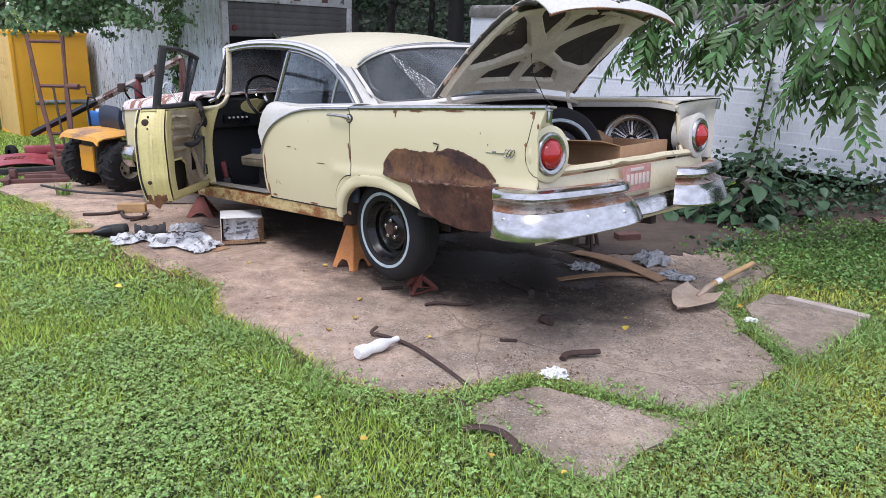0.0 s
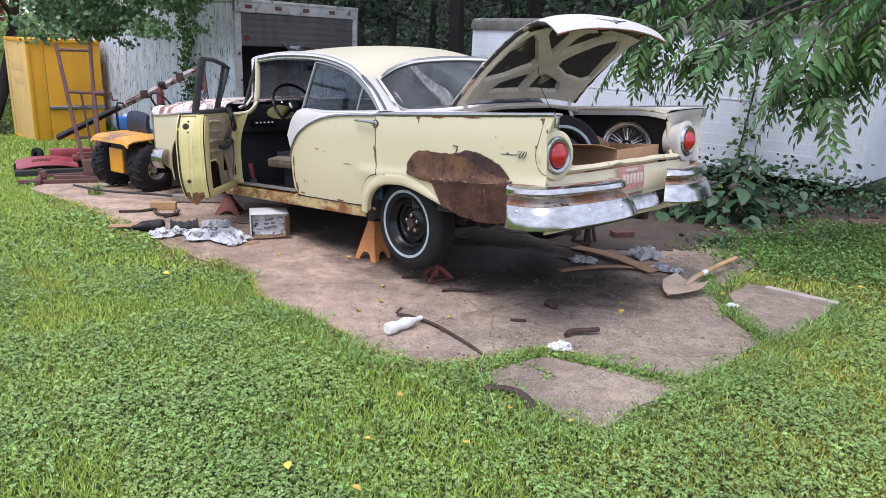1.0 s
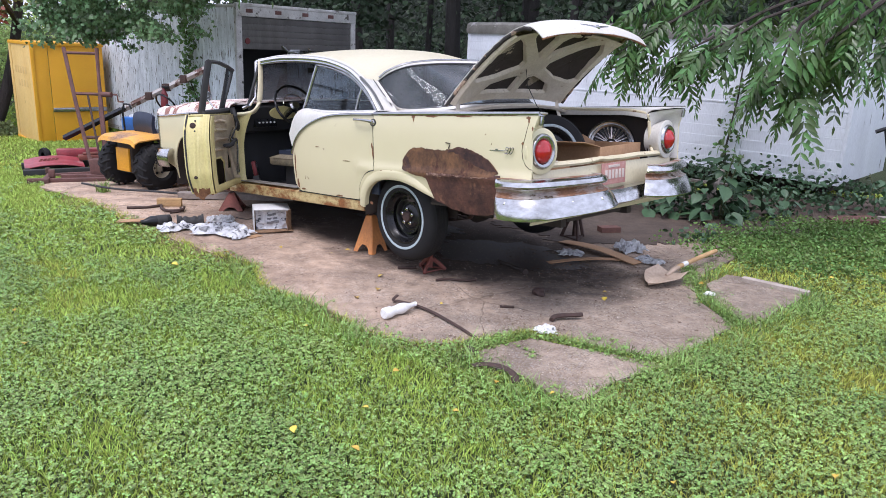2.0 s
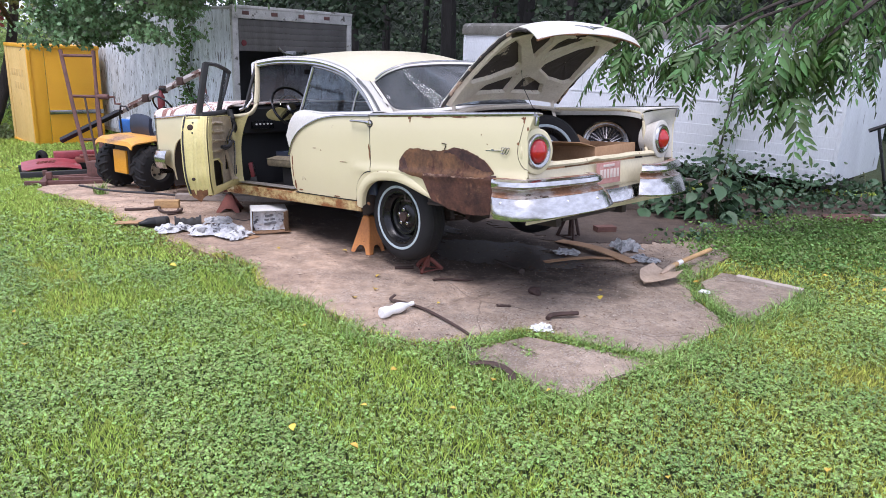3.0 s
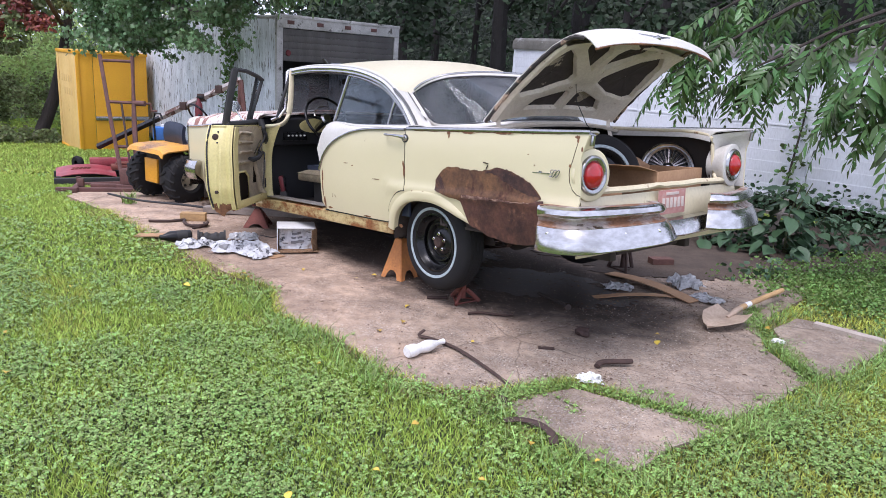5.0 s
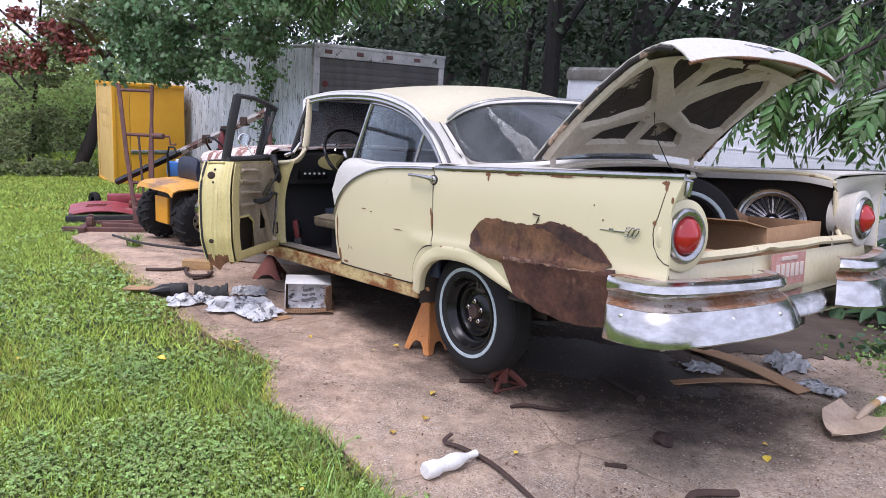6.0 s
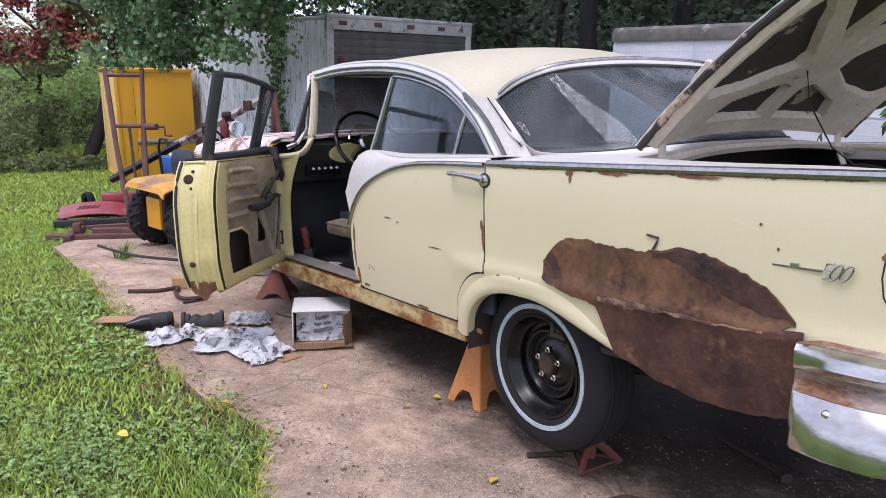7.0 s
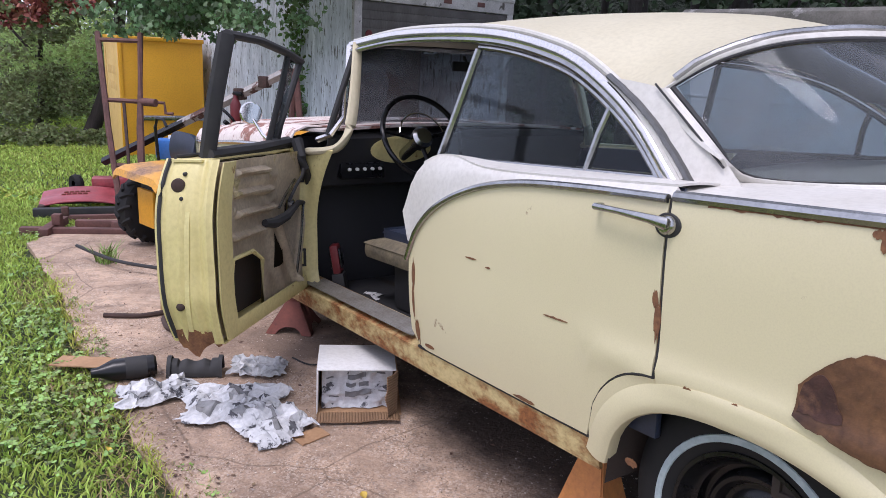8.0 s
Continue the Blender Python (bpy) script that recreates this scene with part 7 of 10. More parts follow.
S, Z = lin(0.15, DLEN - 0.02, 116), lin(0.13, 0.79, 76)
vs = {}
for i, s in enumerate(S):
    for j, z in enumerate(Z):
        ss = s / DLEN * (door_end(z))
        vs[i, j] = bm.verts.new(dpt(ss, -0.045 - DT * 0.93 - relief(s, z), z))
for i in range(len(S) - 1):
    for j in range(len(Z) - 1):
        s, z = (S[i] + S[i + 1]) / 2, (Z[j] + Z[j + 1]) / 2
        hole1 = abs(s - 0.80) < 0.155 and 0.165 < z < 0.415 - 0.35 * max(0.0, 0.76 - s)
        hole2 = ((s - 0.27) / 0.06) ** 2 + ((z - 0.53) / 0.05) ** 2 < 1
        hole3 = 0.40 < s < 0.52 and 0.30 < z < 0.46 - 0.9 * (0.52 - s)
        if not (hole1 or hole2 or hole3):
            bm.faces.new((vs[i, j], vs[i + 1, j], vs[i + 1, j + 1], vs[i, j + 1]))
bmesh.ops.solidify(bm, geom=bm.faces[:], thickness=0.004)
part("inner_panel", bm, material("stripped_inner_panel", (0.76, 0.66, 0.48), (0.48, 0.38, 0.26), 0.35, scale=6, mix=0.9, bump=0.1, stain=(0.68, 0.58, 0.30), stain_at=0.60, stain_scale=4), front_door, "bare primered inner panel with holes")
bm = bmesh.new()
tube(bm, [dpt(0.65, -0.19, 0.165), dpt(0.645, -0.195, 0.365), dpt(0.74, -0.195, 0.415), dpt(0.925, -0.195, 0.415), dpt(0.95, -0.19, 0.165)], 0.010, 6, closed=True)
tube(bm, [dpt(0.155, -0.185, 0.14), dpt(0.5, -0.187, 0.138), dpt(1.0, -0.187, 0.145)], 0.012, 6)
part("panel_rim", bm, "jamb", front_door)
bm = bmesh.new()
tube(bm, [dpt(0.10, -0.185, 0.535), dpt(0.20, -0.20, 0.55), dpt(0.32, -0.215, 0.535), dpt(0.42, -0.222, 0.515), dpt(0.56, -0.222, 0.505), dpt(0.64, -0.21, 0.515)], [0.012, 0.013, 0.016, 0.021, 0.024, 0.016], 8)
part("armrest", bm, "rubber", front_door, "dark loose armrest")
bm = bmesh.new()
tube(bm, [dpt(0.12, -0.17, 0.84), dpt(0.155, -0.20, 0.76), dpt(0.15, -0.215, 0.71), dpt(0.09, -0.21, 0.66), dpt(0.055, -0.20, 0.60), dpt(0.05, -0.19, 0.55)], [0.03, 0.026, 0.022, 0.020, 0.018, 0.012], 8)
tube(bm, [dpt(0.14, -0.21, 0.72), dpt(0.20, -0.22, 0.68), dpt(0.28, -0.215, 0.63), dpt(0.33, -0.20, 0.57)], 0.008, 6)
part("weather_strip", bm, "rubber", front_door, "hanging black weather strip")
bm = bmesh.new()
tube(bm, [dpt(0.14, -0.20, 0.54), dpt(0.20, -0.205, 0.38), dpt(0.27, -0.205, 0.22)], 0.007, 6)
tube(bm, [dpt(0.22, -0.19, 0.66), dpt(0.38, -0.2, 0.60), dpt(0.43, -0.19, 0.55)], 0.007, 6)
lathe(bm, [(0, 0.025), (0.02, 0.022), (0.03, 0.0)], 14, Matrix.Translation(dpt(0.27, -0.18, 0.55)) @ pose(0, 0, 0, 0, 0, -DOOR_ANGLE - 90))
part("window_regulator", bm, "trim", front_door)
for z, r in ((0.71, 0.027), (0.27, 0.016), (0.75, 0.008), (0.665, 0.008)):
    bm = bmesh.new()
    lathe(bm, [(0, r), (0.012, r * 0.9), (0.016, r * 0.5), (0.016, 0)], 14, Matrix.Translation(dpt(door_end(z) + 0.008, -0.07 - (0.02 if r < 0.01 else 0), z)) @ pose(0, 0, 0, 0, 0, 180 - DOOR_ANGLE))
    part("latch", bm, "darkrust" if r > 0.01 else "rubber", front_door, "door latch bolt")
# window frame of the door: a leaning rear post, a header and a vent post
bm = bmesh.new()
yw0, yw1 = -0.10, -0.20
P = [dpt(0.90, yw0, 0.80), dpt(0.915, (yw0 + yw1) / 2, 1.02), dpt(0.90, yw1, 1.25)]
tube(bm, P, 0.032, 8, flat=0.7)
tube(bm, [P[2], dpt(0.6, yw1, 1.255), dpt(0.30, yw1, 1.232), dpt(0.13, yw1, 1.205)], 0.024, 8, flat=0.7)
tube(bm, [dpt(0.23, yw0, 0.80), dpt(0.19, (yw0 + yw1) / 2, 1.0), dpt(0.13, yw1, 1.205)], 0.020, 8, flat=0.7)
tube(bm, [dpt(0.92, yw0 - 0.01, 0.81), dpt(0.5, yw0 - 0.02, 0.815), dpt(0.06, yw0 - 0.01, 0.83)], 0.030, 8, flat=0.9)
part("window_frame", bm, "rubber", front_door, "black window frame")
bm = bmesh.new()
tube(bm, [dpt(0.32, yw0, 0.81), dpt(0.305, (yw0 + yw1) / 2, 1.0), dpt(0.285, yw1, 1.225)], 0.015, 8, flat=0.5)
part("vent_post", bm, "rubber", front_door)
bm = bmesh.new()
lathe(bm, [(0.0, 0.0), (0.0, 0.05), (0.012, 0.056), (0.03, 0.045), (0.045, 0.0)], 24, Matrix.Translation(dpt(0.04, 0.09, 0.965)) @ pose(0, 0, 0, 0, 0, -8))
tube(bm, [dpt(0.03, 0.09, 0.94), dpt(0.03, 0.04, 0.86), dpt(0.04, -0.03, 0.80)], 0.008, 8)
part("door_mirror", bm, "chrome", front_door, "round chrome door mirror")
bm = bmesh.new()
sheet(bm, [[dpt(s, yw0 + (yw1 - yw0) * k, 0.83 + 0.39 * k) for k in lin(0, 1, 4)] for s in (0.20, 0.24, 0.28, 0.31)], 0.004)
g = part("vent_window", bm, "pane", front_door, "small vent window glass")
g.visible_shadow = False
# added dark sheet for the shade inside the door, yellow borders of the inner panel, and the seal round the shut face
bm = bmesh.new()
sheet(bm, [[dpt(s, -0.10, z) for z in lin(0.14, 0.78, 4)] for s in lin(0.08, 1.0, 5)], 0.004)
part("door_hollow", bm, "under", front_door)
bm = bmesh.new()
sheet(bm, [[dpt(d * door_end(z) / DLEN, -0.205 - 0.006 * (d > 0.98), z) for z in lin(0.13, 0.79, 14)] for d in (0.955, 0.97, 1.0, 1.08)], 0.006)
part("panel_border", bm, "jamb", front_door, "yellow painted border")
bm = bmesh.new()
sheet(bm, [[dpt(s, -0.205 - 0.004 * math.sin(k * math.pi), 0.128 + 0.055 * k) for k in lin(0, 1, 4)] for s in lin(0.155, 0.96, 8)], 0.006)
part("panel_border", bm, "jamb", front_door, "yellow painted border")
bm = bmesh.new()
tube(bm, [dpt(door_end(z) + 0.008, side_y(1.9, z) - 0.965, z) for z in lin(0.14, 0.80, 16)], 0.008, 6)
tube(bm, [dpt(door_end(0.80) + 0.006 - 0.5 * k, -0.035, 0.808) for k in lin(0, 1, 5)], 0.008, 6)
part("door_seal", bm, "rubber", front_door, "black door seal")
bm = bmesh.new()
sheet(bm, [[dpt(door_end(z) + 0.010, -0.10 - 0.018 * k + 0.05 * (0.5 - z), z) for k in lin(0, 1, 4)] for z in lin(0.17, 0.62, 10)], 0.004)
part("edge_crease", bm, "jamb", front_door)
bm = bmesh.new()
sheet(bm, [[dpt(door_end(z) + 0.0095, -0.03 - 0.17 * k, z + 0.02 * noise.noise((k * 9, z * 30, 2)) - 0.05 * max(0.0, (0.15 - z) / 0.03) * math.sin(min(1.0, k * 1.3) * math.pi) ** 2) for k in lin(0, 1, 12)] for z in lin(0.118, 0.175, 5)], 0.003)
part("rust_foot", bm, "rust_run", front_door, "rusted foot of the door")


# ---- jack stands ----
def stand(name, at, height, base, mat, label, turn=0.0):
    """A folded-plate jack stand: four splayed legs, a ratchet post and a cradle."""
    t = thing(name, Matrix.Translation(at) @ pose(0, 0, 0, 0, 0, turn), label, "jack stand", "jack stands")
    top = height * 0.72
    b = base * 0.80
    lean = math.degrees(math.atan2(b - 0.032, top))
    slant = math.hypot(top, b - 0.032)
    for k in range(4):
        bm = bmesh.new()
        plate = [(-b, 0), (-b * 0.60, 0), (-b * 0.46, slant * 0.13), (-b * 0.22, slant * 0.23), (b * 0.22, slant * 0.23), (b * 0.46, slant * 0.13), (b * 0.60, 0), (b, 0), (0.032, slant), (-0.032, slant)]
        prism(bm, plate, 0.005, pose(0, 0, 0, 0, 0, 90 * k) @ Matrix.Translation((0, -b, 0)) @ pose(0, 0, 0, 90 - lean, 0, 0))
        part("side_plate", bm, mat, t)
    bm = bmesh.new()
    box(bm, (-0.034, -0.034, top - 0.07), (0.034, 0.034, top + 0.015), 0.008)
    part("collar", bm, mat, t)
    bm = bmesh.new()
    box(bm, (-0.014, -0.014, top - 0.05), (0.014, 0.014, height - 0.02), 0.004)
    for k in range(5):
        box(bm, (0.012, -0.012, top - 0.04 + 0.02 * k), (0.02, 0.012, top - 0.03 + 0.02 * k), 0.002)
    part("ratchet_post", bm, "darkrust", t)
    bm = bmesh.new()
    box(bm, (-0.05, -0.022, height - 0.022), (0.05, 0.022, height - 0.008), 0.004)
    box(bm, (-0.05, -0.022, height - 0.022), (-0.038, 0.022, height + 0.014), 0.004)
    box(bm, (0.038, -0.022, height - 0.022), (0.05, 0.022, height + 0.014), 0.004)
    part("cradle", bm, mat, t)
    bm = bmesh.new()
    tube(bm, [(0.035, 0.0, top - 0.02), (0.065, 0.0, top - 0.03), (0.085, 0.0, top - 0.075), (0.09, 0.0, top - 0.13), (0.06, 0.0, top - 0.14)], 0.008, 6)
    part("release_lever", bm, mat, t)
    return t


stand("jack_stand", (-1.11, 5.06, 0), 0.42, 0.128, "orange", "orange ratchet jack stand by the rear wheel", 62)
stand("jack_stand", (-2.80, 6.28, 0), 0.22, 0.15, "redstand", "rusty red jack stand under the front sill", 12)


def tripod(at, turn, h=1.0, mat="redstand", label="low rusty tripod jack stand below the tyre"):
    t = thing("jack_stand", Matrix.Translation(at) @ pose(0, 0, 0, 0, 0, turn), label, "jack stand", "jack stands")
    for k in range(3):
        a = 2 * math.pi * k / 3
        c, s = math.cos(a), math.sin(a)
        bm = bmesh.new()
        tube(bm, [(0.02 * c, 0.02 * s, 0.10 * h), (0.07 * c, 0.07 * s, 0.06 * h), (0.125 * c, 0.125 * s, 0.008)], 0.013, 6, flat=1.4)
        part("leg", bm, mat, t)
        bm = bmesh.new()
        a2 = a + 2 * math.pi / 3
        tube(bm, [(0.115 * c, 0.115 * s, 0.014), (0.115 * math.cos(a2), 0.115 * math.sin(a2), 0.014)], 0.007, 6)
        part("base_bar", bm, mat, t)
    bm = bmesh.new()
    lathe(bm, [(0.03, 0.022), (0.135 * h, 0.02), (0.14 * h, 0.0)], 14, pose(0, 0, 0, 0, -90, 0))
    part("post", bm, mat, t)
    return t


tripod((-0.545, 4.60, 0.0), 15)
tripod((0.72, 5.92, 0.0), 40, 2.75, "darkrust", "tall dark tripod jack stand under the car tail")


# ---- litter and tools on the slab ----
def crumple(name, at, size, mat, label, category, seed, turn=0.0, lift=0.0, folds=1.0, dark=None):
    """A crumpled sheet of paper, cloth or film."""
    bm = bmesh.new()
    n = 20
    rows = []
    for i in range(n):
        row = []
        for j in range(n):
            u, v = i / (n - 1) - 0.5, j / (n - 1) - 0.5
            edge = 1 - (2 * max(abs(u), abs(v))) ** 3
            q = Vector((u * 4, v * 4, seed))
            w = noise.noise(q * 1.0) * 0.5 + (0.5 - abs(noise.noise(q * 1.7))) * 0.9 + (0.4 - abs(noise.noise(q * 3.9))) * 0.35
            x = u * size[0] * (1 + 0.25 * noise.noise(q * 0.8 + Vector((5, 0, 0)))) + 0.03 * folds * noise.noise(q * 2.5)
            y = v * size[1] * (1 + 0.25 * noise.noise(q * 0.8 + Vector((0, 9, 0)))) + 0.03 * folds * noise.noise(q * 2.5 + Vector((3, 3, 3)))
            row.append((x, y, max(0.003, 0.012 + size[2] * (0.25 * edge + w * (0.35 + 0.65 * edge)))))
        rows.append(row)
    sheet(bm, rows, 0.0015)
    ob = part(name, bm, mat, smooth=False)
    ob.matrix_basis = Matrix.Translation((at[0], at[1], lift)) @ pose(0, 0, 0, 0, 0, turn)
    if dark:
        for k in range(dark):
            bm = bmesh.new()
            i0, j0 = 3 + (k * 5) % 11, 3 + (k * 7) % 11
            sub = [[(p[0], p[1], p[2] + 0.002) for p in row[j0:j0 + 4]] for row in rows[i0:i0 + 5]]
            sheet(bm, sub, 0.001)
            part("print_bar", bm, "print_dark", ob)
    return tagged(ob, label, category)


crumple("newspaper", (-2.62, 5.36), (0.42, 0.34, 0.075), "paper", "crumpled printed paper sheets on the slab", "paper", 1.0, 20, dark=3)
crumple("newspaper", (-2.42, 5.28), (0.34, 0.26, 0.09), "paper", "crumpled printed paper sheets on the slab", "paper", 4.0, -30, dark=3)
crumple("newspaper", (-2.98, 5.33), (0.30, 0.20, 0.07), "paper", "crumpled white paper by the grass edge", "paper", 7.0, 50, dark=2)
crumple("plastic_bag", (-2.70, 5.72), (0.24, 0.18, 0.07), "plastic", "crumpled clear plastic bag", "plastic bag", 11.0, 10)
crumple("plastic_bag", (1.20, 5.58), (0.26, 0.20, 0.12), "plastic", "crumpled grey plastic bag on soil", "plastic bag", 15.0, 30)
crumple("plastic_bag", (1.30, 5.22), (0.24, 0.14, 0.06), "plastic", "crumpled grey plastic bag on soil", "plastic bag", 18.0, -40)
crumple("plastic_bag", (0.63, 5.32), (0.22, 0.13, 0.05), "plastic", "flattened clear plastic wrap", "plastic bag", 21.0, 0)
crumple("food_wrapper", (0.31, 3.44), (0.12, 0.09, 0.05), "jug", "small crushed white paper cup", "wrapper", 25.0, 15)
crumple("paper_scrap", (1.60, 4.42), (0.07, 0.05, 0.02), "jug", "small white paper scrap in weeds", "paper", 29.0, 15)

# open carton lying on its side
M["corrugated"] = material("corrugated_card", (0.30, 0.185, 0.10), (0.21, 0.125, 0.07), 0.85, scale=7, fine=90, mix=0.8, bump=0.2)
carton = thing("cardboard_box", Matrix.Translation((-2.27, 5.42, 0.0)) @ pose(0, 0, 0, 0, 0, 22), "open white carton lying on its side with printed paper inside", "box")
for nm, lo, hi, mt in (("bottom_panel", (0, 0, 0.0), (0.36, 0.26, 0.006), "card"), ("top_panel", (0, 0, 0.205), (0.33, 0.26, 0.211), "jug"), ("side_panel", (0, 0, 0.006), (0.006, 0.26, 0.205), "jug"),
                       ("side_panel", (0.33, 0.0, 0.006), (0.336, 0.26, 0.205), "card"), ("back_panel", (0.006, 0.25, 0.006), (0.33, 0.256, 0.205), "card")):
    bm = bmesh.new()
    box(bm, lo, hi, 0.002)
    part(nm, bm, mt, carton)


def ribbed_flap(w, d, turn, label, mat="corrugated"):
    """A flap with its corrugation showing, a little warped and torn at the rim."""
    bm = bmesh.new()
    sheet(bm, [[turn @ Vector((w * u, -d * v * (1 + 0.10 * noise.noise((u * 5, v, w * 30))), 0.0022 * math.cos(u * w / 0.012 * 2 * math.pi) + 0.010 * noise.noise((u * 3, v * 2, 5 + w)) * v)) for v in lin(0, 1, 6)] for u in lin(0, 1, int(w / 0.0025))], 0.003)
    part("flap", bm, mat, carton, label)


ribbed_flap(0.345, 0.085, Matrix.Translation((0.004, 0.0, 0.012)) @ pose(0, 0, 0, -3, 0, 0), "brown corrugated lower flap")
ribbed_flap(0.20, 0.075, Matrix.Translation((0.336, 0.0, 0.205)) @ pose(0, 0, 0, 0, 90, 0) @ pose(0, 0, 0, 38, 0, 0), "brown corrugated side flap")


def lining(u, v, push=0.0):
    return (0.02 + 0.30 * u, 0.05 - push + 0.022 * noise.noise((u * 4, v * 4, 2)) + 0.012 * noise.noise((u * 11, v * 11, 7)) + 0.05 * v, 0.012 + 0.19 * v)


bm = bmesh.new()
sheet(bm, [[lining(u, v) for v in lin(0, 1, 30)] for u in lin(0, 1, 44)], 0.002)
inner = part("paper_lining", bm, "paper", carton, "grey crumpled printed paper")
for u0, u1, v, h in ((0.36, 0.62, 0.70, 0.10), (0.34, 0.48, 0.52, 0.08), (0.52, 0.66, 0.50, 0.09), (0.33, 0.70, 0.32, 0.13), (0.06, 0.16, 0.62, 0.03), (0.80, 0.94, 0.42, 0.03), (0.10, 0.24, 0.22, 0.03), (0.78, 0.90, 0.76, 0.03)):
    bm = bmesh.new()
    sheet(bm, [[lining(u, v - h / 2 + h * k + 0.03 * math.sin(u * 12), 0.004) for k in lin(0, 1, 4)] for u in lin(u0, u1, 12)], 0.002)
    part("print_bar", bm, "print_dark", inner)

# torn paper on the car floor
for px, py, w, h, r in ((2.20, 0.60, 0.10, 0.05, 20), (2.13, 0.66, 0.12, 0.025, -15), (2.02, 0.70, 0.05, 0.03, 40)):
    bm = bmesh.new()
    sheet(bm, [[(w * u, h * (v - 0.5) * (1 + 0.6 * noise.noise((u * 4, v, r))), 0.004 + 0.014 * noise.noise((u * 3, v * 3, r)) ** 2) for v in lin(0, 1, 5)] for u in lin(0, 1, 9)], 0.0015)
    scrap = part("paper_scrap", bm, "paper")
    scrap.matrix_basis = CAR_POSE @ Matrix.Translation((px, py, 0.071)) @ pose(0, 0, 0, 0, 0, r)
    tagged(scrap, "torn pale paper scrap on the dark car floor", "paper")


def lying(name, at, turn, prof, mat, label, category, lift, n=24, tilt=0.0):
    bm = bmesh.new()
    lathe(bm, prof, n)
    ob = part(name, bm, mat)
    ob.matrix_basis = Matrix.Translation((at[0], at[1], lift)) @ pose(0, 0, 0, 0, tilt, turn)
    return tagged(ob, label, category)


can = lying("oil_bottle", (-3.31, 5.33), 42, [(0, 0), (0.0, 0.02), (0.03, 0.024), (0.09, 0.05), (0.26, 0.05), (0.27, 0.042), (0.27, 0)], "black", "dirty black bottle lying in the grass edge", "bottle", 0.048)
bm = bmesh.new()
lathe(bm, [(0.14, 0.0512), (0.23, 0.0512)], 24)
part("bottle_label", bm, "rubber", can)
trough = thing("plastic_trough", Matrix.Translation((-3.06, 5.53, 0.0)) @ pose(0, 0, 0, 0, 0, 25), "black plastic guard lying on the slab", "car part")
bm = bmesh.new()
sheet(bm, [[(0.24 * u, 0.045 * math.cos(a), 0.006 + (0.066 - 0.016 * (0.2 < u < 0.8) * abs(math.sin(9.4 * u))) * math.sin(a)) for a in lin(0, math.pi, 14)] for u in lin(0, 1, 30)], 0.005)
part("shell", bm, "rubber", trough)
for u in (0.0, 0.225):
    bm = bmesh.new()
    sheet(bm, [[(u + d, 0.052 * math.cos(a), 0.006 + 0.08 * math.sin(a)) for a in lin(0, math.pi, 10)] for d in (0.0, 0.018)], 0.006)
    part("end_rib", bm, "rubber", trough)


def board(name, at, turn, size, mat, label, category, lift=0.0, tilt=0.0, bend=0.0):
    bm = bmesh.new()
    rows = [[(size[0] * u, size[1] * (v - 0.5), size[2] + bend * math.sin(u * math.pi) + 0.004 * noise.noise((u * 6, v * 3, turn))) for v in lin(0, 1, 4)] for u in lin(0, 1, 10)]
    sheet(bm, rows, size[2])
    ob = part(name, bm, mat)
    ob.matrix_basis = Matrix.Translation((at[0], at[1], lift + 0.002)) @ pose(0, 0, 0, 0, tilt, turn)
    return tagged(ob, label, category)


M["pale_strip"] = material("pale_mortar", (0.46, 0.40, 0.34), (0.32, 0.27, 0.22), 0.95, scale=8, fine=60, mix=0.9, bump=0.6)
board("cardboard_scrap", (-3.58, 5.42), 10, (0.26, 0.11, 0.006), "card", "torn brown cardboard scrap", "cardboard", 0.02, -3)
board("cardboard_scrap", (-2.25, 5.20), 60, (0.13, 0.08, 0.005), "card", "torn brown cardboard scrap", "cardboard")
board("cardboard_strip", (0.60, 5.74), -46, (0.85, 0.13, 0.006), "card", "long strip of brown cardboard", "cardboard", 0.01, 0, 0.03)
board("cardboard_strip", (0.42, 5.02), 18, (0.75, 0.06, 0.006), "card", "narrow bent cardboard strip", "cardboard", 0.0, 0, 0.025)
board("wood_block", (-3.58, 6.22), 14, (0.24, 0.09, 0.075), "wood", "short cut wooden block", "block")
board("wooden_beam", (-3.55, 6.66), 9, (1.25, 0.10, 0.06), "greywood", "old wooden beam on the slab", "beam")
board("concrete_strip", (1.98, 4.86), -34, (0.50, 0.075, 0.03), "pale_strip", "pale mortar strip along the small slab", "strip", 0.004)
board("brick", (1.00, 6.22), 20, (0.21, 0.10, 0.06), "brick", "old red brick on the soil", "brick")
board("metal_scrap", (0.02, 3.86), 5, (0.10, 0.035, 0.006), "darkrust", "small flat rusty scrap", "scrap")


def rod(name, pts, r, mat, label, category, flat=1.0):
    bm = bmesh.new()
    P = [Vector(p) for p in pts]
    R = list(r) if isinstance(r, list) else [r] * len(P)
    fine, radii = [], []
    for i in range(len(P) - 1):
        a, b, c, d = P[max(0, i - 1)], P[i], P[i + 1], P[min(len(P) - 1, i + 2)]
        for k in range(5):
            t = k / 5
            fine.append(0.5 * (2 * b + (c - a) * t + (2 * a - 5 * b + 4 * c - d) * t * t + (3 * b - a - 3 * c + d) * t ** 3))
            radii.append((R[i] + (R[i + 1] - R[i]) * t) * (1 + 0.12 * noise.noise(fine[-1] * 25)))
    tube(bm, fine + [P[-1]], radii + [R[-1]], 8, flat=flat)
    ob = part(name, bm, mat)
    return tagged(ob, label, category)


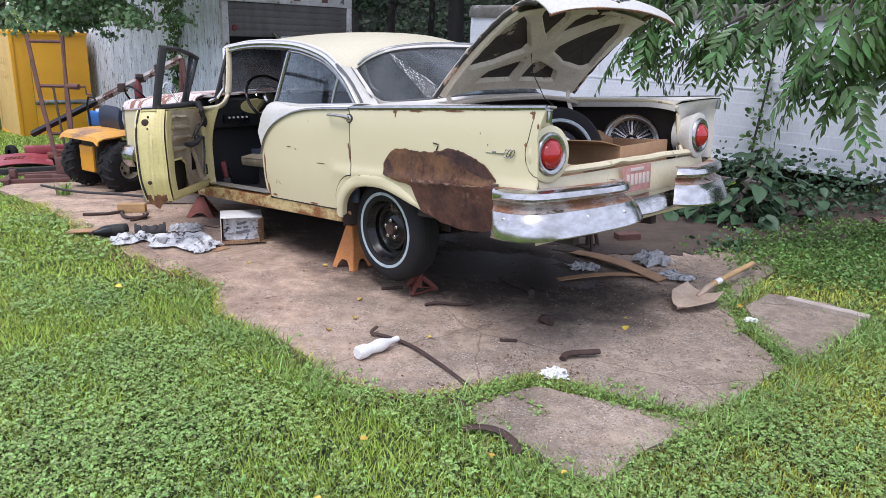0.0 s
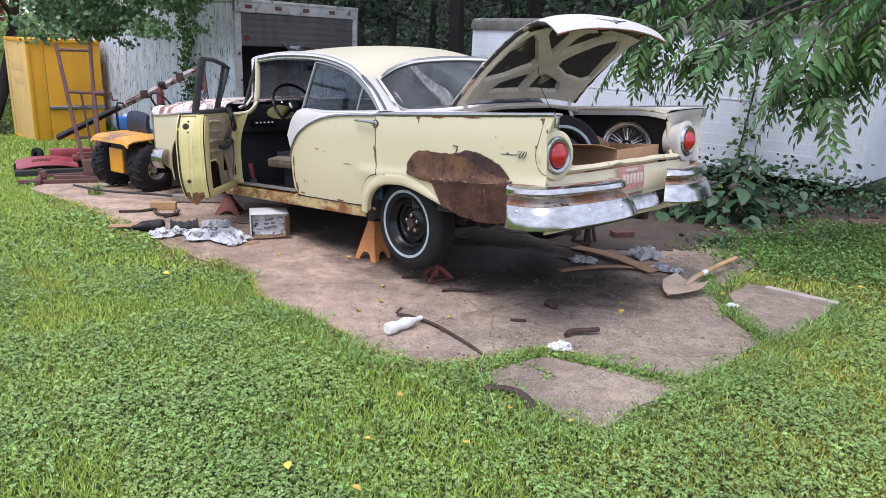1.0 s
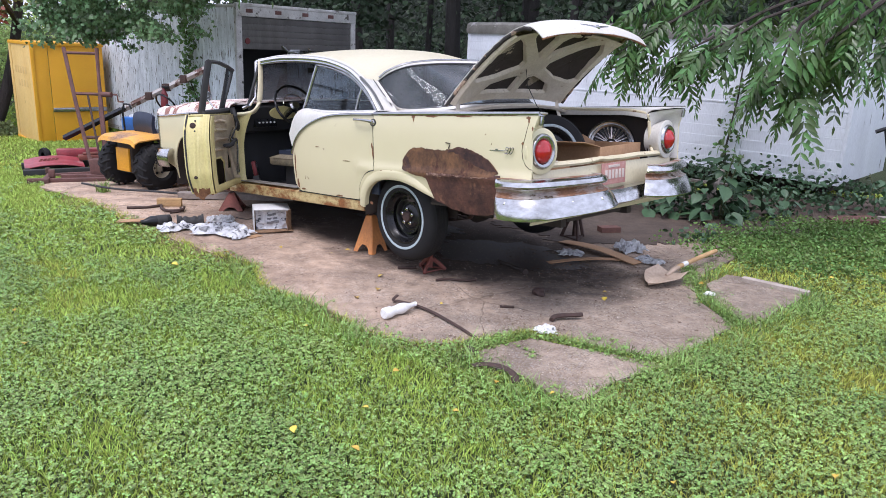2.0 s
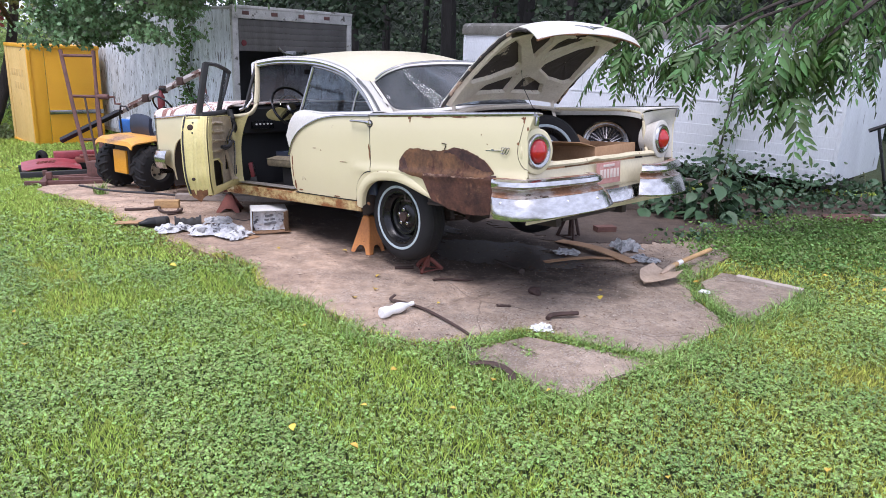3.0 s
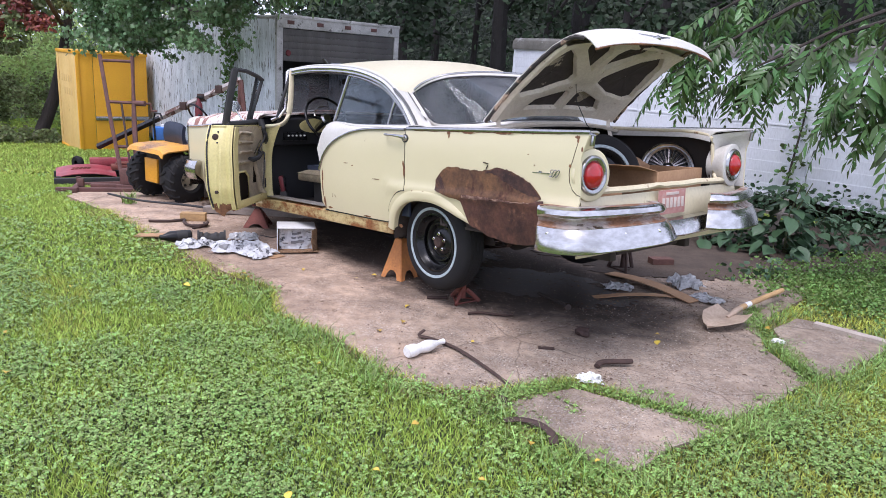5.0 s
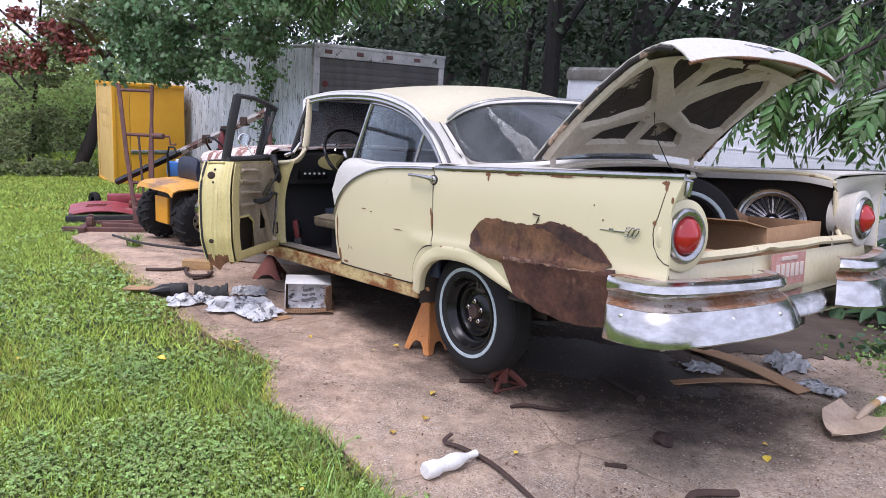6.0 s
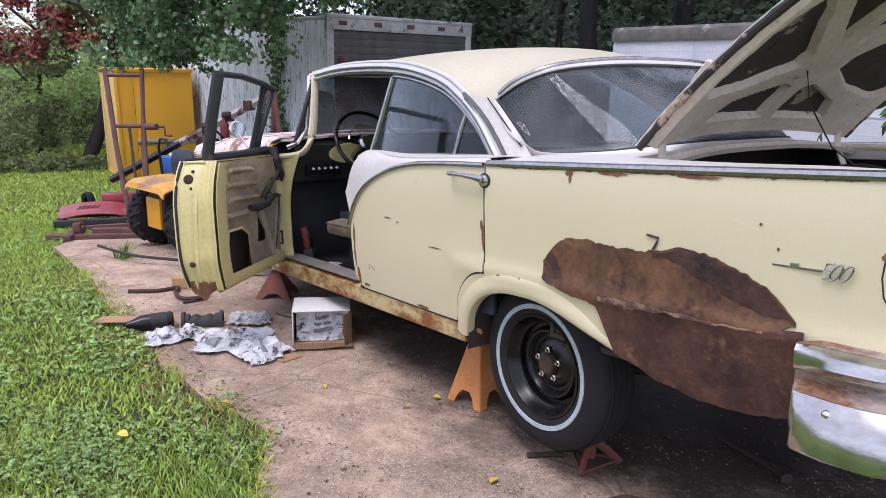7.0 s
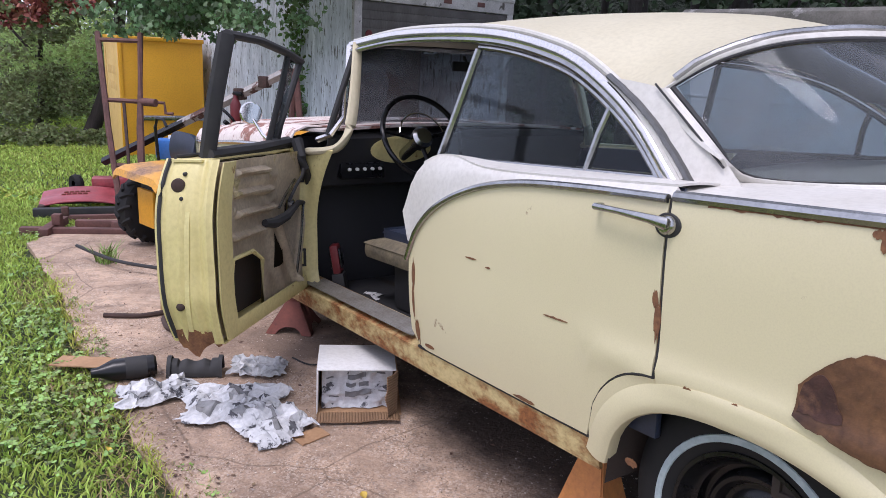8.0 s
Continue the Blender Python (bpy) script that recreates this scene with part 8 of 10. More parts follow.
rod("rusty_rod", [(-0.70, 3.86, 0.035), (-0.72, 3.80, 0.02), (-0.64, 3.78, 0.016), (-0.48, 3.68, 0.016), (-0.30, 3.48, 0.016), (-0.15, 3.29, 0.012), (-0.10, 3.22, 0.008)], [0.012, 0.012, 0.014, 0.013, 0.012, 0.011, 0.008], "darkrust", "long bent rusty rod on the slab", "rod", 0.6)
rod("curved_strip", [(-0.13, 2.83, 0.02), (-0.05, 2.84, 0.03), (0.04, 2.81, 0.035), (0.10, 2.74, 0.03), (0.115, 2.67, 0.012)], 0.022, "darkrust", "curved rusty metal strip in the grass", "strip", 0.35)
rod("buried_strip", [(-0.17, 3.20, 0.01), (-0.16, 3.12, 0.015), (-0.12, 3.04, 0.008)], 0.02, "darkrust", "rusty strip half buried at the slab edge", "strip", 0.4)
rod("curved_bracket", [(0.575, 3.735, 0.034), (0.54, 3.725, 0.032), (0.44, 3.70, 0.030), (0.385, 3.675, 0.026), (0.365, 3.635, 0.018)], 0.019, "darkrust", "short rusty bracket with a curled end on the slab", "bracket", 0.8)
rod("metal_link", [(-0.47, 4.32, 0.012), (-0.40, 4.36, 0.016), (-0.30, 4.36, 0.014), (-0.22, 4.37, 0.012), (-0.17, 4.40, 0.012)], 0.010, "darkrust", "thin rusty link on the slab", "link")
rod("metal_link", [(-0.80, 4.57, 0.012), (-0.66, 4.62, 0.012)], 0.012, "darkrust", "short dark bolt on the slab", "link")
rod("metal_link", [(0.0, 4.95, 0.015), (0.18, 4.74, 0.015), (0.22, 4.66, 0.018)], [0.012, 0.012, 0.026], "under", "oily bolt on the slab", "link")
rod("air_hose", [(-4.9, 7.05, 0.012), (-4.4, 6.86, 0.012), (-3.9, 6.84, 0.012), (-3.4, 6.8, 0.012), (-2.9, 6.95, 0.012), (-2.4, 7.2, 0.012)], 0.013, "rubber", "dark hose lying across the slab", "hose")
rod("bent_pipe", [(-3.80, 6.00, 0.014), (-3.62, 6.07, 0.014), (-3.52, 6.17, 0.016), (-3.46, 6.05, 0.022), (-3.34, 5.95, 0.022), (-3.22, 5.99, 0.03), (-3.24, 6.10, 0.03)], 0.014, "darkrust", "bent rusty pipe on the slab", "pipe")
rod("bent_pipe", [(-3.30, 5.90, 0.012), (-3.22, 6.02, 0.014), (-3.30, 6.14, 0.013)], 0.01, "darkrust", "short rusty hook on the slab", "pipe")
rod("wire", [(-2.62, 5.9, 0.006), (-2.48, 5.86, 0.008), (-2.40, 6.05, 0.008), (-2.30, 6.2, 0.006)], 0.004, "rubber", "thin black wire on the slab", "wire")
bm = bmesh.new()
bmesh.ops.create_icosphere(bm, subdivisions=3, radius=0.05)
for v in bm.verts:
    v.co *= 1 + 0.5 * noise.noise(v.co * 30)
    v.co.z = max(-0.02, v.co.z * 0.7)
clod = part("earth_clod", bm, "darkrust")
clod.matrix_basis = Matrix.Translation((0.31, 4.18, 0.02))
tagged(clod, "dark clod of dirt on the slab", "clod")

# white plastic bottle
jug = lying("plastic_bottle", (-0.735, 3.47), 52, [(0.0, 0.0), (0.0, 0.038), (0.012, 0.047), (0.07, 0.046), (0.10, 0.036), (0.13, 0.037), (0.19, 0.046), (0.23, 0.040), (0.27, 0.026), (0.30, 0.018), (0.33, 0.018), (0.33, 0)], "jug", "dented white plastic bottle lying on the slab", "bottle", 0.04)
jug.matrix_basis = jug.matrix_basis @ Matrix.Scale(0.82, 4)
bm = bmesh.new()
lathe(bm, [(0.325, 0.02), (0.36, 0.02), (0.362, 0.0)], 18)
part("cap", bm, "jug", jug)

# shovel
shovel = thing("shovel", Matrix.Translation((1.19, 4.53, 0.02)) @ pose(0, 0, 0, 0, 0, 52), "round shovel with wooden handle lying on the slab", "shovel")
bm = bmesh.new()
rows = []
for u in lin(0, 1, 14):
    w = 0.148 * min(1.0, (u / 0.55) ** 0.6) if u < 0.55 else 0.148 * (1 - 0.12 * (u - 0.55) / 0.45)
    rows.append([(0.40 * u - 0.05, w * v, 0.012 + 0.045 * v * v * (0.4 + 0.6 * u) + 0.02 * u) for v in lin(-1, 1, 13)])
sheet(bm, rows, 0.003)
part("blade", bm, "steel", shovel, "worn dirty steel blade")
bm = bmesh.new()
tube(bm, [(0.24, 0, 0.03), (0.33, 0, 0.045), (0.39, 0, 0.055), (0.44, 0, 0.06)], [0.012, 0.02, 0.022, 0.022], 10)
part("socket", bm, "steel", shovel, "worn steel socket")
bm = bmesh.new()
tube(bm, [(0.42, 0, 0.06), (0.8, 0, 0.062), (1.20, 0, 0.06)], [0.021, 0.020, 0.019], 12)
handle = part("handle", bm, "wood", shovel, "yellowed wooden handle")
bm = bmesh.new()
tube(bm, [(0.52, 0, 0.061), (0.60, 0, 0.0615)], 0.0215, 12)
part("handle_label", bm, "jug", handle)


# ---- garden tractor and implements behind the door ----
def lug_tyre(name, at, radius, width, rim_r, parent, turn=0.0):
    m = Matrix.Translation(at) @ pose(0, 0, 0, 0, 0, turn)
    bm = bmesh.new()
    w = width / 2
    lathe(bm, [(-w * 0.7, rim_r), (-w, rim_r + 0.03), (-w, radius * 0.82), (-w * 0.75, radius * 0.95), (0, radius * 0.97), (w * 0.75, radius * 0.95), (w, radius * 0.82), (w, rim_r + 0.03), (w * 0.7, rim_r)], 40, m)
    ty = part("tyre", bm, "tyre", parent, "black lugged tractor tyre")
    for k in range(16):
        for sgn in (1, -1):
            bm = bmesh.new()
            a = 2 * math.pi * (k + (0.5 if sgn > 0 else 0)) / 16
            pts = []
            for q in lin(0, 1, 5):
                aa = a + 0.22 * q
                rr = radius * (0.985 - 0.13 * q**3)
                pts.append(m @ Vector((sgn * w * (0.05 + 1.0 * q), rr * math.cos(aa), rr * math.sin(aa))))
            tube(bm, pts, 0.016, 5)
            part("lug", bm, "tyre", ty)
    bm = bmesh.new()
    lathe(bm, [(w * 0.72, rim_r + 0.008), (w * 0.8, rim_r), (w * 0.5, rim_r * 0.9), (w * 0.2, rim_r * 0.8), (w * 0.25, rim_r * 0.45), (w * 0.5, rim_r * 0.4), (w * 0.52, 0.0)], 30, m)
    rim = part("rim", bm, "cream_rim", parent, "dirty cream wheel rim")
    for k in range(6):
        a = 2 * math.pi * k / 6
        bm = bmesh.new()
        lathe(bm, [(w * 0.2, 0.016), (w * 0.36, 0.014), (w * 0.36, 0)], 8, m @ Matrix.Translation((0, rim_r * 0.62 * math.cos(a), rim_r * 0.62 * math.sin(a))))
        part("rim_hole", bm, "rubber", rim)


M["dirty_deck"] = material("dirty_fender_deck", (0.74, 0.36, 0.04), (0.42, 0.24, 0.12), 0.6, scale=4, mix=0.9, bump=0.1, stain=(0.36, 0.22, 0.14), stain_at=0.48, stain_soft=0.15, stain_scale=4)
gz = ground_z(-4.3, 7.5)
tractor = thing("garden_tractor", Matrix.Translation((-4.44, 7.60, gz + 0.0)) @ pose(0, 0, 0, 0, 0, 243), "yellow garden tractor with big lugged tyres", "tractor")
# local x runs towards its tail (away from the car), y across
for at in ((0.02, -0.35, 0.28), (0.02, 0.33, 0.28)):
    lug_tyre("tyre", at, 0.285, 0.22, 0.115, tractor, -90 if at[1] < 0 else 90)
for at in ((-0.95, -0.30, 0.17), (-0.95, 0.30, 0.17)):
    bm = bmesh.new()
    lathe(bm, [(-0.06, 0.08), (-0.07, 0.15), (0, 0.175), (0.07, 0.15), (0.06, 0.08), (0.03, 0.0)], 24, Matrix.Translation(at) @ pose(0, 0, 0, 0, 0, 90))
    part("front_tyre", bm, "tyre", tractor)
bm = bmesh.new()
prof = [(-0.40, 0.625), (-0.30, 0.635), (0.0, 0.645), (0.26, 0.635), (0.31, 0.615), (0.32, 0.575)]
sheet(bm, [[(x, y, z - 0.04 * max(0, abs(y) - 0.28) / 0.06) for x, z in prof] for y in lin(-0.34, 0.34, 14)], 0.02)
part("fender_deck", bm, "dirty_deck", tractor, "yellow fender deck with dirt")
bm = bmesh.new()
box(bm, (-0.1, -0.14, 0.20), (0.22, 0.14, 0.60), 0.02)
part("rear_housing", bm, "under", tractor)
bm = bmesh.new()
box(bm, (0.22, -0.13, 0.22), (0.25, 0.11, 0.50), 0.01)
part("hitch_plate", bm, "tractor", tractor, "yellow hitch plate")
bm = bmesh.new()
box(bm, (-1.25, -0.22, 0.42), (-0.55, 0.22, 0.88), 0.04)
part("bonnet", bm, "tractor", tractor)
bm = bmesh.new()
box(bm, (-1.2, -0.18, 0.18), (0.0, 0.18, 0.34), 0.02)
box(bm, (-0.75, -0.42, 0.08), (-0.25, 0.42, 0.18), 0.03)
part("chassis", bm, "tractor", tractor)
bm = bmesh.new()
rows = [[(-0.18 + 0.06 * u + 0.05 * math.sin(u * 3), 0.20 * v * (1 - 0.15 * u), 0.60 + 0.30 * u - 0.04 * abs(v) ** 3) for v in lin(-1, 1, 11)] for u in lin(0, 1, 10)]
sheet(bm, rows, 0.05)
box(bm, (-0.5, -0.2, 0.58), (-0.12, 0.2, 0.66), 0.03)
part("seat", bm, "navy", tractor, "dark worn tractor seat")
bm = bmesh.new()
tube(bm, [(-0.02, -0.30, 0.58), (0.0, -0.30, 0.92), (0.0, -0.26, 0.99), (0.0, -0.16, 0.99), (0.0, -0.12, 0.94)], 0.012, 6)
part("grab_rail", bm, "black", tractor)
bm = bmesh.new()
tube(bm, [(-0.60, 0.0, 0.85), (-0.42, 0.0, 0.98)], 0.018, 8)
at = Matrix.Translation((-0.42, 0, 0.98)) @ pose(0, 0, 0, 0, 35, 0)
tube(bm, [at @ Vector((0, 0.16 * math.cos(2 * math.pi * k / 20), 0.16 * math.sin(2 * math.pi * k / 20))) for k in range(20)], 0.012, 6, closed=True)
part("steering_wheel", bm, "black", tractor)

jerry = thing("blue_jug", Matrix.Translation((-4.68, 7.90, gz + 0.655)) @ pose(0, 0, 0, 0, 0, 30), "small blue plastic jug on the tractor fender", "jug")
bm = bmesh.new()
box(bm, (-0.12, -0.08, 0), (0.12, 0.08, 0.16), 0.03)
part("body", bm, "blue", jerry)
bm = bmesh.new()
lathe(bm, [(0.15, 0.03), (0.185, 0.028), (0.186, 0)], 14, pose(0, 0, 0, 0, -90, 0))
part("neck", bm, "jug", jerry)

# upright rusty hoist frame with a crank
rz = ground_z(-5.4, 8.16)
hoist = thing("hoist_frame", Matrix.Translation((-5.40, 8.16, rz)), "rusty red hoist frame with a hand crank", "frame")
H0, H1 = (Vector((0.02, -0.03, 0.05)), Vector((-0.58, 0.53, 1.67))), (Vector((0.16, 0.06, 0.05)), Vector((-0.10, 0.50, 1.68)))
for foot, head in (H0, H1):
    bm = bmesh.new()
    tube(bm, [foot, foot.lerp(head, 0.5) + Vector((0.0, -0.02, 0)), head], 0.026, 6, flat=1.3)
    part("post", bm, "rustframe", hoist)
for u in (0.30, 0.64, 0.96):
    bm = bmesh.new()
    tube(bm, [H0[0].lerp(H0[1], u), H1[0].lerp(H1[1], u)], 0.022, 6)
    part("crossbar", bm, "rustframe", hoist)
bm = bmesh.new()
c = H1[0].lerp(H1[1], 0.64)
tube(bm, [c + Vector((-0.05, 0, 0)), c + Vector((0.20, 0.05, 0.0)), c + Vector((0.21, 0.05, -0.09)), c + Vector((0.28, 0.06, -0.09))], 0.014, 8)
lathe(bm, [(0, 0.035), (0.15, 0.035), (0.15, 0)], 12, Matrix.Translation(c))
part("crank", bm, "rustframe", hoist, "rusty hand crank")
bm = bmesh.new()
tube(bm, [H0[0].lerp(H1[0], 0.5) + Vector((0, 0, 0.3)), H0[0].lerp(H0[1], 0.64).lerp(H1[0].lerp(H1[1], 0.64), 0.5)], 0.014, 6)
part("brace", bm, "darkrust", hoist)
bm = bmesh.new()
box(bm, (-0.05, -0.10, 0.0), (0.22, 0.14, 0.08), 0.01)
box(bm, (-0.02, -0.06, 0.08), (0.19, 0.10, 0.28), 0.02)
part("base", bm, "rustframe", hoist)
for dx, dy in ((-0.30, -0.34), (-0.10, 0.06)):
    bm = bmesh.new()
    box(bm, (-0.55, -0.035, 0.0), (0.45, 0.035, 0.065), 0.01, Matrix.Translation((dx + 0.25, dy, 0.012)) @ pose(0, 0, 0, 0, 0, 24))
    part("skid", bm, "rustframe", hoist)
bm = bmesh.new()
box(bm, (-0.04, -0.30, 0.0), (0.04, 0.20, 0.07), 0.01, Matrix.Translation((-0.42, -0.32, 0.02)) @ pose(0, 0, 0, 0, 0, 24))
box(bm, (-0.02, -0.05, 0.07), (0.05, 0.03, 0.16), 0.01, Matrix.Translation((-0.34, -0.40, 0.02)) @ pose(0, 0, 0, 0, 0, 24))
part("end_bar", bm, "rustframe", hoist)

# red mower deck lying on a dark carrier: x across, y away
deck_t = thing("mower_deck", Matrix.Translation((-6.28, 8.62, ground_z(-6.2, 8.6) + 0.01)) @ pose(0, 0, 0, 0, 0, 36), "worn red mower deck with a slotted cover on a rusty carrier", "mower deck")


def cover_at(u, v):
    """The curved cover: u across, v from its front edge to the back."""
    return (0.37 * u + 0.04, -0.10 + 0.42 * v, 0.13 + 0.065 * math.sin(v * 1.7) - 0.05 * abs(u) ** 2.2 + 0.008 * math.sin(v * 9))


bm = bmesh.new()
sheet(bm, [[cover_at(u, v) for v in lin(0, 1, 16)] for u in lin(-1, 1, 24)], 0.008)
part("cover", bm, "redpaint", deck_t, "curved faded red cover")
for row in range(2):
    for k in range(5):
        bm = bmesh.new()
        u0 = -0.50 + 0.13 * k + 0.05 * row
        pts = [Vector(cover_at(u0 + 0.10 * q, 0.42 + 0.14 * row)) + Vector((0, -0.004, 0.006)) for q in (0, 0.5, 1)]
        tube(bm, pts, 0.008, 6)
        part("louvre", bm, "redstand", deck_t)
bm = bmesh.new()
tube(bm, [cover_at(u, 0.0) for u in lin(-1, 1, 24)], 0.010, 6)
part("cover_edge", bm, "redpaint", deck_t)
bm = bmesh.new()
box(bm, (0.10, 0.34, 0.16), (0.66, 0.52, 0.27), 0.02)
part("housing", bm, "redpaint", deck_t)
bm = bmesh.new()
box(bm, (0.36, 0.10, 0.14), (0.78, 0.28, 0.21), 0.02)
box(bm, (0.42, 0.12, 0.21), (0.62, 0.24, 0.245), 0.02)
part("gear_case", bm, "redstand", deck_t)
for y in (-0.20, 0.42):
    bm = bmesh.new()
    box(bm, (-0.36, y - 0.04, 0.0), (0.70, y + 0.04, 0.09), 0.01)
    part("carrier_bar", bm, "rubber", deck_t, "black carrier bar")
for x in (-0.30, 0.55):
    bm = bmesh.new()
    box(bm, (x - 0.03, -0.16, 0.02), (x + 0.03, 0.38, 0.10), 0.01)
    part("carrier_bar", bm, "darkrust", deck_t)
bm = bmesh.new()
lathe(bm, [(-0.03, 0.04), (-0.04, 0.09), (0, 0.105), (0.04, 0.09), (0.03, 0.04)], 22, Matrix.Translation((-0.05, 0.47, 0.19)) @ pose(0, 0, 0, 0, 0, 30))
part("deck_wheel", bm, "tyre", deck_t)
bm = bmesh.new()
box(bm, (-0.10, -0.42, 0.0), (0.85, -0.36, 0.06), 0.01)
box(bm, (-0.10, -0.42, 0.06), (-0.04, -0.36, 0.14), 0.01)
part("ground_rail", bm, "rustframe", deck_t)

# long boom leaning across
M["boom_paint"] = material("worn_boom_paint", (0.40, 0.38, 0.35), (0.25, 0.22, 0.20), 0.7, scale=6, mix=0.8, bump=0.2, stain=(0.12, 0.06, 0.045), stain_at=0.52, stain_scale=8)
boom = thing("lifting_boom", Matrix.Translation((0, 0, 0)), "long rusty lifting boom leaning behind the tractor", "boom")
A, B = Vector((-6.36, 9.1, 0.22)), Vector((-4.20, 9.1, 1.29))
bm = bmesh.new()
tube(bm, [A, A.lerp(B, 0.45)], 0.036, 4, flat=1.2)
part("lower_beam", bm, "black", boom, "black painted lower beam")
bm = bmesh.new()
tube(bm, [A.lerp(B, 0.42), B], 0.034, 4, flat=1.3)
part("upper_beam", bm, "boom_paint", boom, "faded rusty upper beam")
for u in (0.62, 0.74, 0.86):
    bm = bmesh.new()
    p = A.lerp(B, u)
    box(bm, (p.x - 0.05, p.y - 0.06, p.z - 0.05), (p.x + 0.04, p.y + 0.05, p.z + 0.055), 0.012)
    part("bracket", bm, "darkrust", boom)
bm = bmesh.new()
tube(bm, [B, (B.x + 0.06, B.y, B.z - 0.6), (B.x + 0.1, B.y, ground_z(B.x, B.y))], 0.03, 6)
tube(bm, [B, (B.x - 0.16, B.y + 0.1, ground_z(B.x, B.y))], 0.03, 6)
part("leg", bm, "rustframe", boom)

ext = thing("fire_extinguisher", Matrix.Translation((-4.78, 9.03, 0.68)), "red fire extinguisher hung on the boom", "extinguisher")
bm = bmesh.new()
lathe(bm, [(0.0, 0.0), (0.0, 0.045), (0.02, 0.05), (0.24, 0.05), (0.28, 0.03), (0.30, 0.02), (0.33, 0.018)], 20, pose(0, 0, 0, 0, -90, 0))
part("cylinder", bm, "red", ext)
bm = bmesh.new()
box(bm, (-0.02, -0.015, 0.32), (0.07, 0.015, 0.36), 0.006)
part("valve", bm, "black", ext)

# in the boot: a spare tyre, a wire wheel cover and an open carton
def in_car(m):
    return CAR_POSE @ m


spare = thing("spare_tyre", in_car(Matrix.Translation((-0.72, 0.0, 0.46)) @ pose(0, 0, 0, 0, -9, 142)), "black whitewall spare tyre standing in the boot", "tyre")
bm = bmesh.new()
lathe(bm, [(-0.08, 0.19), (-0.10, 0.24), (-0.09, 0.28), (-0.06, 0.30), (0.06, 0.30), (0.09, 0.28), (0.10, 0.24), (0.08, 0.19)], 44)
part("tread", bm, "tyre", spare)
bm = bmesh.new()
lathe(bm, [(0.100, 0.222), (0.106, 0.219), (0.104, 0.203), (0.095, 0.200)], 44)
part("whitewall_band", bm, "whitewall", spare)
bm = bmesh.new()
lathe(bm, [(0.08, 0.195), (0.07, 0.18), (0.03, 0.16), (0.03, 0.12)], 40)
part("rim", bm, "black", spare)
bm = bmesh.new()
lathe(bm, [(0.02, 0.13), (0.05, 0.125), (0.06, 0.10), (0.05, 0.08), (0.075, 0.05), (0.08, 0.0)], 36)
part("hub_cap", bm, "chrome", spare, "small chrome hub cap")
cover = thing("wheel_cover", in_car(Matrix.Translation((-0.84, -0.69, 0.50)) @ pose(0, 0, 0, 0, -12, 128)), "chrome wire-spoke wheel cover leaning in the boot", "wheel cover")
bm = bmesh.new()
lathe(bm, [(0.0, 0.200), (0.022, 0.197), (0.030, 0.185), (0.024, 0.172), (0.034, 0.164), (0.026, 0.148), (0.008, 0.140), (0.0, 0.138)], 44)
part("rim_ring", bm, "trim", cover)
bm = bmesh.new()
lathe(bm, [(-0.005, 0.16), (0.0, 0.05), (-0.005, 0.0)], 30)
part("dish", bm, "rubber", cover)
bm = bmesh.new()
lathe(bm, [(0.01, 0.04), (0.03, 0.036), (0.045, 0.024), (0.05, 0.0)], 24)
part("centre_cap", bm, "trim", cover)
for k in range(56):
    a = 2 * math.pi * k / 56
    d = 0.03 if k % 2 else -0.03
    bm = bmesh.new()
    tube(bm, [(0.035, 0.045 * math.cos(a), 0.045 * math.sin(a)), (0.014, 0.165 * math.cos(a + d), 0.165 * math.sin(a + d))], 0.0022, 4)
    part("spoke", bm, "chrome", cover)
carton2 = thing("cardboard_box", in_car(Matrix.Translation((-1.16, -0.62, 0.152)) @ pose(0, 0, 0, 0, 0, 4)), "open brown cardboard box in the boot", "box")
for nm, lo, hi in (("side_panel", (0, 0, 0), (0.006, 0.62, 0.38)), ("side_panel", (0.40, 0, 0), (0.406, 0.62, 0.38)), ("side_panel", (0.006, 0, 0), (0.40, 0.006, 0.38)), ("side_panel", (0.006, 0.614, 0), (0.40, 0.62, 0.38)), ("bottom_panel", (0.006, 0.006, 0.0), (0.40, 0.614, 0.006))):
    bm = bmesh.new()
    box(bm, lo, hi, 0.002)
    part(nm, bm, "card", carton2)
for m in (Matrix.Translation((0.008, 0, 0.378)) @ pose(0, 0, 0, 0, 195, 0), Matrix.Translation((0.406, 0, 0.38)) @ pose(0, 0, 0, 0, 150, 0)):
    bm = bmesh.new()
    prism(bm, [(0, 0.0), (-0.11, 0.02), (-0.11, 0.60), (0, 0.62)], 0.005, m)
    part("flap", bm, "card", carton2)
bm = bmesh.new()
prism(bm, [(0.0, 0.0), (0.40, 0.0), (0.38, 0.20), (0.02, 0.20)], 0.005, Matrix.Translation((0.0, 0.62, 0.38)) @ pose(0, 0, 0, 12, 0, 0))
part("flap", bm, "card", carton2)
carton3 = thing("cardboard_box", in_car(Matrix.Translation((-1.20, 0.36, 0.15)) @ pose(0, 0, 0, 0, 0, -6)), "small brown carton behind the tail lamp", "box")
bm = bmesh.new()
box(bm, (0, 0, 0), (0.25, 0.24, 0.30), 0.004)
part("body", bm, "card", carton3)
bm = bmesh.new()
box(bm, (0.11, -0.001, 0.298), (0.14, 0.241, 0.303), 0.001)
part("tape", bm, "jug", carton3)

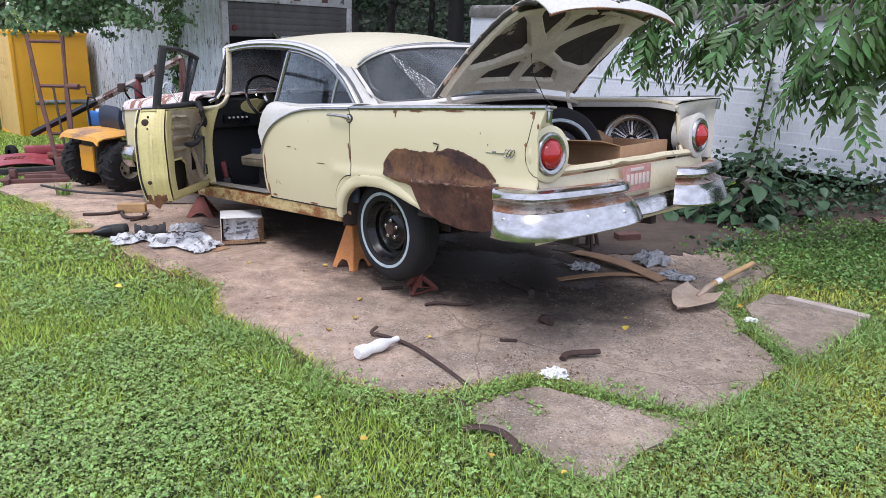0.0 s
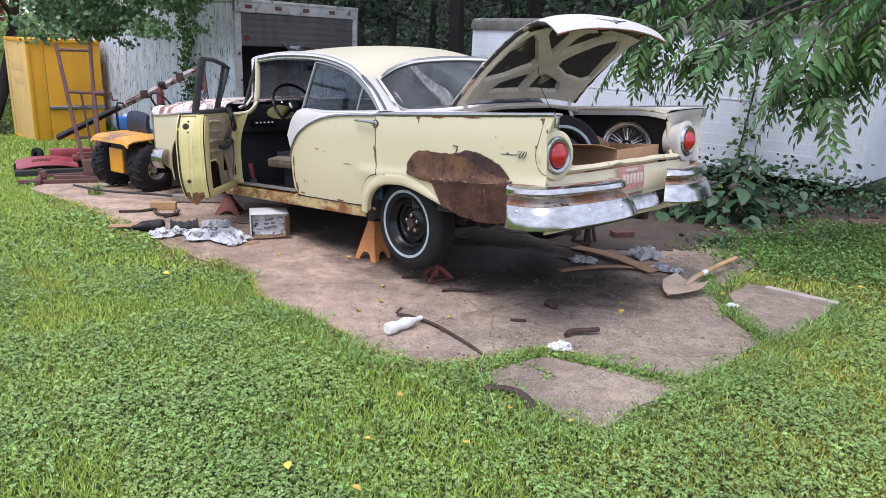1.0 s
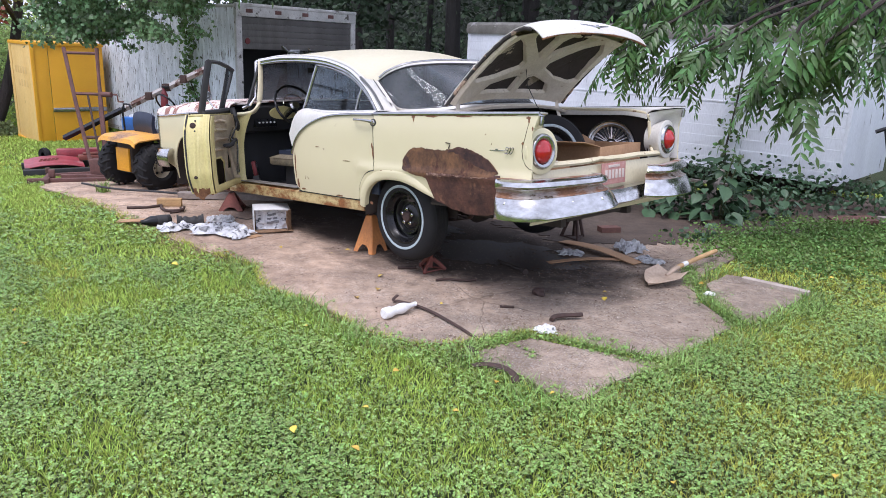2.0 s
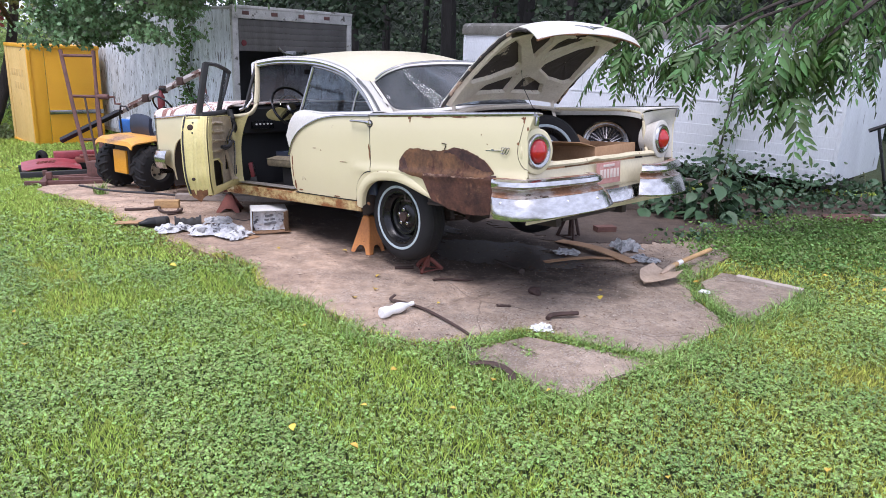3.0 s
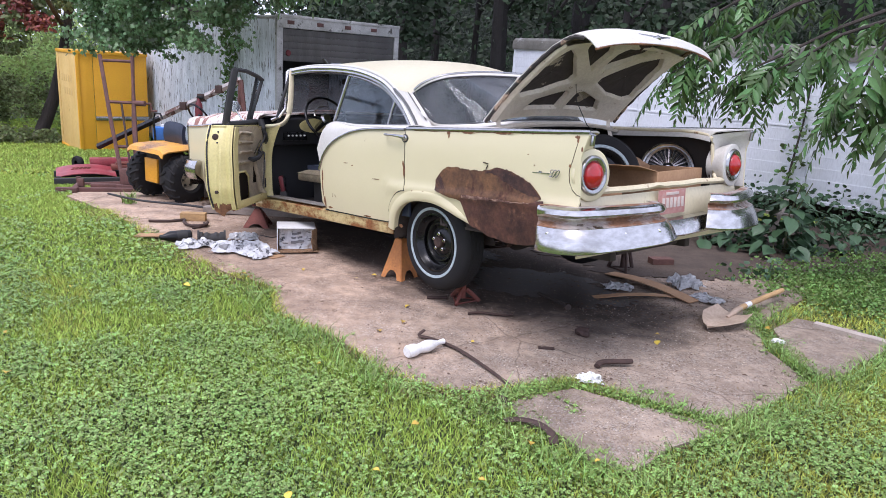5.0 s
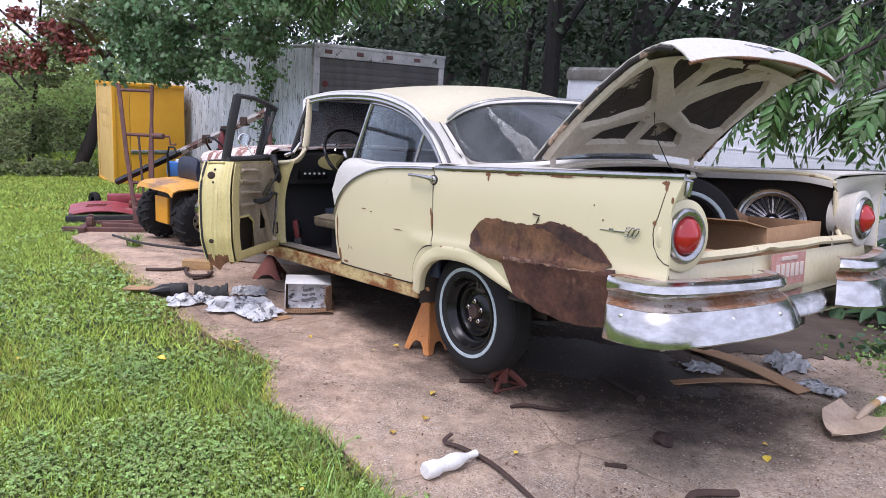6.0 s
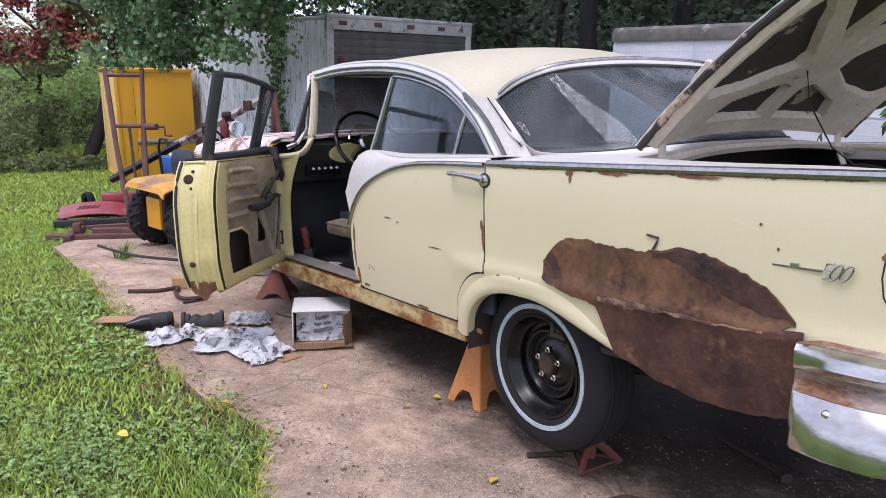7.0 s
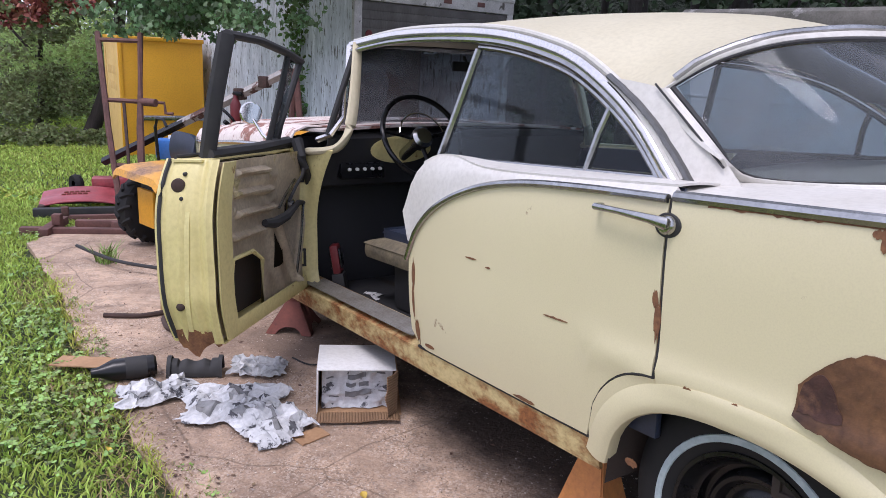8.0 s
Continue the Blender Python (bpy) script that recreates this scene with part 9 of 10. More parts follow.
# on the car floor
toolbox = thing("red_case", in_car(Matrix.Translation((2.38, 0.73, 0.075)) @ pose(0, 0, 0, 0, 8, 55)), "small red plastic case in the footwell", "case")
bm = bmesh.new()
box(bm, (-0.02, -0.045, 0.10), (0.02, 0.045, 0.245), 0.008)
part("body", bm, "red", toolbox)
bm = bmesh.new()
box(bm, (-0.028, -0.032, 0.125), (-0.018, 0.032, 0.225), 0.003)
box(bm, (0.018, -0.032, 0.125), (0.028, 0.032, 0.225), 0.003)
part("panel", bm, "black", toolbox)
bm = bmesh.new()
box(bm, (-0.03, -0.05, 0.0), (0.03, 0.05, 0.10), 0.006)
part("foot", bm, "rubber", toolbox)

# black T-handled tool against the trailer
tool = thing("post_bar", Matrix.Translation((4.99, 8.51, ground_z(4.99, 8.51))) @ pose(0, 0, 0, -7, -13, 0), "black T-handled digging bar by the trailer", "tool")
bm = bmesh.new()
tube(bm, [(0, 0, 0), (0, 0, 1.02)], 0.02, 8)
part("shaft", bm, "black", tool)
bm = bmesh.new()
tube(bm, [(-0.11, 0.02, 1.0), (0.11, -0.02, 1.04)], 0.025, 8)
part("grip", bm, "black", tool)
board("rotten_log", (4.25, 7.35), 20, (0.30, 0.09, 0.08), "greywood", "short pale log on the soil", "log", 0.02)
board("rusty_plate", (3.75, 7.40), -8, (0.45, 0.28, 0.04), "brick", "rusty red sheet half hidden in weeds", "sheet", 0.0, -6)
board("weathered_board", (2.0, 7.75), -14, (0.75, 0.05, 0.03), "greywood", "weathered board leaning in the weeds", "board", 0.34, 3)
board("weathered_board", (2.35, 7.35), 58, (0.55, 0.045, 0.03), "greywood", "weathered board leaning in the weeds", "board", 0.10, -42)


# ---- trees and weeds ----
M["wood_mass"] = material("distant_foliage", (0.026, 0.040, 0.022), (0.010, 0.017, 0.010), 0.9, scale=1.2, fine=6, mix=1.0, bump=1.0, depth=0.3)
def leaves(P, size, fold=0.25, droop=0.3, shape="oval"):
    """Leaves at places P with random turns: folded ovals or lobed maple leaves."""
    n = len(P)
    u = rng.normal(size=(n, 3))
    u[:, 2] = u[:, 2] * 0.5 - droop
    u /= np.linalg.norm(u, axis=1, keepdims=True)
    w = rng.normal(size=(n, 3))
    w[:, 2] *= 0.35
    v = np.cross(u, w)
    v /= np.linalg.norm(v, axis=1, keepdims=True) + 1e-9
    nn = np.cross(u, v)
    s = (size * rng.uniform(0.6, 1.3, n))[:, None]
    if shape == "oval":
        pts = ((0, 0, 0), (0.35, 0.28, 0.3), (0.75, 0.22, 0.3), (1, 0, 0.1), (0.75, -0.22, 0.3), (0.35, -0.28, 0.3))
        tris = ((0, 3, 1), (1, 3, 2), (0, 5, 3), (5, 4, 3))
    else:
        pts = ((0, 0, 0), (0.05, 0.38, 0.1), (0.32, 0.26, 0.1), (0.42, 0.55, 0.2), (0.62, 0.22, 0.1), (1.0, 0.0, 0.1), (0.62, -0.22, 0.1), (0.42, -0.55, 0.2), (0.32, -0.26, 0.1), (0.05, -0.38, 0.1))
        tris = ((0, 2, 1), (0, 4, 2), (2, 4, 3), (0, 5, 4), (0, 6, 5), (0, 8, 6), (8, 7, 6), (0, 9, 8))
    V = np.stack([P + s * (a * u + b * v + fold * abs(b) * c * 3 * nn) for a, b, c in pts], 1)
    base = np.arange(n)[:, None] * len(pts)
    F = np.concatenate([base + np.array(t) for t in tris])
    return V.reshape(-1, 3), F


def cloud(blobs, n, rough=0.35):
    """Places spread through uneven clumps (x, y, z, rx, ry, rz), denser towards their skins."""
    out = []
    vol = np.array([b[3] * b[4] * b[5] for b in blobs]) ** 0.75
    for b, c in zip(blobs, (n * vol / vol.sum()).astype(int)):
        d = rng.normal(size=(c, 3))
        d /= np.linalg.norm(d, axis=1, keepdims=True)
        r = rng.uniform(0.15, 1, (c, 1)) ** 0.45
        bump = 1 + rough * np.sin(d[:, :1] * 7 + b[0]) * np.cos(d[:, 1:2] * 6 + b[1]) + rough * 0.6 * np.sin(d[:, 2:3] * 11 + b[2])
        out.append(np.array(b[:3]) + d * r * bump * np.array(b[3:6]))
    return np.concatenate(out)


def clumps(blobs, count, size, flat=0.7):
    """Breaks big soft forms into many small uneven clumps with gaps between them."""
    P = cloud(blobs, count, 0.3)
    return [(*p, *(size * rng.uniform(0.55, 1.3) * np.array([1, 1, flat]))) for p in P]


def limb(pts, r0, r1, bm, n=8):
    k = len(pts)
    across = (Vector(pts[-1]) - Vector(pts[0])).orthogonal()
    tube(bm, [Vector(p) + 0.05 * noise.noise_vector(Vector(p) * 3) for p in pts], [r0 + (r1 - r0) * i / (k - 1) for i in range(k)], n, up=across.normalized())


def crown_part(name, V, F, mat, parent):
    ob = mesh_from(name, V, F, mat)
    ob.parent = parent
    return ob


# maple beside the yellow box, hanging over it
maple = thing("maple_tree", Matrix(), "maple tree with a leaning dark trunk and drooping leaves", "tree")
bm = bmesh.new()
limb([(-12.62, 16.05, -1.0), (-12.57, 16.08, -0.72), (-12.40, 16.2, -0.2), (-12.28, 16.33, 0.26), (-12.15, 16.43, 0.93), (-11.99, 16.5, 1.73), (-11.75, 16.5, 2.77), (-11.2, 16.2, 4.4)], 0.18, 0.09, bm, 12)
part("trunk", bm, "bark", maple)
for pts in ([(-11.8, 16.5, 2.5), (-10.4, 15.0, 3.0), (-9.0, 13.3, 3.1), (-7.4, 12.0, 2.7), (-6.3, 11.3, 2.3), (-5.4, 10.9, 2.2)], [(-11.2, 16.2, 4.4), (-9.5, 14.3, 4.4), (-7.6, 12.6, 4.0), (-5.9, 11.6, 3.1), (-4.8, 11.2, 2.4)], [(-11.95, 16.5, 1.9), (-10.6, 13.9, 2.6), (-9.8, 12.6, 2.6)], [(-11.7, 16.4, 3.0), (-12.2, 14.8, 3.6), (-12.9, 13.6, 3.5)]):
    bm = bmesh.new()
    limb(pts, 0.07, 0.015, bm, 6)
    part("limb", bm, "bark", maple)
MAPLE_LOW = [(0.0, 1.75), (0.14, 1.72), (0.30, 1.62), (0.36, 1.40), (0.42, 1.20), (0.47, 1.62), (0.58, 1.68), (0.70, 1.66), (0.77, 1.52), (0.83, 2.02), (0.90, 1.95), (1.0, 2.25), (1.2, 2.5)]
spots = []
for k in range(380):
    u, w = rng.uniform(0.10, 1.22), rng.uniform(0, 1) ** 1.25
    lowest = curve_at(MAPLE_LOW, u)
    spots.append((-9.5 + 4.7 * u + rng.normal(0, 0.3), 13.1 - 2.45 * u + rng.normal(0, 0.35), lowest + 0.16 + w * (4.3 - lowest), *(rng.uniform(0.13, 0.30) * np.array([1.15, 1.15, 0.62]))))
P = cloud(spots, 40000, 0.5)
V, F = leaves(P, 0.074, 0.15, 0.75, "maple")
crown_part("crown", V, F, "leaf", maple)

# reddish tree and brush at the lawn's far edge
redtree = thing("reddish_tree", Matrix(), "small tree with rust-red dying leaves", "tree")
bm = bmesh.new()
limb([(-14.8, 17.0, -0.9), (-14.4, 16.8, 0.1), (-14.2, 16.6, 0.8), (-13.4, 15.9, 2.2), (-12.6, 15.2, 3.4)], 0.09, 0.02, bm, 8)
part("trunk", bm, "bark", redtree)
for pts in ([(-14.2, 16.6, 0.8), (-14.9, 16.0, 2.0), (-15.5, 15.8, 2.5)], [(-13.4, 15.9, 2.2), (-13.9, 15.3, 2.9), (-14.4, 15.0, 3.0)]):
    bm = bmesh.new()
    limb(pts, 0.04, 0.012, bm, 6)
    part("limb", bm, "bark", redtree)
P = cloud([(-14.6 + 0.42 * k, 15.5 - 0.05 * k, 2.35 + 0.5 * math.sin(k * 2.6), 0.24 + 0.06 * math.sin(k * 4), 0.25, 0.26 + 0.1 * math.cos(k * 3)) for k in range(8)], 2300, 0.7)
V, F = leaves(P, 0.12, 0.2, 0.7)
crown_part("dead_crown", V, F, "redleaf", redtree)
P = cloud(clumps([(-12.5, 15.6, 2.6, 0.9, 0.7, 0.7), (-13.4, 15.8, 1.6, 0.9, 0.7, 0.6), (-11.3, 15.4, 2.9, 0.8, 0.6, 0.8)], 75, 0.24), 4200, 0.6)
V, F = leaves(P, 0.115, 0.2, 0.4)
crown_part("crown", V, F, "olive", redtree)

P = cloud([(-16.0 + 1.5 * k, 18.6 - 0.3 * k + 0.6 * math.sin(k * 2.1), 0.2 + 0.25 * math.sin(k * 1.7), 1.2, 0.9, 1.2 + 0.3 * math.sin(k * 3)) for k in range(6)]
          + [(-24 + 2.0 * k, 22.0, 0.8 + 0.5 * math.sin(k * 2.3), 1.6, 1.4, 2.0 + 0.5 * math.sin(k)) for k in range(6)]
          + [(-17.5 + 1.3 * k, 18.8 - 0.25 * k, 0.9 + 0.16 * k + 0.4 * math.sin(k * 2.4), 0.9, 0.8, 1.0) for k in range(7)]
          + [(-15.8 + 0.9 * k, 16.6 + 0.3 * math.sin(k * 3), 1.2 + 0.6 * math.sin(k * 1.9), 0.6, 0.6, 0.9) for k in range(4)], 32000, 0.6)
V, F = leaves(P, 0.105, 0.2, 0.2)
tagged(mesh_from("brush", V, F, "shrub"), "dense green brush along the lawn edge", "bushes", kind="stuff")
# darker undergrowth with gaps where the lawn ends
P = np.concatenate([cloud(clumps([(-13.1 - 0.75 * k, 16.3 - 0.55 * k, 0.0 + 0.2 * math.sin(k * 2.1), 0.8, 0.7, 0.9) for k in range(6)], 170, 0.24), 15000, 0.6),
                    cloud(clumps([(-11.9 - 0.55 * k, 15.3 - 0.55 * k, -0.62, 0.55, 0.45, 0.22 + 0.08 * math.sin(k * 2.7)) for k in range(9)], 130, 0.13), 9000, 0.6)])
V, F = leaves(P, 0.085, 0.2, 0.1)
tagged(mesh_from("undergrowth", V, F, "olive"), "shaded undergrowth where the lawn ends", "bushes", kind="stuff")

# woodland behind everything
blobs = []
for k in range(26):
    x = -26 + 2.0 * k
    y = 21.5 - 0.18 * x + 1.3 * math.sin(k * 1.9)
    blobs.append((x, y, 0.6 + 0.4 * math.sin(k * 2.7), 1.8, 1.2, 2.2))
    blobs.append((x + 0.8, y + 1.5, 4.3 + 0.8 * math.sin(k * 1.3), 1.9, 1.4, 1.9 + 0.5 * math.sin(k * 2.2)))
    blobs.append((x, y + 3.5, 8.2 + math.sin(k), 2.2, 1.8, 2.4))
blobs += [(-7 + 1.6 * k, 17.2 + 0.8 * math.sin(k * 2.3), 3.4 + 0.5 * math.sin(k * 1.7), 1.3, 0.8, 1.7) for k in range(9)]
blobs = [b for b in blobs if not (b[0] < -12.5 and b[2] > 2.2)]
low = [b for b in blobs if b[2] < 2.2]
high = [b for b in blobs if b[2] >= 2.2]
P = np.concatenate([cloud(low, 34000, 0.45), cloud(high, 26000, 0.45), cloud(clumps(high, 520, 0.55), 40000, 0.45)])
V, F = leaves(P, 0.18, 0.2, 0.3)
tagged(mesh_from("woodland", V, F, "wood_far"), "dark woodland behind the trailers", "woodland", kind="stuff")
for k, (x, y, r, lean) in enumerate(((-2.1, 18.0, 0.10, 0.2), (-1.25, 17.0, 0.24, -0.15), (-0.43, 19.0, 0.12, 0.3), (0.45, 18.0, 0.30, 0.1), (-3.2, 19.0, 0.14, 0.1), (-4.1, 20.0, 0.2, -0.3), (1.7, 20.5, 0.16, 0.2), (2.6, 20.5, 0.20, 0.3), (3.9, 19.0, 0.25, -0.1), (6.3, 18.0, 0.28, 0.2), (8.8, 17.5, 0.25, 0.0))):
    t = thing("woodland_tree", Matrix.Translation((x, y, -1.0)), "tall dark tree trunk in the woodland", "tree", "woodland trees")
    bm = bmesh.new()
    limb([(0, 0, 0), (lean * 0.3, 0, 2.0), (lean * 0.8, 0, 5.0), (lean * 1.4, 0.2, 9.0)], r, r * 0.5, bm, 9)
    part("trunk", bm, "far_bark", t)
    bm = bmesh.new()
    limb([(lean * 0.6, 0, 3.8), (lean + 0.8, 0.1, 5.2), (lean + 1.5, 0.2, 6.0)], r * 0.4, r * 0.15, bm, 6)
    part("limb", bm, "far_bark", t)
# the woods go on behind: a lumpy dark mass with an uneven top
bm = bmesh.new()
rows = []
for k in range(90):
    x = -46 + 1.05 * k
    y = 29 - 0.18 * x + 1.2 * noise.noise((x * 0.3, 0, 0))
    h = 3.7 + (2.0 + 1.6 * noise.noise((x * 0.6, 11, 0))) * max(0.0, min(1.0, (x + 13) / 5)) + 1.3 * noise.noise((x * 0.35, 3, 0)) + 0.9 * noise.noise((x * 1.1, 7, 0)) - 2.4 * max(0.0, min(1.0, (-11 - x) / 6))
    rows.append([(x, y + 2.5 * u + 0.6 * noise.noise((x * 0.8, u * 5, 2)), -2 + (h + 2) * math.sin(u * math.pi / 2) + 0.3 * noise.noise((x * 1.5, u * 9, 4))) for u in lin(0, 1, 9)])
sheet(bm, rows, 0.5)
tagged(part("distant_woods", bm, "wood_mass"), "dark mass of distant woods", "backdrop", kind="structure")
# unseen high canopy, added to shade the back of the yard
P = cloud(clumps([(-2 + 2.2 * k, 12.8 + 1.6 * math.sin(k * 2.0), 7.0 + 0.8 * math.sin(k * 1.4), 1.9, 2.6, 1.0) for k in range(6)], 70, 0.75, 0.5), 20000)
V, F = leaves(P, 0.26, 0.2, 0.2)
tagged(mesh_from("high_canopy", V, F, "wood_far"), "unseen leaf canopy added to shade the back of the yard", "foliage", kind="stuff")


# compound-leaved boughs in front of the trailer
def compound(P, D, length, leaflets=8, droop=0.55):
    """Feather-shaped leaves: bases P, directions D."""
    n = len(P)
    L = length * rng.uniform(0.7, 1.2, n)
    D = D / np.linalg.norm(D, axis=1, keepdims=True)
    side = np.cross(D, np.array([0, 0, 1.0]))
    side /= np.linalg.norm(side, axis=1, keepdims=True) + 1e-9
    roll = rng.normal(0, 0.45, n)[:, None]
    up = np.cross(side, D)
    side, up = side * np.cos(roll) + up * np.sin(roll), up * np.cos(roll) - side * np.sin(roll)
    V, F, o = [], [], 0

    def along(t):
        return P + D * (L * t)[:, None] + np.array([0, 0, -1.0]) * (L * droop * t * t)[:, None]

    def put(pts, tris):
        nonlocal o
        V.append(np.stack(pts, 1).reshape(-1, 3))
        b = np.arange(n)[:, None] * len(pts) + o
        F.extend([b + np.array(t) for t in tris])
        o += n * len(pts)

    for q in range(5):
        a, b = along(q / 5), along((q + 1) / 5)
        put([a - up * 0.0025, a + up * 0.0025, b + up * 0.002, b - up * 0.002], ((0, 1, 2), (0, 2, 3)))
    for q in range(leaflets + 1):
        t = 0.18 + 0.80 * q / leaflets
        c = along(t)
        ax = along(min(1.02, t + 0.05)) - along(t - 0.05)
        ax /= np.linalg.norm(ax, axis=1, keepdims=True)
        for sg in ((1, -1) if q < leaflets else (0,)):
            ll = (L * 0.24 * (0.75 + 0.5 * math.sin(math.pi * min(1, t + 0.1))) * rng.uniform(0.85, 1.15, n))[:, None]
            d = side * (sg * 0.80) + ax * (0.55 if sg else 1.0) + np.array([0, 0, -0.30]) + rng.normal(0, 0.10, (n, 3))
            d /= np.linalg.norm(d, axis=1, keepdims=True)
            w = np.cross(d, up)
            w /= np.linalg.norm(w, axis=1, keepdims=True) + 1e-9
            ll = ll * 1.12
            m1, m2 = c + d * ll * 0.35, c + d * ll * 0.68 - up * ll * 0.03
            put([c, m1 + w * ll * 0.15 + up * ll * 0.05, m2 + w * ll * 0.115, c + d * ll - up * ll * 0.10, m2 - w * ll * 0.115, m1 - w * ll * 0.15 + up * ll * 0.04], ((0, 3, 1), (1, 3, 2), (0, 5, 3), (5, 4, 3)))
    return np.concatenate(V), np.concatenate(F)


walnut = thing("compound_leaved_tree", Matrix(), "tree with long drooping boughs of feathery compound leaves", "tree")
bm = bmesh.new()
limb([(7.4, 8.6, -0.1), (7.2, 8.4, 1.5), (6.9, 8.1, 3.2), (6.6, 7.8, 5.0)], 0.2, 0.12, bm, 9)
part("trunk", bm, "bark", walnut)
boughs = [[(6.6, 7.4, 3.6), (4.2, 6.3, 3.0), (2.95, 5.9, 2.45), (2.5, 5.85, 2.05), (2.36, 5.85, 1.78), (2.30, 5.85, 1.58)],
          [(4.2, 6.3, 3.0), (3.2, 5.95, 2.3), (2.75, 5.9, 1.9), (2.50, 5.85, 1.55)],
          [(6.6, 7.4, 3.7), (4.4, 7.0, 2.95), (3.2, 7.0, 2.42), (2.55, 7.0, 2.12), (2.24, 7.0, 1.92), (1.95, 7.0, 1.76)],
          [(6.6, 7.6, 3.8), (3.6, 7.8, 3.0), (2.3, 7.7, 2.45), (1.75, 7.6, 2.12), (1.38, 7.6, 1.88), (1.18, 7.6, 1.72)],
          [(6.6, 7.8, 3.9), (3.5, 8.3, 3.2), (2.2, 8.1, 2.75), (1.6, 7.9, 2.35), (1.25, 7.8, 2.1)],
          [(6.6, 7.5, 3.7), (3.9, 7.6, 2.8), (2.7, 7.6, 2.25), (2.1, 7.5, 1.90), (1.75, 7.5, 1.72)],
          [(6.6, 7.3, 3.3), (4.3, 6.3, 2.9), (3.25, 6.05, 2.4), (2.90, 6.0, 2.05), (2.76, 6.0, 1.78)],
          [(6.6, 7.3, 3.3), (4.6, 6.2, 2.6), (3.5, 6.1, 2.1), (3.05, 6.05, 1.72)],
          [(6.6, 7.8, 5.0), (2.0, 11.3, 4.2), (-1.2, 10.7, 3.45), (-3.0, 10.3, 3.1), (-4.1, 10.1, 2.95)]]
bases, dirs = [], []
for n_b, (pts, count) in enumerate(zip(boughs, (26, 18, 34, 38, 36, 32, 26, 20, 80))):
    bm = bmesh.new()
    limb(pts, 0.030, 0.006, bm, 6)
    part("bough", bm, "bark", walnut)
    Q = np.array(pts)
    for k in range(count):
        t = (0.30 + 0.70 * ((k + rng.uniform()) / count) ** 0.8) * (len(Q) - 1)
        i = min(int(t), len(Q) - 2)
        along_b = (Q[i + 1] - Q[i]) / np.linalg.norm(Q[i + 1] - Q[i])
        p = Q[i] + (Q[i + 1] - Q[i]) * (t - i) + rng.normal(0, 1, 3) * np.array([0.07, 0.09, 0.06])
        d = along_b * 0.35 + rng.normal(0, 0.42, 3)
        d[2] = -abs(d[2]) - rng.uniform(0.15, 0.9)
        bases.append(p)
        dirs.append(d)
V, F = compound(np.array(bases), np.array(dirs), 0.46, 7, 0.35)
crown_part("crown", V, F, "walnut", walnut)


# big-leaved weeds between car and trailer
def broad_weed(at, h, count, leaf, seed):
    t = thing("broadleaf_weed", Matrix.Translation((at[0], at[1], ground_z(*at[:2]) - 0.01)), "large-leaved green weed in rough ground", "weed", "broadleaf weeds")
    r = random.Random(seed)
    for s in range(max(1, count // 12)):
        bm = bmesh.new()
        a = r.uniform(0, 6.28)
        limb([(0.05 * math.cos(a), 0.05 * math.sin(a), 0), (0.1 * math.cos(a), 0.1 * math.sin(a), h * 0.5), (0.22 * math.cos(a), 0.22 * math.sin(a), h * 0.95)], 0.012, 0.005, bm, 5)
        part("stem", bm, "twig", t)
    for k in range(count):
        bm = bmesh.new()
        a = 2.4 * k + r.uniform(-0.4, 0.4)
        z = h * (0.12 + 0.85 * (k + 1) / count) * r.uniform(0.85, 1.1)
        reach = r.uniform(0.08, 0.32) * (1.25 - 0.6 * z / h)
        L = leaf * r.uniform(0.7, 1.25) * (1.1 - 0.35 * z / h)
        W = L * 0.36
        m = Matrix.Translation((math.cos(a) * reach * 0.8, math.sin(a) * reach * 0.8, z)) @ pose(0, 0, 0, 0, r.uniform(0, 35), math.degrees(a)) @ pose(0, 0, 0, r.uniform(-25, 25), 0, 0)
        rows = []
        for u in lin(0, 1, 6):
            w = W * math.sin(math.pi * (0.06 + 0.94 * u) ** 0.75) if u < 1 else 0.003
            rows.append([m @ Vector((L * u, w * v, 0.05 * L * abs(v) - 0.25 * L * u * u)) for v in (-1, -0.5, 0, 0.5, 1)])
        grid(bm, rows)
        part("leaf", bm, "weed", t)


for k, (x, y, h, c, lf) in enumerate(((2.45, 7.25, 0.80, 34, 0.20), (2.0, 7.3, 0.42, 22, 0.21), (1.65, 7.45, 0.3, 14, 0.18), (2.75, 7.35, 0.45, 22, 0.2), (2.3, 7.0, 0.30, 18, 0.18), (2.25, 7.2, 0.5, 20, 0.2), (3.25, 7.65, 0.35, 12, 0.18), (4.6, 8.1, 0.5, 16, 0.16), (5.2, 8.2, 0.45, 14, 0.16))):
    broad_weed((x, y), h, c, lf, k)
# small weeds through the rough ground to the right, and by the tractor
P = cloud([(2.5, 7.3, 0.10, 0.8, 0.35, 0.10), (3.4, 7.9, 0.12, 0.8, 0.35, 0.14), (4.4, 8.0, 0.2, 1.0, 0.5, 0.22), (1.6, 7.9, 0.15, 0.8, 0.5, 0.2), (3.0, 8.6, 0.25, 1.6, 0.5, 0.3), (1.9, 6.1, 0.05, 0.35, 0.25, 0.05)], 2000)
ivy = cloud([(2.25, 5.9, 0.03, 0.5, 0.5, 0.035), (2.9, 6.3, 0.03, 0.8, 0.5, 0.04), (3.6, 6.9, 0.04, 0.9, 0.45, 0.05), (2.7, 5.5, 0.02, 0.6, 0.45, 0.03), (3.3, 5.8, 0.03, 0.9, 0.6, 0.04), (4.2, 6.4, 0.04, 0.9, 0.6, 0.05), (4.6, 7.2, 0.05, 0.6, 0.3, 0.06)], 17000, 0.5)
P[:, 2] = np.maximum(P[:, 2], 0.01)
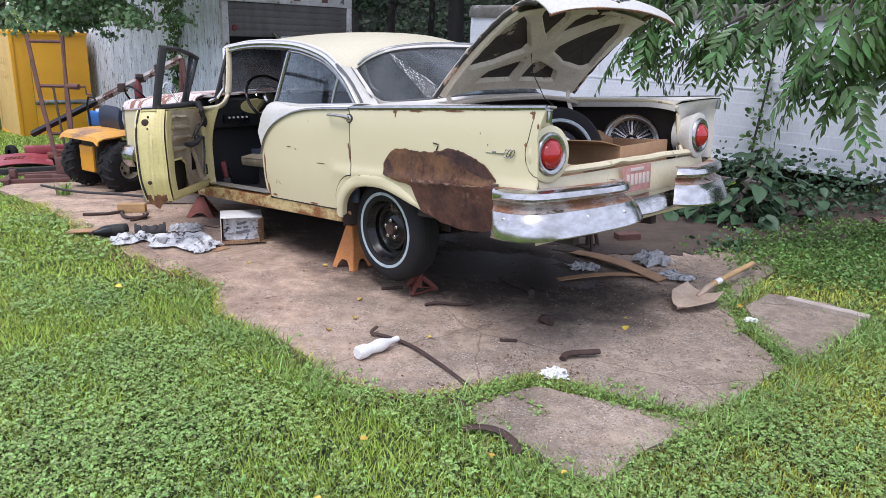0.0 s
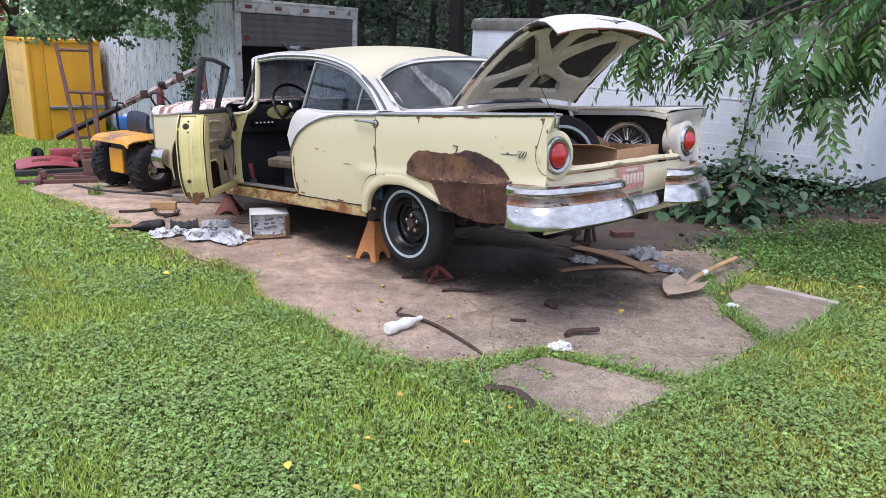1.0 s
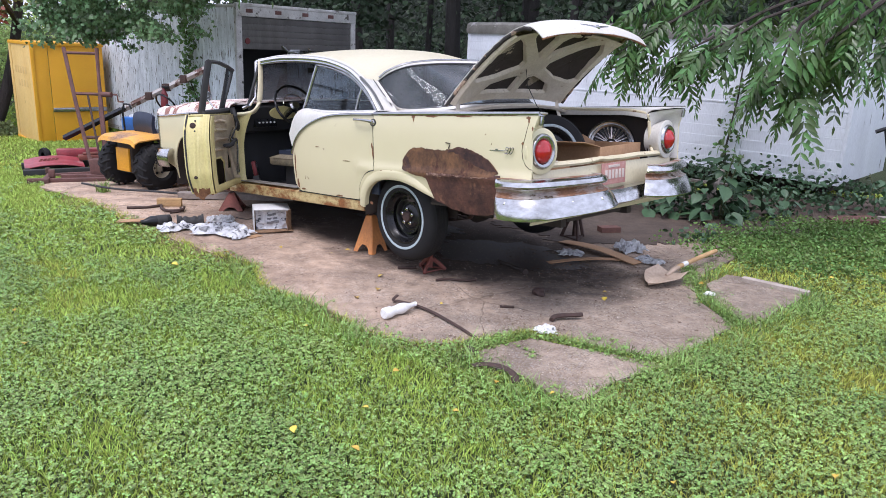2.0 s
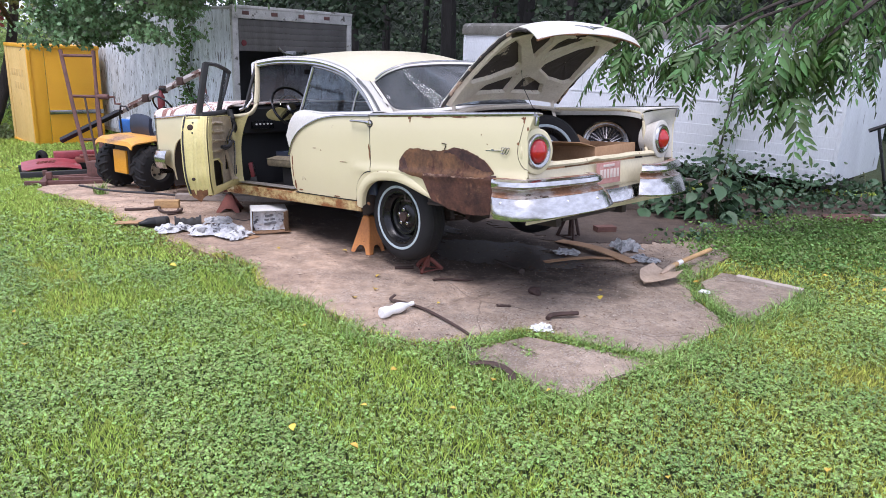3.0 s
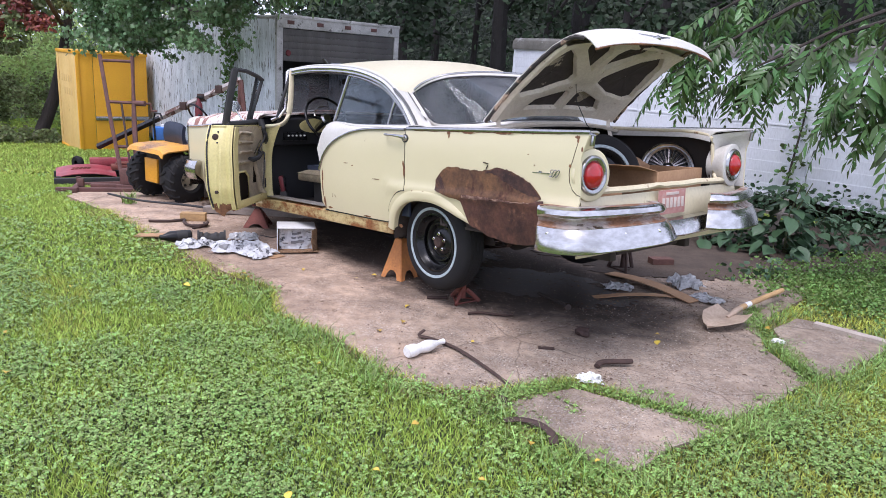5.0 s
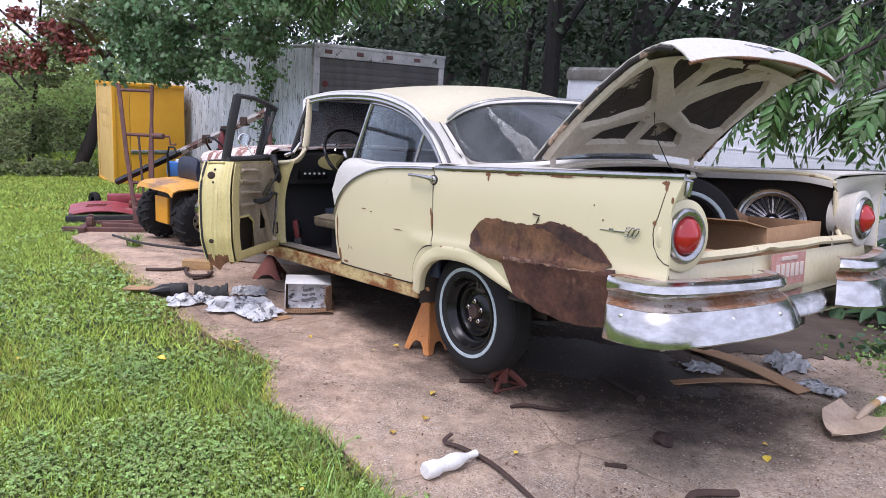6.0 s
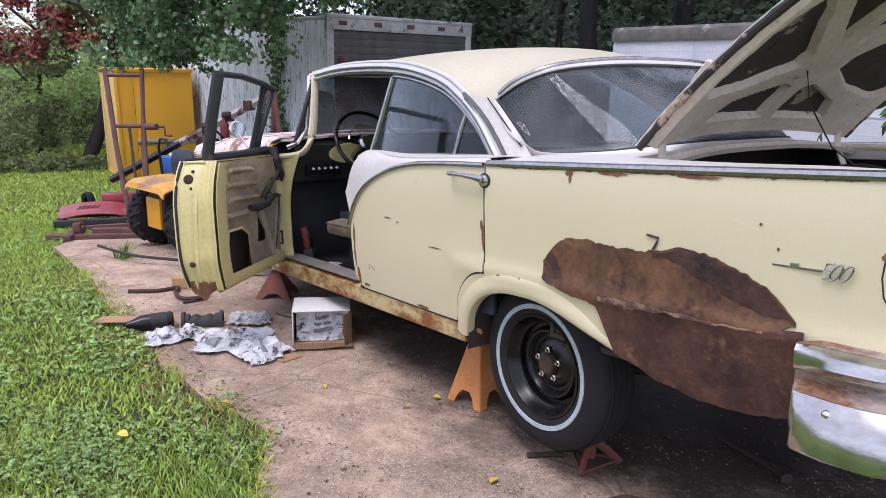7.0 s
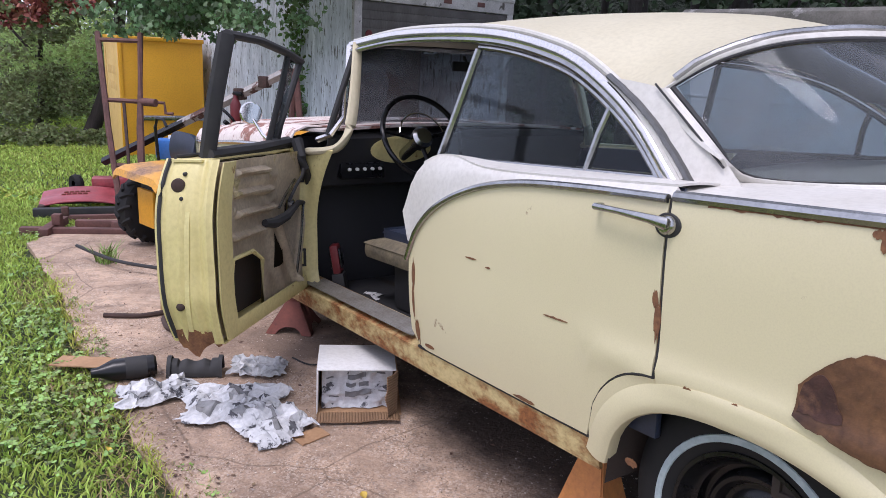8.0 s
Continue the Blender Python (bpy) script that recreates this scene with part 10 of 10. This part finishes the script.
V, F = leaves(P, 0.075, 0.2, -0.1)
IV, IF = leaves(ivy, 0.032, 0.2, -0.1)
tagged(mesh_from("ground_ivy", IV, IF, "ground_leaf"), "low ground ivy at the lawn edge", "weeds", kind="stuff")
tagged(mesh_from("low_weeds", V, F, "weed"), "low green weeds between slab and trailer", "weeds", kind="stuff")
P = cloud([(-4.62, 7.02, 0.03, 0.06, 0.06, 0.1)], 70)
V, F = blades(P[:, 0], P[:, 1], 0.15, 0.010, 0.7)
tagged(mesh_from("weed_tuft", V, F, "clover"), "weed tuft beside the tractor tyre", "weed", kind="stuff")
# sapling with a vine against the trailer
sap = thing("vine_sapling", Matrix.Translation((3.02, 9.25, -0.05)), "thin dark sapling wound with a pale vine", "sapling")
bm = bmesh.new()
limb([(0, 0, 0), (0.02, 0, 0.6), (0.06, 0.01, 1.3), (0.08, 0, 2.1)], 0.018, 0.010, bm, 6)
part("stem", bm, "bark", sap)
Q = np.stack([0.04 + 0.13 * np.sin(np.linspace(0, 30, 150)), 0.06 * np.cos(np.linspace(0, 30, 150)) - 0.03, np.linspace(0.1, 1.6, 150)], 1) + rng.normal(0, 0.035, (150, 3))
V, F = leaves(Q, 0.075, 0.2, 0.3)
crown_part("vine_leaves", V, F, "walnut", sap)

# vine climbing the truck's side
vine = thing("climbing_vine", Matrix(), "dark vine climbing the weathered truck side", "vine")
bm = bmesh.new()
Q = []
for k in range(14):
    L = 1.50 + 0.12 * math.sin(k * 1.1)
    Q.append((-4.80 - 0.80 * L - 0.03, 12.0 + 0.60 * L - 0.04, -0.3 + 0.19 * k))
limb(Q, 0.018, 0.006, bm, 6)
part("stem", bm, "bark", vine)
L = 1.50 + rng.normal(0, 0.15, 520)
P = np.stack([-4.80 - 0.80 * L, 12.0 + 0.60 * L, rng.uniform(0.3, 2.25, 520)], 1) + np.array([-0.06, -0.09, 0]) + rng.normal(0, 0.035, (520, 3))
V, F = leaves(P, 0.085, 0.2, 0.4)
crown_part("vine_leaves", V, F, "walnut", vine)

# yellow fallen leaves
bm = bmesh.new()
rows = [[(0.04 * u, 0.016 * math.sin(math.pi * u) * v + 0.001 * v, 0.006 * v * v + 0.008 * math.sin(3 * u)) for v in (-1, -0.4, 0.4, 1)] for u in lin(0, 1, 6)]
grid(bm, rows)
first = tagged(part("fallen_leaf", bm, "yleaf"), "small yellow fallen leaf", "leaf", "fallen leaves")
first.matrix_basis = pose(-0.55, 2.65, 0.03, 10, 8, 40)
r = random.Random(5)
for k in range(34):
    x, y = r.uniform(-3.2, 3.2), r.uniform(1.3, 5.2)
    if abs(x + 0.3) > 1.2 + 0.7 * (y + 0.9):
        continue
    copy_thing(first, pose(x, y, 0.035 if not inside(MAIN, np.array([x]), np.array([y]))[0] else 0.008, r.uniform(-25, 25), r.uniform(-20, 20), r.uniform(0, 360)) @ Matrix.Scale(r.uniform(0.6, 1.3), 4))
